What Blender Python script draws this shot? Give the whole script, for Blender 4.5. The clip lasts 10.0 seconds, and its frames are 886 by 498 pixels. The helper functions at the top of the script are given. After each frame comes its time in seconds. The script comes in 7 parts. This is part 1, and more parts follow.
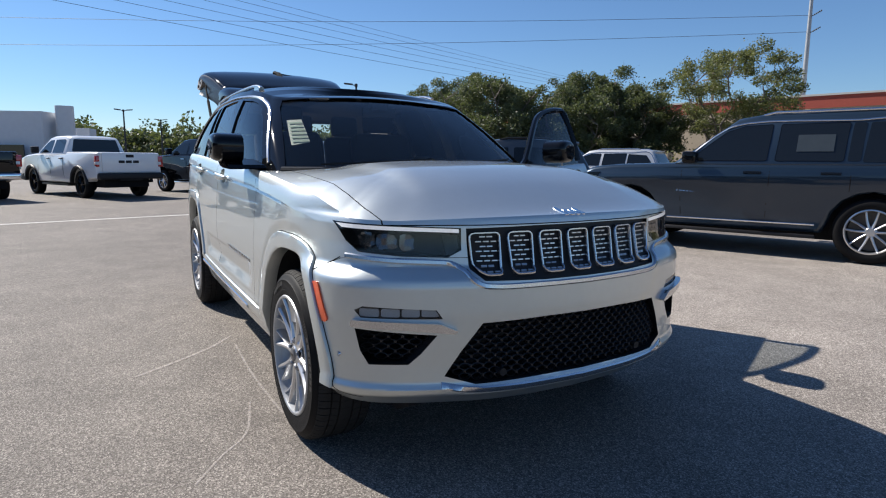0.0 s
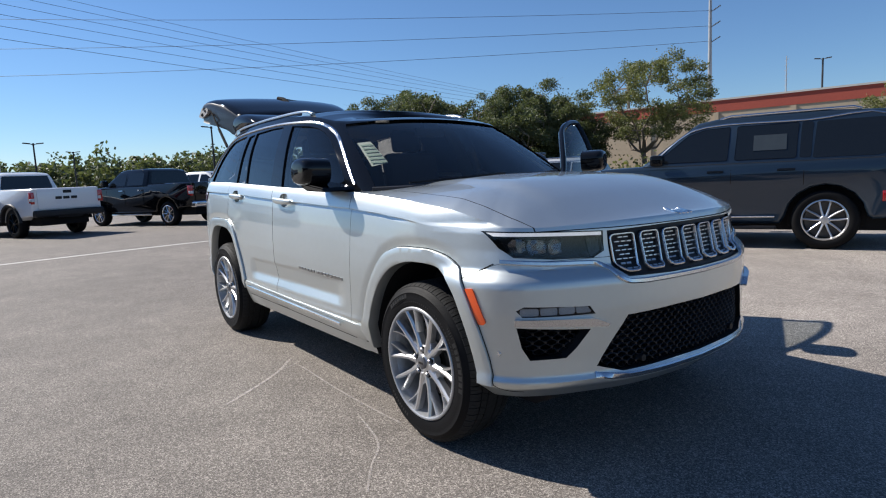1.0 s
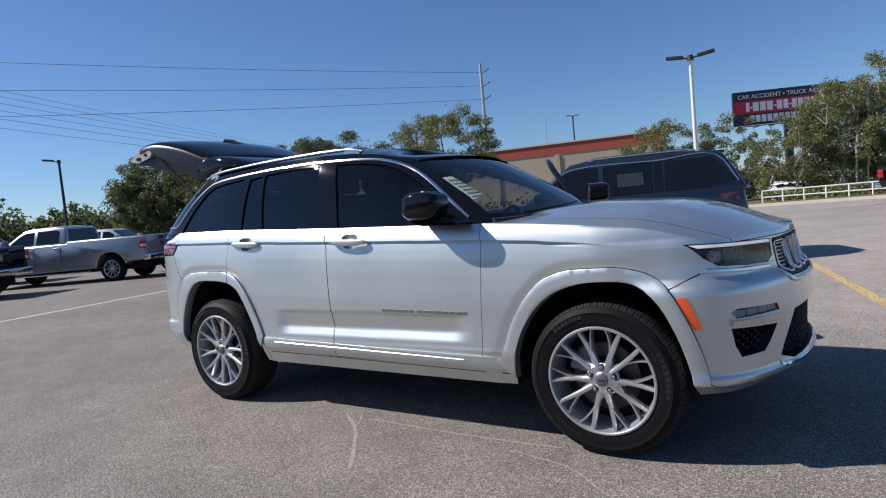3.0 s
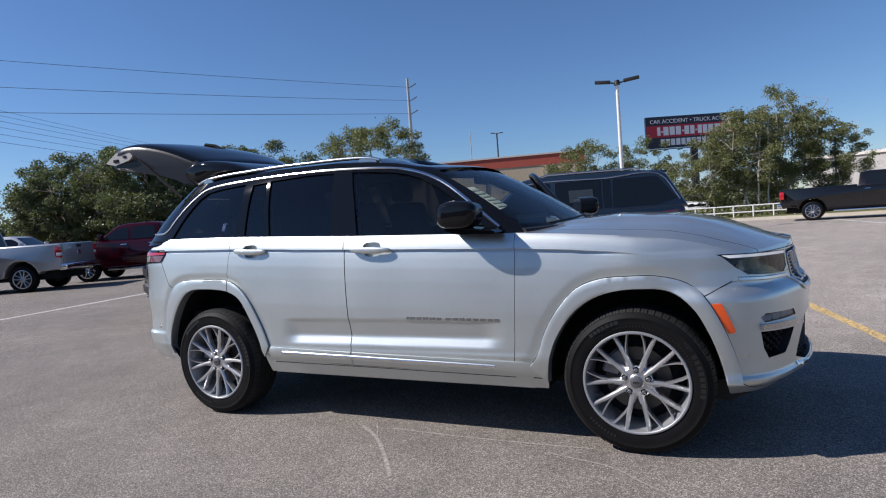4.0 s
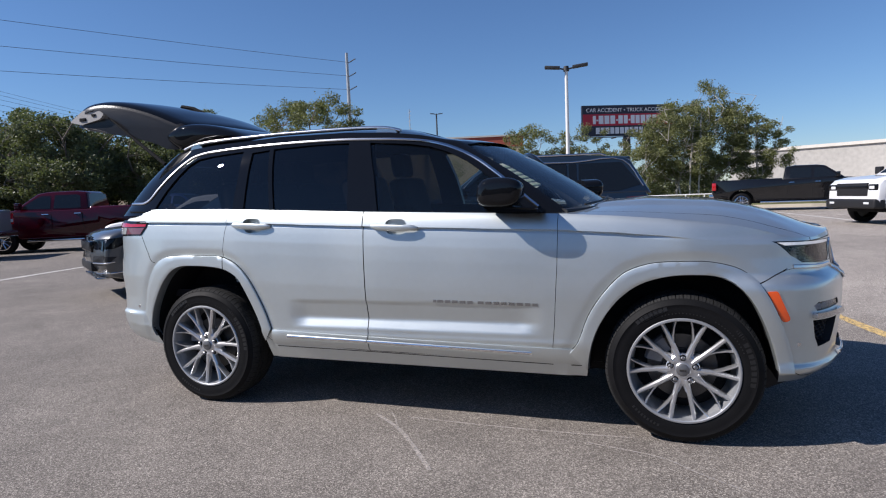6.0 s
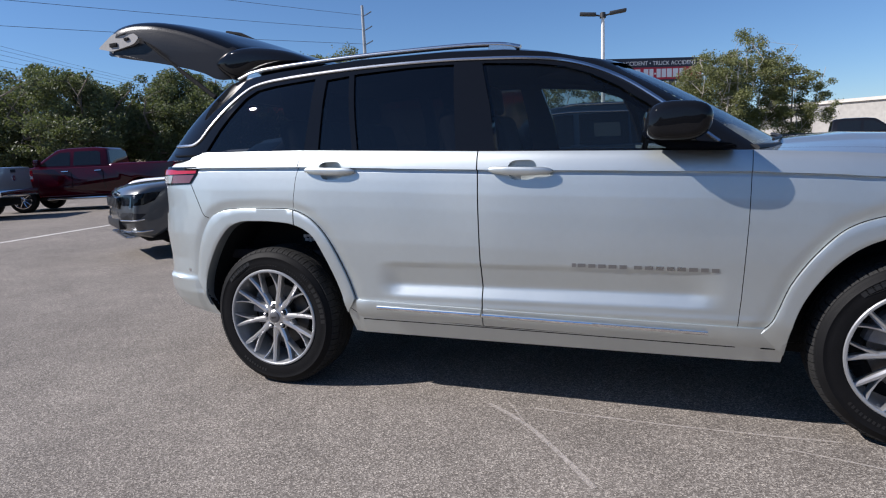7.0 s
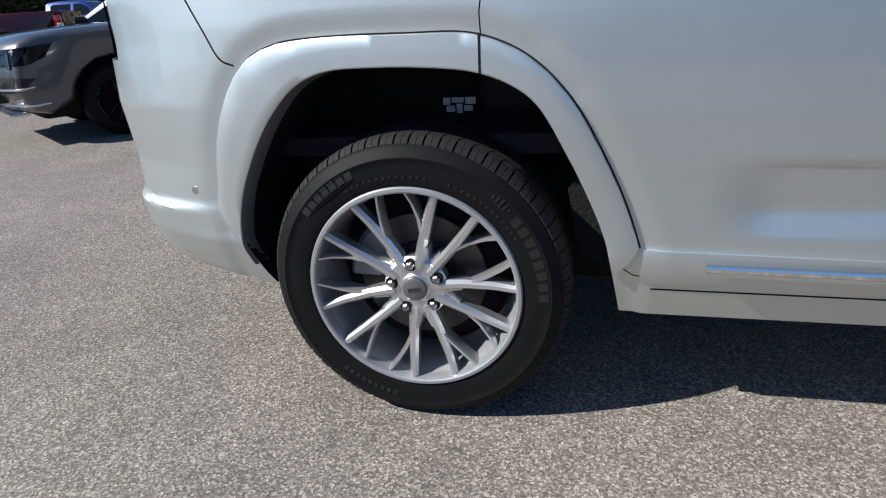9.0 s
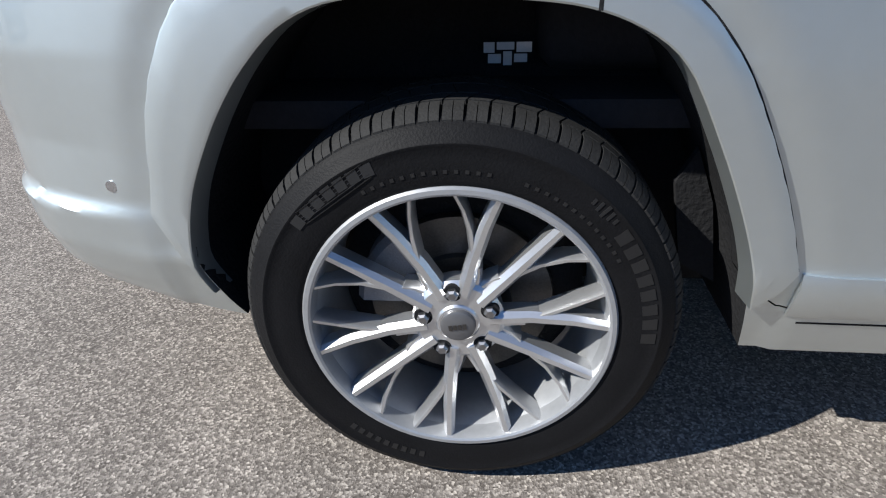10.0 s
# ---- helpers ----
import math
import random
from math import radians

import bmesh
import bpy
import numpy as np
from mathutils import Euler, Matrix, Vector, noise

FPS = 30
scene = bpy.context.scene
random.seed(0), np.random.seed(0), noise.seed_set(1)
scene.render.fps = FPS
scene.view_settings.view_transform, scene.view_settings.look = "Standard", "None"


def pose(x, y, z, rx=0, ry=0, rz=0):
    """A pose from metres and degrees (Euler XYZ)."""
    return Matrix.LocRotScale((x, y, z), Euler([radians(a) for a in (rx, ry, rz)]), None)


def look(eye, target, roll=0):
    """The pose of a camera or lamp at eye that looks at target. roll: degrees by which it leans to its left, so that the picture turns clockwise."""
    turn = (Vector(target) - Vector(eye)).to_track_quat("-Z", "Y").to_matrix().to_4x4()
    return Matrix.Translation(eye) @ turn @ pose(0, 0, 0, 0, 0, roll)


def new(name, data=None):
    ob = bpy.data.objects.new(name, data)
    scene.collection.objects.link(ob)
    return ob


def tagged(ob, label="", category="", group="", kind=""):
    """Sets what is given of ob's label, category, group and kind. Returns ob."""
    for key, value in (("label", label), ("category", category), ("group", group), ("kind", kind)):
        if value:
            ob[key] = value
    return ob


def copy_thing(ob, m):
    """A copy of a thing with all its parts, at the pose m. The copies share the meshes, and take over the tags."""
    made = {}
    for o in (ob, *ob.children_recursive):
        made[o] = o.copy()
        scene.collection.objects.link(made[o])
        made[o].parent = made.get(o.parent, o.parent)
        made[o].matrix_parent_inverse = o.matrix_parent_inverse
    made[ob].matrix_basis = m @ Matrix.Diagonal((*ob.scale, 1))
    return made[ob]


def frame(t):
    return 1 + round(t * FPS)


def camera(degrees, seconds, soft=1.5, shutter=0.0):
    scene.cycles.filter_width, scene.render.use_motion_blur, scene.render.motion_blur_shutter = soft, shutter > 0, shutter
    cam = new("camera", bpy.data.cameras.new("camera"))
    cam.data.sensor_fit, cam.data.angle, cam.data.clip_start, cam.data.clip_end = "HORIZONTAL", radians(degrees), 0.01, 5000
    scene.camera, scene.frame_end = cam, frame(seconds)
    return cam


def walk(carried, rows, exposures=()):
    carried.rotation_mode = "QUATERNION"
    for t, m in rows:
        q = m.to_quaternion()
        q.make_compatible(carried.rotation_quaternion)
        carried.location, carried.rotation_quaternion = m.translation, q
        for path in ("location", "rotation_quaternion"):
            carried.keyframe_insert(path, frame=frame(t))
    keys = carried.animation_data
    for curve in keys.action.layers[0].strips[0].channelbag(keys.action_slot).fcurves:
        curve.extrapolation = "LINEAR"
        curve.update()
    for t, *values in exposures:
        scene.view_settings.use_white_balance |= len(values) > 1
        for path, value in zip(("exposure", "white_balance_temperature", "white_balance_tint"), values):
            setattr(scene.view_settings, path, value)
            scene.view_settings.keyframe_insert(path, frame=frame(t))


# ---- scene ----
cam = camera(73.0, 10.0, soft=1.15)

PATH = [
    (0, (5.573, -1.648, 1.261), (3.856, -0.666, 0.967), 0.4),
    (0.5, (5.474, -2.057, 1.25), (3.798, -1.002, 0.969), -1.0),
    (1, (5.271, -2.478, 1.268), (3.673, -1.301, 1.023), -2.7),
    (1.5, (4.925, -2.796, 1.292), (3.434, -1.48, 1.08), -4.2),
    (2, (4.615, -3.179, 1.297), (3.241, -1.74, 1.093), -5.3),
    (2.5, (4.291, -3.49, 1.3), (3.057, -1.926, 1.122), -5.8),
    (2.7, (4.145, -3.587, 1.277), (2.968, -1.976, 1.135), -5.5),
    (3.8, (3.551, -4.091, 1.319), (2.638, -2.316, 1.184), -4.8),
    (4, (3.439, -4.115, 1.311), (2.573, -2.315, 1.208), -4.3),
    (4.5, (3.238, -4.262, 1.318), (2.463, -2.422, 1.223), -3.7),
    (5, (3.115, -4.391, 1.336), (2.407, -2.523, 1.243), -3.0),
    (5.2, (3.088, -4.403, 1.33), (2.401, -2.526, 1.238), -2.9),
    (6.3, (2.643, -3.981, 1.314), (1.985, -2.103, 1.114), -2.4),
    (6.5, (2.496, -3.899, 1.267), (1.823, -2.026, 1.066), -2.2),
    (7, (2.039, -3.616, 1.234), (1.336, -1.769, 0.922), -2.6),
    (7.5, (1.626, -3.178, 1.17), (0.894, -1.364, 0.751), -3.4),
    (8, (1.157, -2.86, 1.138), (0.472, -1.059, 0.604), -4.2),
    (8.5, (0.757, -2.52, 1.101), (0.172, -0.727, 0.437), -4.6),
    (9, (0.407, -2.225, 1.051), (-0.046, -0.436, 0.28), -4.2),
    (9.5, (0.151, -2.001, 1.042), (-0.161, -0.233, 0.160), -3.4),
    (10, (0.066, -1.782, 1.020), (-0.113, -0.051, 0.034), -2.0),
]
walk(cam, [(t, look(eye, target, roll)) for t, eye, target, roll in PATH], exposures=[(0.0, 0.52, 6550, 10), (1.0, 0.48, 6500, 10), (2.5, 0.33, 6350, 12), (4.5, 0.32, 6300, 14), (6.5, 0.40, 6300, 14), (7.5, 0.52, 6300, 11), (8.2, 0.58, 6350, 9), (9.0, 0.62, 6350, 8), (10.0, 0.73, 6250, 8)])

# ---- world, sun ----
SUN_WAY = Vector((1.03, 0.52, -1.0)).normalized()
world = bpy.data.worlds.new("sky")
scene.world = world
world.use_nodes = True
wn = world.node_tree.nodes
sky = wn.new("ShaderNodeTexSky")
sky.sky_type = "NISHITA"
sky.sun_disc = False
sky.sun_elevation = math.asin(-SUN_WAY.z)
sky.sun_rotation = math.atan2(-SUN_WAY.x, -SUN_WAY.y)
sky.altitude, sky.air_density, sky.dust_density, sky.ozone_density = 10, 1.0, 0.02, 9.0
wn["Background"].inputs["Strength"].default_value = 0.081
world.node_tree.links.new(sky.outputs[0], wn["Background"].inputs["Color"])
sun_data = bpy.data.lights.new("sun", "SUN")
sun_data.energy, sun_data.angle, sun_data.color = 5.0, radians(0.53), (1.0, 0.95, 0.88)
sun = new("sun", sun_data)
sun.matrix_world = look((0, 0, 60), Vector((0, 0, 60)) + SUN_WAY)


# ---- materials ----
def mat(name, color, rough=0.5, metal=0.0, coat=0.0, vary=0.12, scale=3.0, bump=0.0, bump_scale=120.0, random_by=0.0, spec=0.5, island=0.0):
    """A procedural surface: broad stains and fine grain in colour and roughness, optional relief."""
    m = bpy.data.materials.new(name)
    m.use_nodes = True
    n, l = m.node_tree.nodes, m.node_tree.links
    p = n["Principled BSDF"]
    p.inputs["Metallic"].default_value = metal
    p.inputs["Coat Weight"].default_value = coat
    p.inputs["Coat Roughness"].default_value = 0.03
    p.inputs["Specular IOR Level"].default_value = spec
    co = n.new("ShaderNodeTexCoord")
    broad, fine = n.new("ShaderNodeTexNoise"), n.new("ShaderNodeTexNoise")
    for tex, s, d in ((broad, scale, 4), (fine, scale * 22, 3)):
        tex.inputs["Scale"].default_value, tex.inputs["Detail"].default_value = s, d
        l.new(co.outputs["Object"], tex.inputs["Vector"])
    add = n.new("ShaderNodeMath")
    add.operation = "ADD"
    l.new(broad.outputs["Fac"], add.inputs[0]), l.new(fine.outputs["Fac"], add.inputs[1])
    ramp = n.new("ShaderNodeMapRange")
    ramp.inputs["From Min"].default_value, ramp.inputs["From Max"].default_value = 0.6, 1.4
    ramp.inputs["To Min"].default_value, ramp.inputs["To Max"].default_value = 1 - vary, 1 + vary
    l.new(add.outputs[0], ramp.inputs["Value"])
    value = ramp.outputs[0]
    for amount, source in ((random_by, "ShaderNodeObjectInfo"), (island, "ShaderNodeNewGeometry")):
        if amount:
            info = n.new(source)
            out = info.outputs["Random"] if source == "ShaderNodeObjectInfo" else info.outputs["Random Per Island"]
            mr = n.new("ShaderNodeMapRange")
            mr.inputs["To Min"].default_value, mr.inputs["To Max"].default_value = 1 - amount, 1 + amount
            l.new(out, mr.inputs["Value"])
            mul = n.new("ShaderNodeMath")
            mul.operation = "MULTIPLY"
            l.new(value, mul.inputs[0]), l.new(mr.outputs[0], mul.inputs[1])
            value = mul.outputs[0]
    mix = n.new("ShaderNodeVectorMath")
    mix.operation = "SCALE"
    mix.inputs[0].default_value = color
    l.new(value, mix.inputs["Scale"])
    l.new(mix.outputs[0], p.inputs["Base Color"])
    rr = n.new("ShaderNodeMapRange")
    rr.inputs["To Min"].default_value, rr.inputs["To Max"].default_value = max(rough * 0.85, 0.01), min(rough * 1.15, 1)
    l.new(broad.outputs["Fac"], rr.inputs["Value"])
    l.new(rr.outputs[0], p.inputs["Roughness"])
    if bump:
        rel, b = n.new("ShaderNodeTexNoise"), n.new("ShaderNodeBump")
        rel.inputs["Scale"].default_value = bump_scale
        l.new(co.outputs["Object"], rel.inputs["Vector"])
        b.inputs["Strength"].default_value, b.inputs["Distance"].default_value = bump, 0.01
        l.new(rel.outputs["Fac"], b.inputs["Height"])
        l.new(b.outputs[0], p.inputs["Normal"])
    return m


def car_paint(name, color, metal=0.75, rough=0.36, flake=0.10, spec=0.5):
    """Metallic base under clear coat, with fine flakes."""
    m = mat(name, color, rough, metal, coat=1.0, vary=0.02, scale=1.5, spec=spec)
    n, l = m.node_tree.nodes, m.node_tree.links
    p = n["Principled BSDF"]
    co, v, b = n.new("ShaderNodeTexCoord"), n.new("ShaderNodeTexVoronoi"), n.new("ShaderNodeBump")
    v.inputs["Scale"].default_value = 900
    l.new(co.outputs["Object"], v.inputs["Vector"])
    b.inputs["Strength"].default_value, b.inputs["Distance"].default_value = flake, 0.0006
    l.new(v.outputs["Distance"], b.inputs["Height"])
    l.new(b.outputs[0], p.inputs["Normal"])
    return m


def glass(name, tint, clear=0.5, rough=0.0, ior=1.5):
    """A thin pane: part of the light passes, the rest is a polished tinted surface."""
    m = bpy.data.materials.new(name)
    m.use_nodes = True
    n, l = m.node_tree.nodes, m.node_tree.links
    p = n["Principled BSDF"]
    p.inputs["Base Color"].default_value = (*[c * 0.06 for c in tint], 1)
    p.inputs["Roughness"].default_value = rough
    p.inputs["IOR"].default_value = 1.5
    t, mix = n.new("ShaderNodeBsdfTransparent"), n.new("ShaderNodeMixShader")
    t.inputs["Color"].default_value = (*tint, 1)
    gl, fr, mix2 = n.new("ShaderNodeBsdfGlossy"), n.new("ShaderNodeFresnel"), n.new("ShaderNodeMixShader")
    gl.inputs["Roughness"].default_value = rough
    fr.inputs["IOR"].default_value = ior
    mix.inputs["Fac"].default_value = clear
    l.new(p.outputs[0], mix.inputs[1]), l.new(t.outputs[0], mix.inputs[2])
    l.new(fr.outputs[0], mix2.inputs["Fac"])
    l.new(mix.outputs[0], mix2.inputs[1]), l.new(gl.outputs[0], mix2.inputs[2])
    l.new(mix2.outputs[0], n["Material Output"].inputs["Surface"])
    return m


def asphalt():
    """Worn parking lot asphalt: pale aggregate in dark binder, wheel-dark lanes and stains."""
    m = bpy.data.materials.new("asphalt")
    m.use_nodes = True
    n, l = m.node_tree.nodes, m.node_tree.links
    p = n["Principled BSDF"]
    geo = n.new("ShaderNodeNewGeometry")

    def tex(kind, s, **kw):
        t = n.new(kind)
        t.inputs["Scale"].default_value = s
        for k, v in kw.items():
            t.inputs[k].default_value = v
        l.new(geo.outputs["Position"], t.inputs["Vector"])
        return t
    stones = tex("ShaderNodeTexVoronoi", 190)
    grit = tex("ShaderNodeTexNoise", 420, Detail=2)
    broad = tex("ShaderNodeTexNoise", 0.35, Detail=5)
    mid = tex("ShaderNodeTexNoise", 2.3, Detail=6, Roughness=0.65)
    sep = n.new("ShaderNodeSeparateColor")
    l.new(stones.outputs["Color"], sep.inputs[0])
    ramp = n.new("ShaderNodeValToRGB")
    e = ramp.color_ramp.elements
    e[0].position, e[0].color = 0.0, (0.078, 0.067, 0.058, 1)
    e[1].position, e[1].color = 1.0, (0.41, 0.368, 0.323, 1)
    for at, c in ((0.30, (0.124, 0.108, 0.095)), (0.62, (0.182, 0.161, 0.142)), (0.85, (0.268, 0.240, 0.212))):
        k = e.new(at)
        k.color = (*c, 1)
    l.new(sep.outputs[0], ramp.inputs[0])
    val = n.new("ShaderNodeMath")
    val.operation = "MULTIPLY"
    for src, dst, lo, hi in ((broad, 0, 0.86, 1.14), (mid, 1, 0.84, 1.16)):
        r = n.new("ShaderNodeMapRange")
        r.inputs["From Min"].default_value, r.inputs["From Max"].default_value = 0.3, 0.7
        r.inputs["To Min"].default_value, r.inputs["To Max"].default_value = lo, hi
        l.new(src.outputs["Fac"], r.inputs["Value"])
        l.new(r.outputs[0], val.inputs[dst])
    # the tone rises to 1.7 times towards +X and +Y, with a noise-warped edge
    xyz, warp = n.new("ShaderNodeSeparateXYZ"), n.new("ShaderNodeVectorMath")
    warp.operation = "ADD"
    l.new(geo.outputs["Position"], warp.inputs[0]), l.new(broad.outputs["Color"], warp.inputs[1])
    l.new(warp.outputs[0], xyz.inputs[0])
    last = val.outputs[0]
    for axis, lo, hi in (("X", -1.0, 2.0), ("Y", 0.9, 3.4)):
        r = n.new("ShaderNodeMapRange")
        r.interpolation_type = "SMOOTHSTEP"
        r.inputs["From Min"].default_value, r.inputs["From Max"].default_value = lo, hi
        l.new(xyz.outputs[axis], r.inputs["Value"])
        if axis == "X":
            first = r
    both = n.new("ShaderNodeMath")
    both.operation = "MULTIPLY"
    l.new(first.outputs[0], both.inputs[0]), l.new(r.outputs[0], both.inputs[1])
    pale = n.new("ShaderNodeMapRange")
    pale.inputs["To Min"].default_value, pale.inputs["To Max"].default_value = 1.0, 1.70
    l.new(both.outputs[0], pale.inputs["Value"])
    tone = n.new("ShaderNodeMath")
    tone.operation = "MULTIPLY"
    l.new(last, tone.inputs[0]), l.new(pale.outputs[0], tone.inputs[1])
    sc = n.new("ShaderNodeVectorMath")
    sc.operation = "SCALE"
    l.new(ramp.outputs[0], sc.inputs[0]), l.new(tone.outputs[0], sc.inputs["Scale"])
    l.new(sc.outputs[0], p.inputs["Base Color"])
    p.inputs["Roughness"].default_value = 0.82
    p.inputs["Specular IOR Level"].default_value = 0.35
    h = n.new("ShaderNodeMath")
    h.operation = "ADD"
    l.new(stones.outputs["Distance"], h.inputs[0]), l.new(grit.outputs["Fac"], h.inputs[1])
    b = n.new("ShaderNodeBump")
    b.inputs["Strength"].default_value, b.inputs["Distance"].default_value = 0.42, 0.004
    l.new(h.outputs[0], b.inputs["Height"])
    l.new(b.outputs[0], p.inputs["Normal"])
    return m


def worn_paint(name, color, cover=0.5, soft=0.05, most=1.0):
    """Road paint that has worn away in flakes."""
    m = mat(name, color, 0.75, vary=0.2, scale=2)
    n, l = m.node_tree.nodes, m.node_tree.links
    geo, t, r = n.new("ShaderNodeNewGeometry"), n.new("ShaderNodeTexNoise"), n.new("ShaderNodeMapRange")
    t.inputs["Scale"].default_value, t.inputs["Detail"].default_value, t.inputs["Roughness"].default_value = 28, 8, 0.75
    l.new(geo.outputs["Position"], t.inputs["Vector"])
    r.inputs["From Min"].default_value, r.inputs["From Max"].default_value = 0.67 - cover * 0.3 - soft, 0.67 - cover * 0.3 + soft
    r.inputs["To Max"].default_value = most
    l.new(t.outputs["Fac"], r.inputs["Value"])
    l.new(r.outputs[0], n["Principled BSDF"].inputs["Alpha"])
    return m


M = {}
M["asphalt"] = asphalt()
M["silver"] = car_paint("silver_paint", (0.568, 0.606, 0.602), 0.90, 0.45)
M["black_gloss"] = mat("black_gloss_paint", (0.006, 0.0065, 0.008), 0.035, coat=0.0, vary=0.05, spec=0.28)
M["black_plastic"] = mat("black_plastic", (0.016, 0.016, 0.018), 0.5, vary=0.15, bump=0.1, bump_scale=300, spec=0.3)
M["dark"] = mat("well_liner", (0.016, 0.016, 0.017), 0.9, vary=0.25, scale=8, bump=0.4, bump_scale=90, spec=0.1)
M["rubber"] = mat("tyre_rubber", (0.007, 0.007, 0.0078), 0.6, vary=0.3, scale=9, bump=0.12, bump_scale=260, spec=0.12)
M["chrome"] = mat("chrome", (0.80, 0.81, 0.83), 0.08, 1.0, vary=0.03)
M["satin"] = mat("satin_chrome", (0.60, 0.61, 0.63), 0.22, 1.0, vary=0.05)
M["alloy"] = mat("wheel_alloy", (0.62, 0.625, 0.635), 0.30, 0.85, coat=0.3, vary=0.05, scale=6)
M["alloy_dark"] = mat("brushed_rim_barrel", (0.40, 0.41, 0.425), 0.4, 0.6, vary=0.1)
M["steel"] = mat("brake_steel", (0.10, 0.095, 0.09), 0.45, 0.9, vary=0.3, scale=12)
M["interior"] = mat("interior_trim", (0.024, 0.023, 0.026), 0.75, vary=0.2, bump=0.15, spec=0.2)
M["headliner"] = mat("headliner_cloth", (0.11, 0.108, 0.105), 0.9, vary=0.08)
M["glass_tint"] = glass("privacy_glass", (0.10, 0.105, 0.11), 0.80, ior=1.5)
M["glass_front"] = glass("light_tinted_glass", (0.58, 0.63, 0.63), 0.95, ior=1.5)
M["glass_wind"] = glass("windscreen_glass", (0.80, 0.84, 0.82), 0.96)
M["lens"] = glass("clear_lens", (0.80, 0.82, 0.84), 0.92)
M["lens_red"] = mat("red_lens", (0.42, 0.008, 0.012), 0.12, coat=1.0, vary=0.1)
M["lens_amber"] = mat("amber_reflector", (0.85, 0.10, 0.012), 0.25, coat=0.8, vary=0.08, scale=30)
M["lens_white"] = mat("white_lens", (0.62, 0.63, 0.65), 0.15, coat=1.0, vary=0.1, scale=20)
M["running_light"] = mat("lit_running_light", (0.8, 0.8, 0.8), 0.2, coat=0.5)
M["running_light"].node_tree.nodes["Principled BSDF"].inputs["Emission Color"].default_value = (1.0, 0.98, 0.95, 1)
M["running_light"].node_tree.nodes["Principled BSDF"].inputs["Emission Strength"].default_value = 0.2
M["white_paint"] = car_paint("white_paint", (0.80, 0.80, 0.80), 0.0, 0.4, 0.0)
M["label"] = mat("paper_label", (0.62, 0.66, 0.60), 0.7, vary=0.08, scale=8)
M["label_green"] = mat("label_ink", (0.36, 0.46, 0.40), 0.7)
M["white_line"] = worn_paint("worn_white_line", (0.66, 0.64, 0.61), 0.9)
M["yellow_line"] = worn_paint("worn_yellow_line", (0.60, 0.42, 0.17), 0.72)
M["scuff"] = worn_paint("chalky_scuff", (0.52, 0.47, 0.43), 0.62, 0.22, 0.75)


# ---- mesh tools ----
def part(name, bm, material, parent=None, label="", smooth=35):
    """Link a bmesh as one mesh object under a thing or a part; material may be a list."""
    mesh = bpy.data.meshes.new(name)
    bm.to_mesh(mesh)
    bm.free()
    return part_of(name, mesh, material, parent, label, smooth)


def part_of(name, mesh, material, parent=None, label="", smooth=35):
    for m in material if isinstance(material, (list, tuple)) else [material]:
        mesh.materials.append(m)
    if smooth:
        mesh.shade_smooth()
        mesh.set_sharp_from_angle(angle=radians(smooth))
    ob = new(name, mesh)
    if parent:
        ob.parent = parent
    if label:
        ob["label"] = label
    return ob


def thing(name, label, category, group="", m=None):
    ob = tagged(new(name), label, category, group)
    ob.empty_display_size = 0.2
    if m is not None:
        ob.matrix_basis = m
    return ob


def box(bm, lo, hi, turn=None):
    v = [bm.verts.new(p) for p in ((lo[0], lo[1], lo[2]), (hi[0], lo[1], lo[2]), (hi[0], hi[1], lo[2]), (lo[0], hi[1], lo[2]),
                                   (lo[0], lo[1], hi[2]), (hi[0], lo[1], hi[2]), (hi[0], hi[1], hi[2]), (lo[0], hi[1], hi[2]))]
    for f in ((3, 2, 1, 0), (4, 5, 6, 7), (0, 1, 5, 4), (1, 2, 6, 5), (2, 3, 7, 6), (3, 0, 4, 7)):
        bm.faces.new([v[i] for i in f])
    if turn is not None:
        bmesh.ops.transform(bm, matrix=turn, verts=v)
    return v


def round_box(lo, hi, r=0.01, seg=2):
    bm = bmesh.new()
    box(bm, lo, hi)
    bmesh.ops.bevel(bm, geom=bm.edges[:], offset=r, segments=seg, affect="EDGES", profile=0.6)
    return bm


def rod(bm, a, b, r0, r1=None, seg=10, cap=True):
    """A tapered round bar from a to b."""
    a, b = Vector(a), Vector(b)
    r1 = r0 if r1 is None else r1
    q = (b - a).to_track_quat("Z", "Y").to_matrix()
    rings = []
    for p, r in ((a, r0), (b, r1)):
        rings.append([bm.verts.new(p + q @ Vector((r * math.cos(2 * math.pi * i / seg), r * math.sin(2 * math.pi * i / seg), 0))) for i in range(seg)])
    for i in range(seg):
        j = (i + 1) % seg
        bm.faces.new((rings[0][i], rings[0][j], rings[1][j], rings[1][i]))
    if cap:
        bm.faces.new(rings[0][::-1]), bm.faces.new(rings[1])


def tube(bm, pts, r, seg=8, flat=1.0):
    """A round or flattened bar along a line of points."""
    pts = [Vector(p) for p in pts]
    rings = []
    for i, p in enumerate(pts):
        d = (pts[min(i + 1, len(pts) - 1)] - pts[max(i - 1, 0)]).normalized()
        side = d.cross(Vector((0, 0, 1)))
        side = side.normalized() if side.length > 0.01 else Vector((1, 0, 0))
        up = side.cross(d)
        rings.append([bm.verts.new(p + side * (r * math.cos(2 * math.pi * k / seg)) + up * (r * flat * math.sin(2 * math.pi * k / seg))) for k in range(seg)])
    for a, b in zip(rings, rings[1:]):
        for k in range(seg):
            bm.faces.new((a[k], a[(k + 1) % seg], b[(k + 1) % seg], b[k]))
    bm.faces.new(rings[0][::-1]), bm.faces.new(rings[-1])


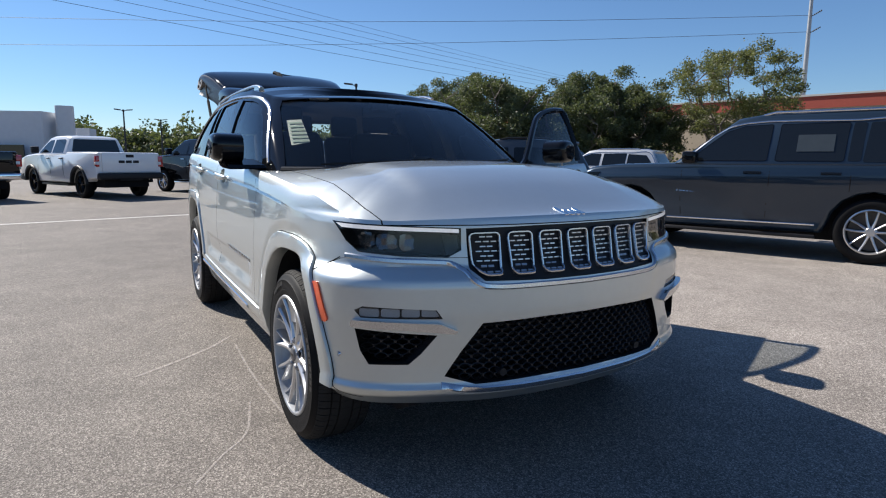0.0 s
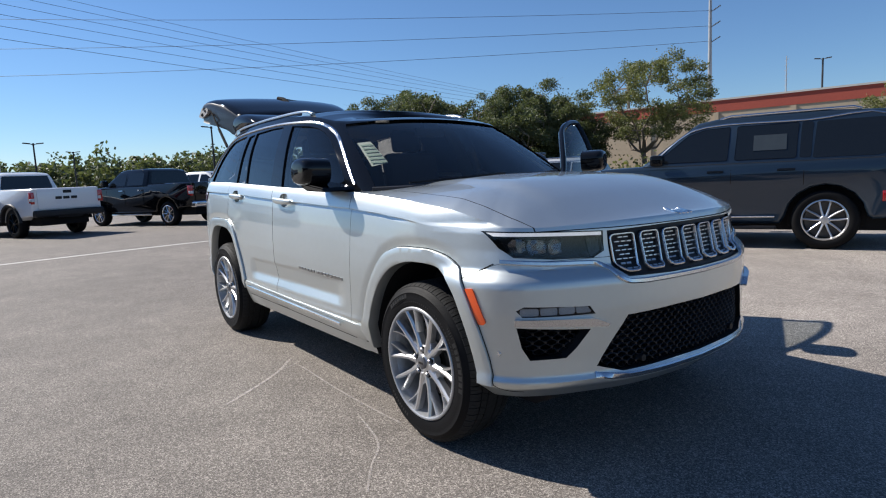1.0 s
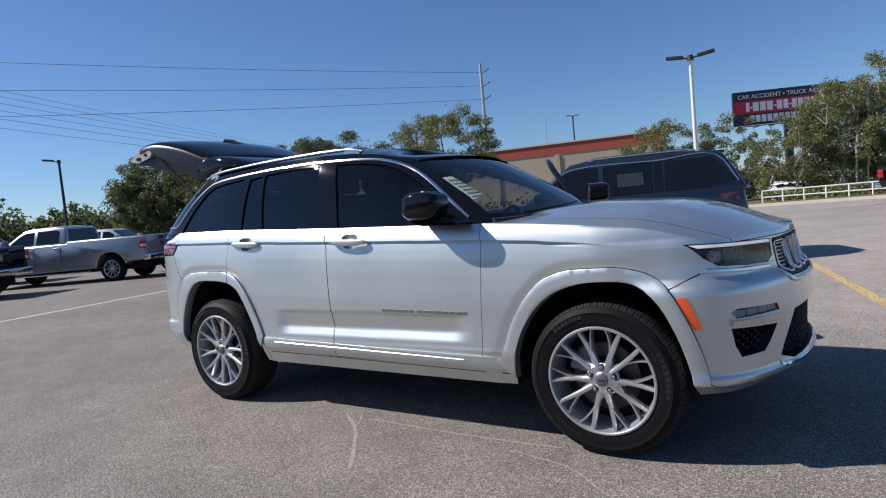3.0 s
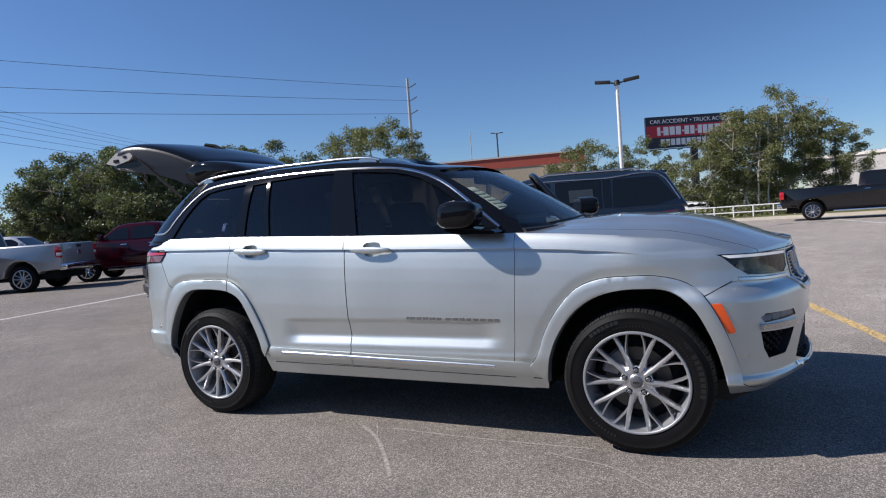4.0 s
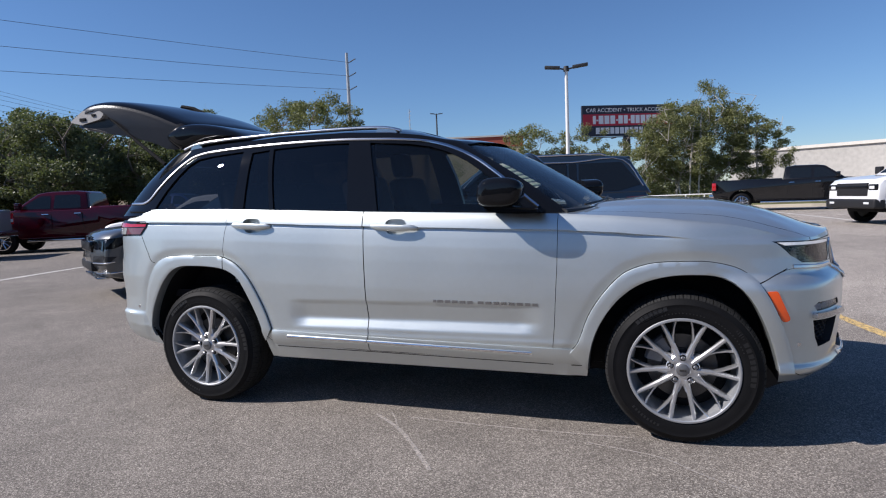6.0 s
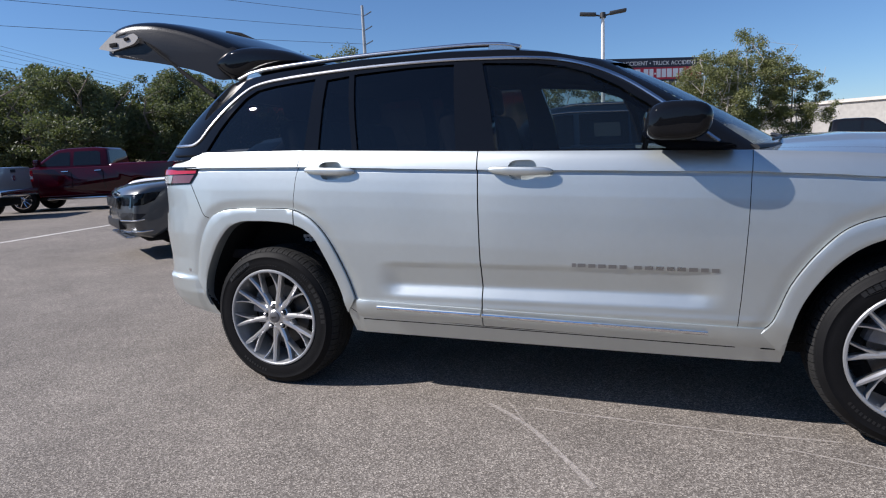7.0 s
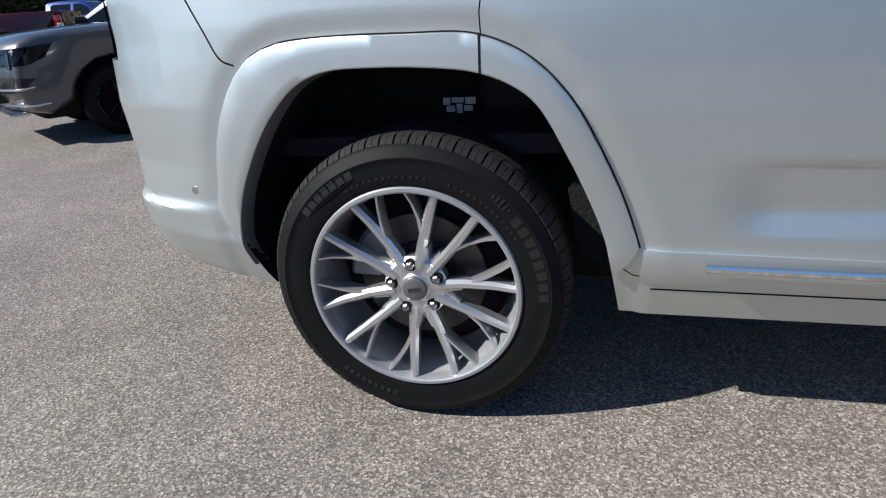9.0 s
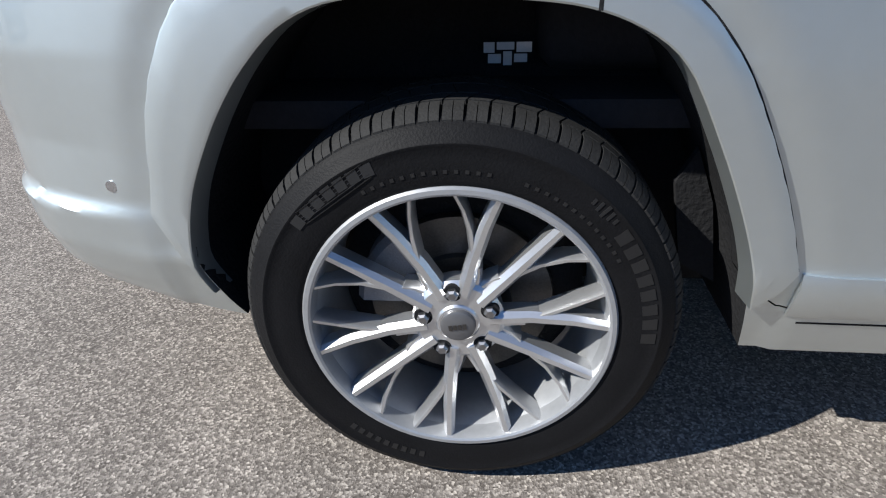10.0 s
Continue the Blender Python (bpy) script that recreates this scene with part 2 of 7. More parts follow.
def lathe(bm, profile, seg=64, start=0.0, closed=False):
    """Turn a profile of (radius, y) about the Y axis."""
    rings = [[bm.verts.new((r * math.sin(start + 2 * math.pi * i / seg), y, r * math.cos(start + 2 * math.pi * i / seg))) for r, y in profile] for i in range(seg)]
    n = len(profile)
    for i in range(seg):
        a, b = rings[i], rings[(i + 1) % seg]
        for k in range(n if closed else n - 1):
            bm.faces.new((a[k], a[(k + 1) % n], b[(k + 1) % n], b[k]))


def prism(bm, poly, axis, a, b, scale=1.0):
    """Extrude a 2D polygon along an axis: 'y' takes (x, z), 'x' takes (y, z), 'z' takes (x, y)."""
    def at(p, d):
        return {"y": (p[0], d, p[1]), "x": (d, p[0], p[1]), "z": (p[0], p[1], d)}[axis]
    cx, cy = sum(p[0] for p in poly) / len(poly), sum(p[1] for p in poly) / len(poly)
    lo = [bm.verts.new(at(p, a)) for p in poly]
    hi = [bm.verts.new(at((cx + (p[0] - cx) * scale, cy + (p[1] - cy) * scale), b)) for p in poly]
    n = len(poly)
    faces = [bm.faces.new(lo), bm.faces.new(hi[::-1])] + [bm.faces.new((lo[i], hi[i], hi[(i + 1) % n], lo[(i + 1) % n])) for i in range(n)]
    bmesh.ops.recalc_face_normals(bm, faces=faces)
    return lo + hi


def inset_poly(poly, d):
    """Shift a polygon's edges inwards by d."""
    n = len(poly)
    area = sum(poly[i][0] * poly[(i + 1) % n][1] - poly[(i + 1) % n][0] * poly[i][1] for i in range(n))
    s = 1 if area > 0 else -1
    out = []
    for i in range(n):
        p0, p1, p2 = Vector(poly[i - 1]), Vector(poly[i]), Vector(poly[(i + 1) % n])
        e0, e1 = (p1 - p0).normalized(), (p2 - p1).normalized()
        n0, n1 = Vector((-e0.y, e0.x)) * s, Vector((-e1.y, e1.x)) * s
        m = n0 + n1
        m = m / max(m.dot(n0), 0.35)
        out.append(tuple(p1 + m * d))
    return out


def catmull(pts, per=8):
    """A smooth line through points, the same number of steps for each span."""
    pts = [np.array(p, float) for p in pts]
    out = []
    for i in range(len(pts) - 1):
        p1, p2 = pts[i], pts[i + 1]
        p0 = pts[i - 1] if i else 2 * p1 - p2
        p3 = pts[i + 2] if i + 2 < len(pts) else 2 * p2 - p1
        d0, d1, d2 = (max(np.linalg.norm(b - a), 1e-6) ** 0.5 for a, b in ((p0, p1), (p1, p2), (p2, p3)))
        m1 = (p2 - p1) + d1 * ((p1 - p0) / d0 - (p2 - p0) / (d0 + d1))
        m2 = (p2 - p1) + d1 * ((p3 - p2) / d2 - (p3 - p1) / (d1 + d2))
        for k in range(per):
            t = k / per
            out.append((2 * t**3 - 3 * t**2 + 1) * p1 + (t**3 - 2 * t**2 + t) * m1 + (3 * t**2 - 2 * t**3) * p2 + (t**3 - t**2) * m2)
    out.append(pts[-1])
    return np.array(out)


def resample(line, n):
    d = np.concatenate([[0], np.cumsum(np.linalg.norm(np.diff(line, axis=0), axis=1))])
    s = np.linspace(0, d[-1], n)
    return np.stack([np.interp(s, d, line[:, k]) for k in range(line.shape[1])], axis=1)


def table(x, rows):
    return np.interp(x, [r[0] for r in rows], [r[1] for r in rows])


def smooth(a, b, x):
    t = np.clip((x - a) / (b - a), 0, 1)
    return t * t * (3 - 2 * t)


def loft(loops):
    """A closed solid through closed loops of equal length."""
    bm = bmesh.new()
    rows = [[bm.verts.new(p) for p in lp] for lp in loops]
    n = len(rows[0])
    for a, b in zip(rows, rows[1:]):
        for k in range(n):
            bm.faces.new((a[k], a[(k + 1) % n], b[(k + 1) % n], b[k]))
    bm.faces.new(rows[0][::-1])
    bm.faces.new(rows[-1])
    bmesh.ops.recalc_face_normals(bm, faces=bm.faces[:])
    return bm


def mirror_loop(right):
    """Close a loop that runs from the middle of the back round the right side to the middle of the front."""
    left = right[1:-1][::-1].copy()
    left[:, 1] *= -1
    return np.concatenate([right, left])


def carve(mesh, cuts):
    """Apply solid cuts, (operation, bmesh, material or None), to a mesh and return the new mesh."""
    ob, tools = new("work", mesh), []
    for op, bm, m in cuts:
        tm = bpy.data.meshes.new("tool")
        bm.to_mesh(tm)
        bm.free()
        if m:
            tm.materials.append(m)
        tool = new("tool", tm)
        tools.append(tool)
        mod = ob.modifiers.new("cut", "BOOLEAN")
        mod.operation, mod.solver, mod.object, mod.material_mode = op, "EXACT", tool, "TRANSFER"
    bpy.context.view_layer.update()
    out = bpy.data.meshes.new_from_object(ob.evaluated_get(bpy.context.evaluated_depsgraph_get()))
    for o in (*tools, ob):
        bpy.data.objects.remove(o)
    return out


class Skin:
    """A surface that flat outlines can be laid on."""
    def __init__(self, bm):
        from mathutils.bvhtree import BVHTree
        self.tree = BVHTree.FromBMesh(bm)

    def drop(self, axis, a, b, off=0.0):
        start, way = {"y-": ((a, -3, b), (0, 1, 0)), "x+": ((6, a, b), (-1, 0, 0)), "z+": ((a, b, 4), (0, 0, -1)), "x-": ((-4, a, b), (1, 0, 0))}[axis]
        p, nrm, _, _ = self.tree.ray_cast(Vector(start), Vector(way))
        if p is None:
            p, nrm, _, _ = self.tree.find_nearest(Vector(start) + Vector(way) * 2.1)
        if nrm.dot(Vector(way)) > 0:
            nrm = -nrm
        return p + nrm * off

    def sheet(self, poly, axis, off=0.004, step=0.03, thick=0.0):
        """A polygon laid on the surface as a fine sheet or plate."""
        bm = bmesh.new()
        bm.faces.new([bm.verts.new((p[0], p[1], 0)) for p in poly])
        for k in (0, 1):
            lo, hi = min(p[k] for p in poly), max(p[k] for p in poly)
            for v in np.arange(lo + step, hi, step):
                co = [0, 0, 0]
                co[k] = v
                no = [0, 0, 0]
                no[k] = 1
                bmesh.ops.bisect_plane(bm, geom=bm.verts[:] + bm.edges[:] + bm.faces[:], plane_co=co, plane_no=no)
        for v in bm.verts:
            v.co = self.drop(axis, v.co.x, v.co.y, off)
        way = {"y-": Vector((0, -1, 0)), "x+": Vector((1, 0, 0)), "z+": Vector((0, 0, 1)), "x-": Vector((-1, 0, 0))}[axis]
        bm.normal_update()
        if sum(f.normal.dot(way) for f in bm.faces) < 0:
            bmesh.ops.reverse_faces(bm, faces=bm.faces[:])
        if thick:
            bmesh.ops.solidify(bm, geom=bm.faces[:], thickness=thick)
        return bm

    def strip(self, line, axis, width, height, off=0.0, per=6):
        """A raised moulding of rounded section along a line on the surface."""
        pts = catmull(line, per)
        bm, rings = bmesh.new(), []
        n = len(pts)
        for i in range(n):
            d = pts[min(i + 1, n - 1)] - pts[max(i - 1, 0)]
            d = d / (np.linalg.norm(d) or 1)
            s = np.array((-d[1], d[0])) * width / 2
            q = [pts[i] + s, pts[i] + s * 0.55, pts[i] - s * 0.55, pts[i] - s]
            row = [self.drop(axis, *q[0], off - 0.004), self.drop(axis, *q[0], off + height * 0.6), self.drop(axis, *q[1], off + height), self.drop(axis, *q[2], off + height),
                   self.drop(axis, *q[3], off + height * 0.6), self.drop(axis, *q[3], off - 0.004)]
            rings.append([bm.verts.new(p) for p in row])
        for a, b in zip(rings, rings[1:]):
            for k in range(6):
                bm.faces.new((a[k], a[(k + 1) % 6], b[(k + 1) % 6], b[k]))
        bm.faces.new(rings[0]), bm.faces.new(rings[-1][::-1])
        bmesh.ops.recalc_face_normals(bm, faces=bm.faces[:])
        return bm


def flip_y(ob, parent=None):
    """A mirrored twin of a part, on the car's other side."""
    bm = bmesh.new()
    bm.from_mesh(ob.data)
    for v in bm.verts:
        v.co.y *= -1
    bmesh.ops.reverse_faces(bm, faces=bm.faces[:])
    mesh = bpy.data.meshes.new(ob.data.name)
    bm.to_mesh(mesh)
    bm.free()
    mesh.materials.clear()
    twin = part_of(ob.name.split(".")[0], mesh, [s for s in ob.data.materials], parent or ob.parent, ob.get("label", ""))
    return twin


# ---- the lot ----
bm = bmesh.new()
edges = [-3000, -400, -120, -60, -30, -12, 0, 12, 30, 60, 120, 400, 3000]
grid = [[bm.verts.new((x, y, 0)) for x in edges] for y in edges]
for j in range(len(edges) - 1):
    for i in range(len(edges) - 1):
        bm.faces.new((grid[j][i], grid[j][i + 1], grid[j + 1][i + 1], grid[j + 1][i]))
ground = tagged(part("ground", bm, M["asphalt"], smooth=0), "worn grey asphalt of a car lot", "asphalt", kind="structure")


def painted_line(name, pts, width, material, label, group=""):
    """A strip of paint, 3 mm above the asphalt, with slightly wandering edges."""
    bm, rows = bmesh.new(), []
    pts = resample(catmull(pts, 6), 40)
    for i, p in enumerate(pts):
        d = pts[min(i + 1, 39)] - pts[max(i - 1, 0)]
        s = np.array((-d[1], d[0])) / np.linalg.norm(d) * width / 2 * random.uniform(0.85, 1.1)
        rows.append([bm.verts.new((*(p + s), 0.003)), bm.verts.new((*(p - s), 0.003))])
    for a, b in zip(rows, rows[1:]):
        bm.faces.new((a[0], a[1], b[1], b[0]))
    return tagged(part(name, bm, material, smooth=0), label, "road marking", group, "structure")


painted_line("white_line", [(-7.6, -6.5), (-8.35, -3.0), (-8.95, 0.0), (-9.35, 3.5), (-9.7, 6.3), (-9.95, 8.5)], 0.11, M["white_line"], "thin worn white paint line on the asphalt")
painted_line("yellow_line", [(5.05, -0.1), (4.68, 1.62), (4.36, 3.2), (2.34, 12.7), (1.72, 15.6)], 0.11, M["yellow_line"], "worn yellow parking line on the asphalt")
painted_line("white_line", [(7.1, 29.0), (8.0, 23.0), (8.7, 18.0), (9.4, 13.2)], 0.10, M["white_line"], "thin worn white paint line on the asphalt")
SCUFF = "faint pale scuff scratched into the asphalt"
painted_line("scuff_line", [(1.43, -0.912), (1.75, -0.928), (2.09, -0.938), (2.45, -0.935), (2.72, -0.925)], 0.015, M["scuff"], SCUFF, "scuffs")
painted_line("scuff_line", [(1.22, -0.91), (1.44, -1.09), (1.62, -1.30), (1.80, -1.54)], 0.026, M["scuff"], SCUFF, "scuffs")
painted_line("scuff_line", [(2.49, -1.04), (2.86, -1.14), (3.02, -1.27), (3.21, -1.40)], 0.012, M["scuff"], SCUFF, "scuffs")
painted_line("scuff_line", [(1.30, -0.86), (1.36, -0.95), (1.43, -1.07)], 0.010, M["scuff"], SCUFF, "scuffs")


# ---- the silver car ----
hero = thing("parked_car", "silver SUV with black roof, raised tailgate and open driver door", "car")

# Lower body: a plan outline at bumper height, moved in and out level by level.
PLAN = [(-1.0, 0), (-0.985, -0.3), (-0.94, -0.58), (-0.87, -0.75), (-0.76, -0.85), (-0.62, -0.905), (-0.40, -0.94), (0, -0.955), (0.7, -0.96), (1.5, -0.963),
        (2.3, -0.962), (2.9, -0.960), (3.2, -0.957), (3.36, -0.950), (3.44, -0.932), (3.51, -0.900), (3.575, -0.848), (3.655, -0.735), (3.728, -0.58), (3.785, -0.43), (3.822, -0.25), (3.84, 0)]
plan = resample(catmull(PLAN, 16), 300)
tang = np.gradient(plan, axis=0)
outward = np.stack([tang[:, 1], -tang[:, 0]], axis=1)
outward /= np.linalg.norm(outward, axis=1)[:, None]
outward[0], outward[-1] = (-1, 0), (1, 0)
Z_LOW = [(-1.1, 0.44), (-0.8, 0.41), (-0.5, 0.375), (-0.4, 0.365), (0.5, 0.33), (2.46, 0.315), (3.2, 0.31), (3.36, 0.325), (3.5, 0.335), (3.9, 0.340)]
Z_TOP = [(-1.1, 1.30), (-0.37, 1.302), (0.235, 1.287), (1.24, 1.240), (2.36, 1.197), (2.65, 1.177), (2.9, 1.154), (3.2, 1.116), (3.38, 1.073), (3.5, 1.044), (3.65, 1.038), (3.9, 1.058)]
H_MID = [(-1.1, 1.28), (1.24, 1.235), (2.2, 1.19), (2.36, 1.20), (2.5, 1.226), (2.8, 1.243), (3.156, 1.222), (3.45, 1.178), (3.58, 1.145), (3.68, 1.108), (3.78, 1.058)]
UPPER = [(0, -0.050), (0.012, -0.040), (0.03, -0.031), (0.05, -0.024), (0.072, -0.018), (0.085, -0.015), (0.090, -0.033), (0.106, -0.0265), (0.14, -0.0215), (0.20, -0.0145), (0.28, -0.008), (0.36, -0.0035), (0.45, 0)]
FENDER = [(0, -0.050), (0.012, -0.040), (0.03, -0.031), (0.05, -0.024), (0.085, -0.0165), (0.14, -0.011), (0.20, -0.007), (0.30, -0.0025), (0.45, 0)]
LOWER = [(0.25, -0.09), (0.30, -0.062), (0.36, -0.040), (0.402, -0.026), (0.455, -0.012), (0.50, 0.001), (0.52, -0.003), (0.62, -0.003), (0.8, 0), (1.4, 0)]
DOOR = [(0.528, 0), (0.542, 0.001), (0.603, -0.021), (0.698, -0.008), (0.709, 0), (1.4, 0)]
FRONT = [(0.25, -0.16), (0.30, -0.115), (0.34, -0.065), (0.37, -0.030), (0.39, -0.004), (0.415, 0.002), (0.435, -0.010), (0.50, -0.010), (0.62, -0.004), (0.70, 0), (0.80, 0.0), (0.825, -0.006), (0.845, -0.022), (0.87, -0.05),
         (0.95, -0.063), (1.02, -0.068), (1.045, -0.075), (1.06, -0.085)]
REAR = [(0.36, -0.10), (0.40, -0.045), (0.45, -0.014), (0.51, 0.004), (0.582, 0.010), (0.600, -0.006), (0.70, -0.010), (0.85, 0), (1.0, -0.012), (1.10, -0.014), (1.2, -0.024), (1.245, -0.05), (1.28, -0.10), (1.31, -0.17)]
F_OPEN = [(2.465, 0.22), (2.485, 0.319), (2.512, 0.483), (2.558, 0.608), (2.645, 0.735), (2.745, 0.816), (2.866, 0.860), (3.01, 0.874), (3.148, 0.857), (3.250, 0.784), (3.322, 0.655), (3.370, 0.509), (3.398, 0.37), (3.412, 0.22)]
F_EDGE = [(2.400, 0.455), (2.440, 0.500), (2.506, 0.663), (2.592, 0.791), (2.689, 0.885), (2.811, 0.930), (2.956, 0.940), (3.096, 0.936), (3.230, 0.897), (3.319, 0.817), (3.380, 0.701), (3.426, 0.571), (3.448, 0.485), (3.462, 0.40)]
R_OPEN = [(-0.36, 0.30), (-0.425, 0.41), (-0.452, 0.50), (-0.430, 0.612), (-0.382, 0.710), (-0.333, 0.786), (-0.285, 0.843), (-0.23, 0.890), (-0.16, 0.917), (-0.05, 0.922), (0.08, 0.917), (0.180, 0.904), (0.25, 0.878), (0.305, 0.838), (0.370, 0.728), (0.428, 0.605), (0.458, 0.522), (0.480, 0.415), (0.505, 0.28)]
R_EDGE = [(-0.510, 0.595), (-0.498, 0.635), (-0.468, 0.763), (-0.420, 0.866), (-0.352, 0.948), (-0.275, 0.980), (-0.188, 0.989), (0.034, 0.988), (0.185, 0.979), (0.291, 0.932), (0.378, 0.845), (0.459, 0.70), (0.502, 0.60), (0.530, 0.515)]
F_OPEN, R_OPEN = ([tuple(p) for p in catmull(q, 4)] for q in (F_OPEN, R_OPEN))
px_, py_ = plan[:, 0], plan[:, 1]
zl, zt = table(px_, Z_LOW), table(px_, Z_TOP)
wf, wr = smooth(2.95, 3.46, px_), smooth(-0.42, -0.74, px_)
wd = smooth(0.66, 0.80, px_) * smooth(2.28, 2.12, px_)
wc = smooth(3.02, 2.72, px_)


def near_line(x, z, line):
    """Distance from points to a polyline."""
    best = np.full(len(x), 9.0)
    for (ax, az), (bx, bz) in zip(line, line[1:]):
        dx, dz = bx - ax, bz - az
        t = np.clip(((x - ax) * dx + (z - az) * dz) / (dx * dx + dz * dz), 0, 1)
        best = np.minimum(best, np.hypot(x - ax - t * dx, z - az - t * dz))
    return best


def inside_many(poly, x, z):
    hit = np.zeros(len(x), bool)
    for (x0, z0), (x1, z1) in zip(poly, poly[1:] + poly[:1]):
        if z0 != z1:
            hit ^= ((z0 > z) != (z1 > z)) & (x < x0 + (z - z0) / (z1 - z0) * (x1 - x0))
    return hit


def body_level(v):
    z = zl + (zt - zl) * v
    side = table(zt - z, UPPER) * wc + table(zt - z, FENDER) * (1 - wc) + table(z, LOWER) + wd * table(z, DOOR)
    for line in (F_EDGE, R_EDGE):
        within = inside_many([(line[0][0], 0.1)] + list(line) + [(line[-1][0], 0.1)], px_, z)
        side = side - 0.009 * np.where(within, 1.0, np.clip((0.050 - near_line(px_, z, line)) / 0.045, 0, 1))
    off = side * (1 - wf - wr) + table(z, FRONT) * wf + table(z, REAR) * wr
    p = plan + outward * off[:, None]
    p[0, 1] = p[-1, 1] = 0
    return mirror_loop(np.column_stack([p, z]))


def body_top(s, edge):
    x, y, ze = edge[:, 0], edge[:, 1], edge[:, 2]
    xs = np.clip(x, -0.55, 2.75)
    nx, ny = xs + (x - xs) * s, y * s
    z = ze + (table(nx, H_MID) - ze) * (1 - s ** (2.6 + 2.6 * smooth(2.75, 3.35, nx)))
    bulge = smooth(0.60, 0.50, np.abs(ny) + 0.10 * (3.4 - nx) * 0.4) * smooth(2.3, 2.6, nx) * smooth(3.62, 3.2, nx)
    return np.column_stack([nx, ny, z + 0.016 * bulge])


levels = sorted({*np.linspace(0, 0.87, 73), *np.linspace(0.873, 0.925, 27), *np.linspace(0.935, 1, 7)})
loops = [body_level(v) for v in levels]
first = loops[0].copy()
first[:, 0] = 1.3 + (first[:, 0] - 1.3) * 0.94
first[:, 1] *= 0.90
top = loops[-1]
loops = [first] + loops + [body_top(s, top) for s in (0.992, 0.98, 0.962, 0.94, 0.91, 0.88, 0.84, 0.80, 0.76, 0.71, 0.66, 0.60, 0.54, 0.48, 0.42, 0.36, 0.29, 0.22, 0.15, 0.08, 0.02)]
body_bm = loft(loops)
skin = Skin(body_bm)
body_mesh = bpy.data.meshes.new("body")
body_bm.to_mesh(body_mesh)
body_bm.free()
body_mesh.materials.append(M["silver"])

F_DOOR = [(1.206, 1.30), (1.207, 1.0), (1.211, 0.80), (1.216, 0.60), (1.214, 0.405), (1.60, 0.400), (2.307, 0.39), (2.326, 0.60), (2.346, 0.92), (2.358, 1.30)]
R_DOOR = [(1.206, 1.33), (1.207, 1.0), (1.211, 0.80), (1.216, 0.60), (1.214, 0.405), (0.85, 0.42), (0.520, 0.440), (0.44, 0.50), (0.32, 0.65), (0.196, 0.78), (0.192, 1.02), (0.21, 1.14), (0.27, 1.33)]
HOOD = [(2.30, -0.79), (2.9, -0.800), (3.25, -0.795), (3.45, -0.780), (3.56, -0.757), (3.66, -0.735), (4.2, -0.735)]
HOOD = HOOD + [(x, -y) for x, y in HOOD[::-1]]
G_PANEL = [(-0.478, 1.010), (-0.2, 1.016), (0.2, 1.016), (0.478, 1.010), (0.476, 0.86), (0.44, 0.822), (0.2, 0.815), (-0.2, 0.815), (-0.44, 0.822), (-0.476, 0.86)]
LAMP = [(-0.880, 1.030), (-0.72, 1.022), (-0.495, 1.012), (-0.497, 0.93), (-0.545, 0.904), (-0.70, 0.908), (-0.830, 0.922), (-0.858, 0.960)]
L_GRILLE = [(-0.448, 0.664), (-0.2, 0.672), (0.2, 0.672), (0.448, 0.664), (0.52, 0.56), (0.578, 0.462), (0.47, 0.428), (0.2, 0.434), (-0.2, 0.434), (-0.47, 0.428), (-0.578, 0.462), (-0.52, 0.56)]
FOG = [(-0.868, 0.715), (-0.845, 0.731), (-0.61, 0.718), (-0.588, 0.684), (-0.85, 0.688)]
POCKET = [(-0.866, 0.645), (-0.605, 0.622), (-0.66, 0.55), (-0.70, 0.510), (-0.825, 0.508), (-0.85, 0.56)]


def mirrored(poly):
    return [(-a, b) for a, b in poly[::-1]]


def tools(items):
    bm = bmesh.new()
    for poly, axis, a, b in items:
        prism(bm, poly, axis, a, b)
    return bm


arches = [(p, "y", s * 0.60, s * 1.3) for p in (F_OPEN, R_OPEN) for s in (-1, 1)]
cabin = bmesh.new()
box(cabin, (-0.88, -0.83, 0.96), (2.28, 0.83, 1.6))
cab2 = bmesh.new()
prism(cab2, [(-1.3, -0.70), (-0.6, -0.70), (-0.6, 0.70), (-1.3, 0.70)], "z", 0.97, 1.6)
front_cuts = [(G_PANEL, "x", 3.66, 4.2), (LAMP, "x", 3.30, 4.2), (mirrored(LAMP), "x", 3.30, 4.2), (L_GRILLE, "x", 3.60, 4.2)]
front_cuts += [(POCKET, "x", 3.44, 4.2), (mirrored(POCKET), "x", 3.44, 4.2), (FOG, "x", 3.44, 4.2), (mirrored(FOG), "x", 3.44, 4.2)]
BOTH_DOORS = F_DOOR[4:] + [(1.206, 1.33)] + R_DOOR[:4:-1]
doors = [(BOTH_DOORS, "y", -1.3, -0.86), (F_DOOR, "y", 0.86, 1.3)]
shell_mesh = carve(body_mesh.copy(), [("DIFFERENCE", tools(arches), M["dark"]), ("DIFFERENCE", cabin, M["interior"]), ("DIFFERENCE", cab2, M["interior"]),
                                      ("DIFFERENCE", tools(front_cuts), M["black_plastic"])])
BUMPER = [(3.302, 0.832), (3.44, 0.893), (3.52, 0.904), (4.3, 0.904), (4.3, 0.15), (3.2, 0.15), (3.2, 0.70)]
hood_tool = bmesh.new()
prism(hood_tool, HOOD, "z", 1.020, 1.5)
core = carve(shell_mesh.copy(), [("DIFFERENCE", tools([d]), M["dark"]) for d in doors] + [("DIFFERENCE", hood_tool, M["dark"]), ("DIFFERENCE", tools([(BUMPER, "y", -1.4, 1.4)]), M["dark"])])
body = part_of("body", core, [], hero)
hood_tool = bmesh.new()
prism(hood_tool, inset_poly(HOOD, 0.004), "z", 1.024, 1.5)
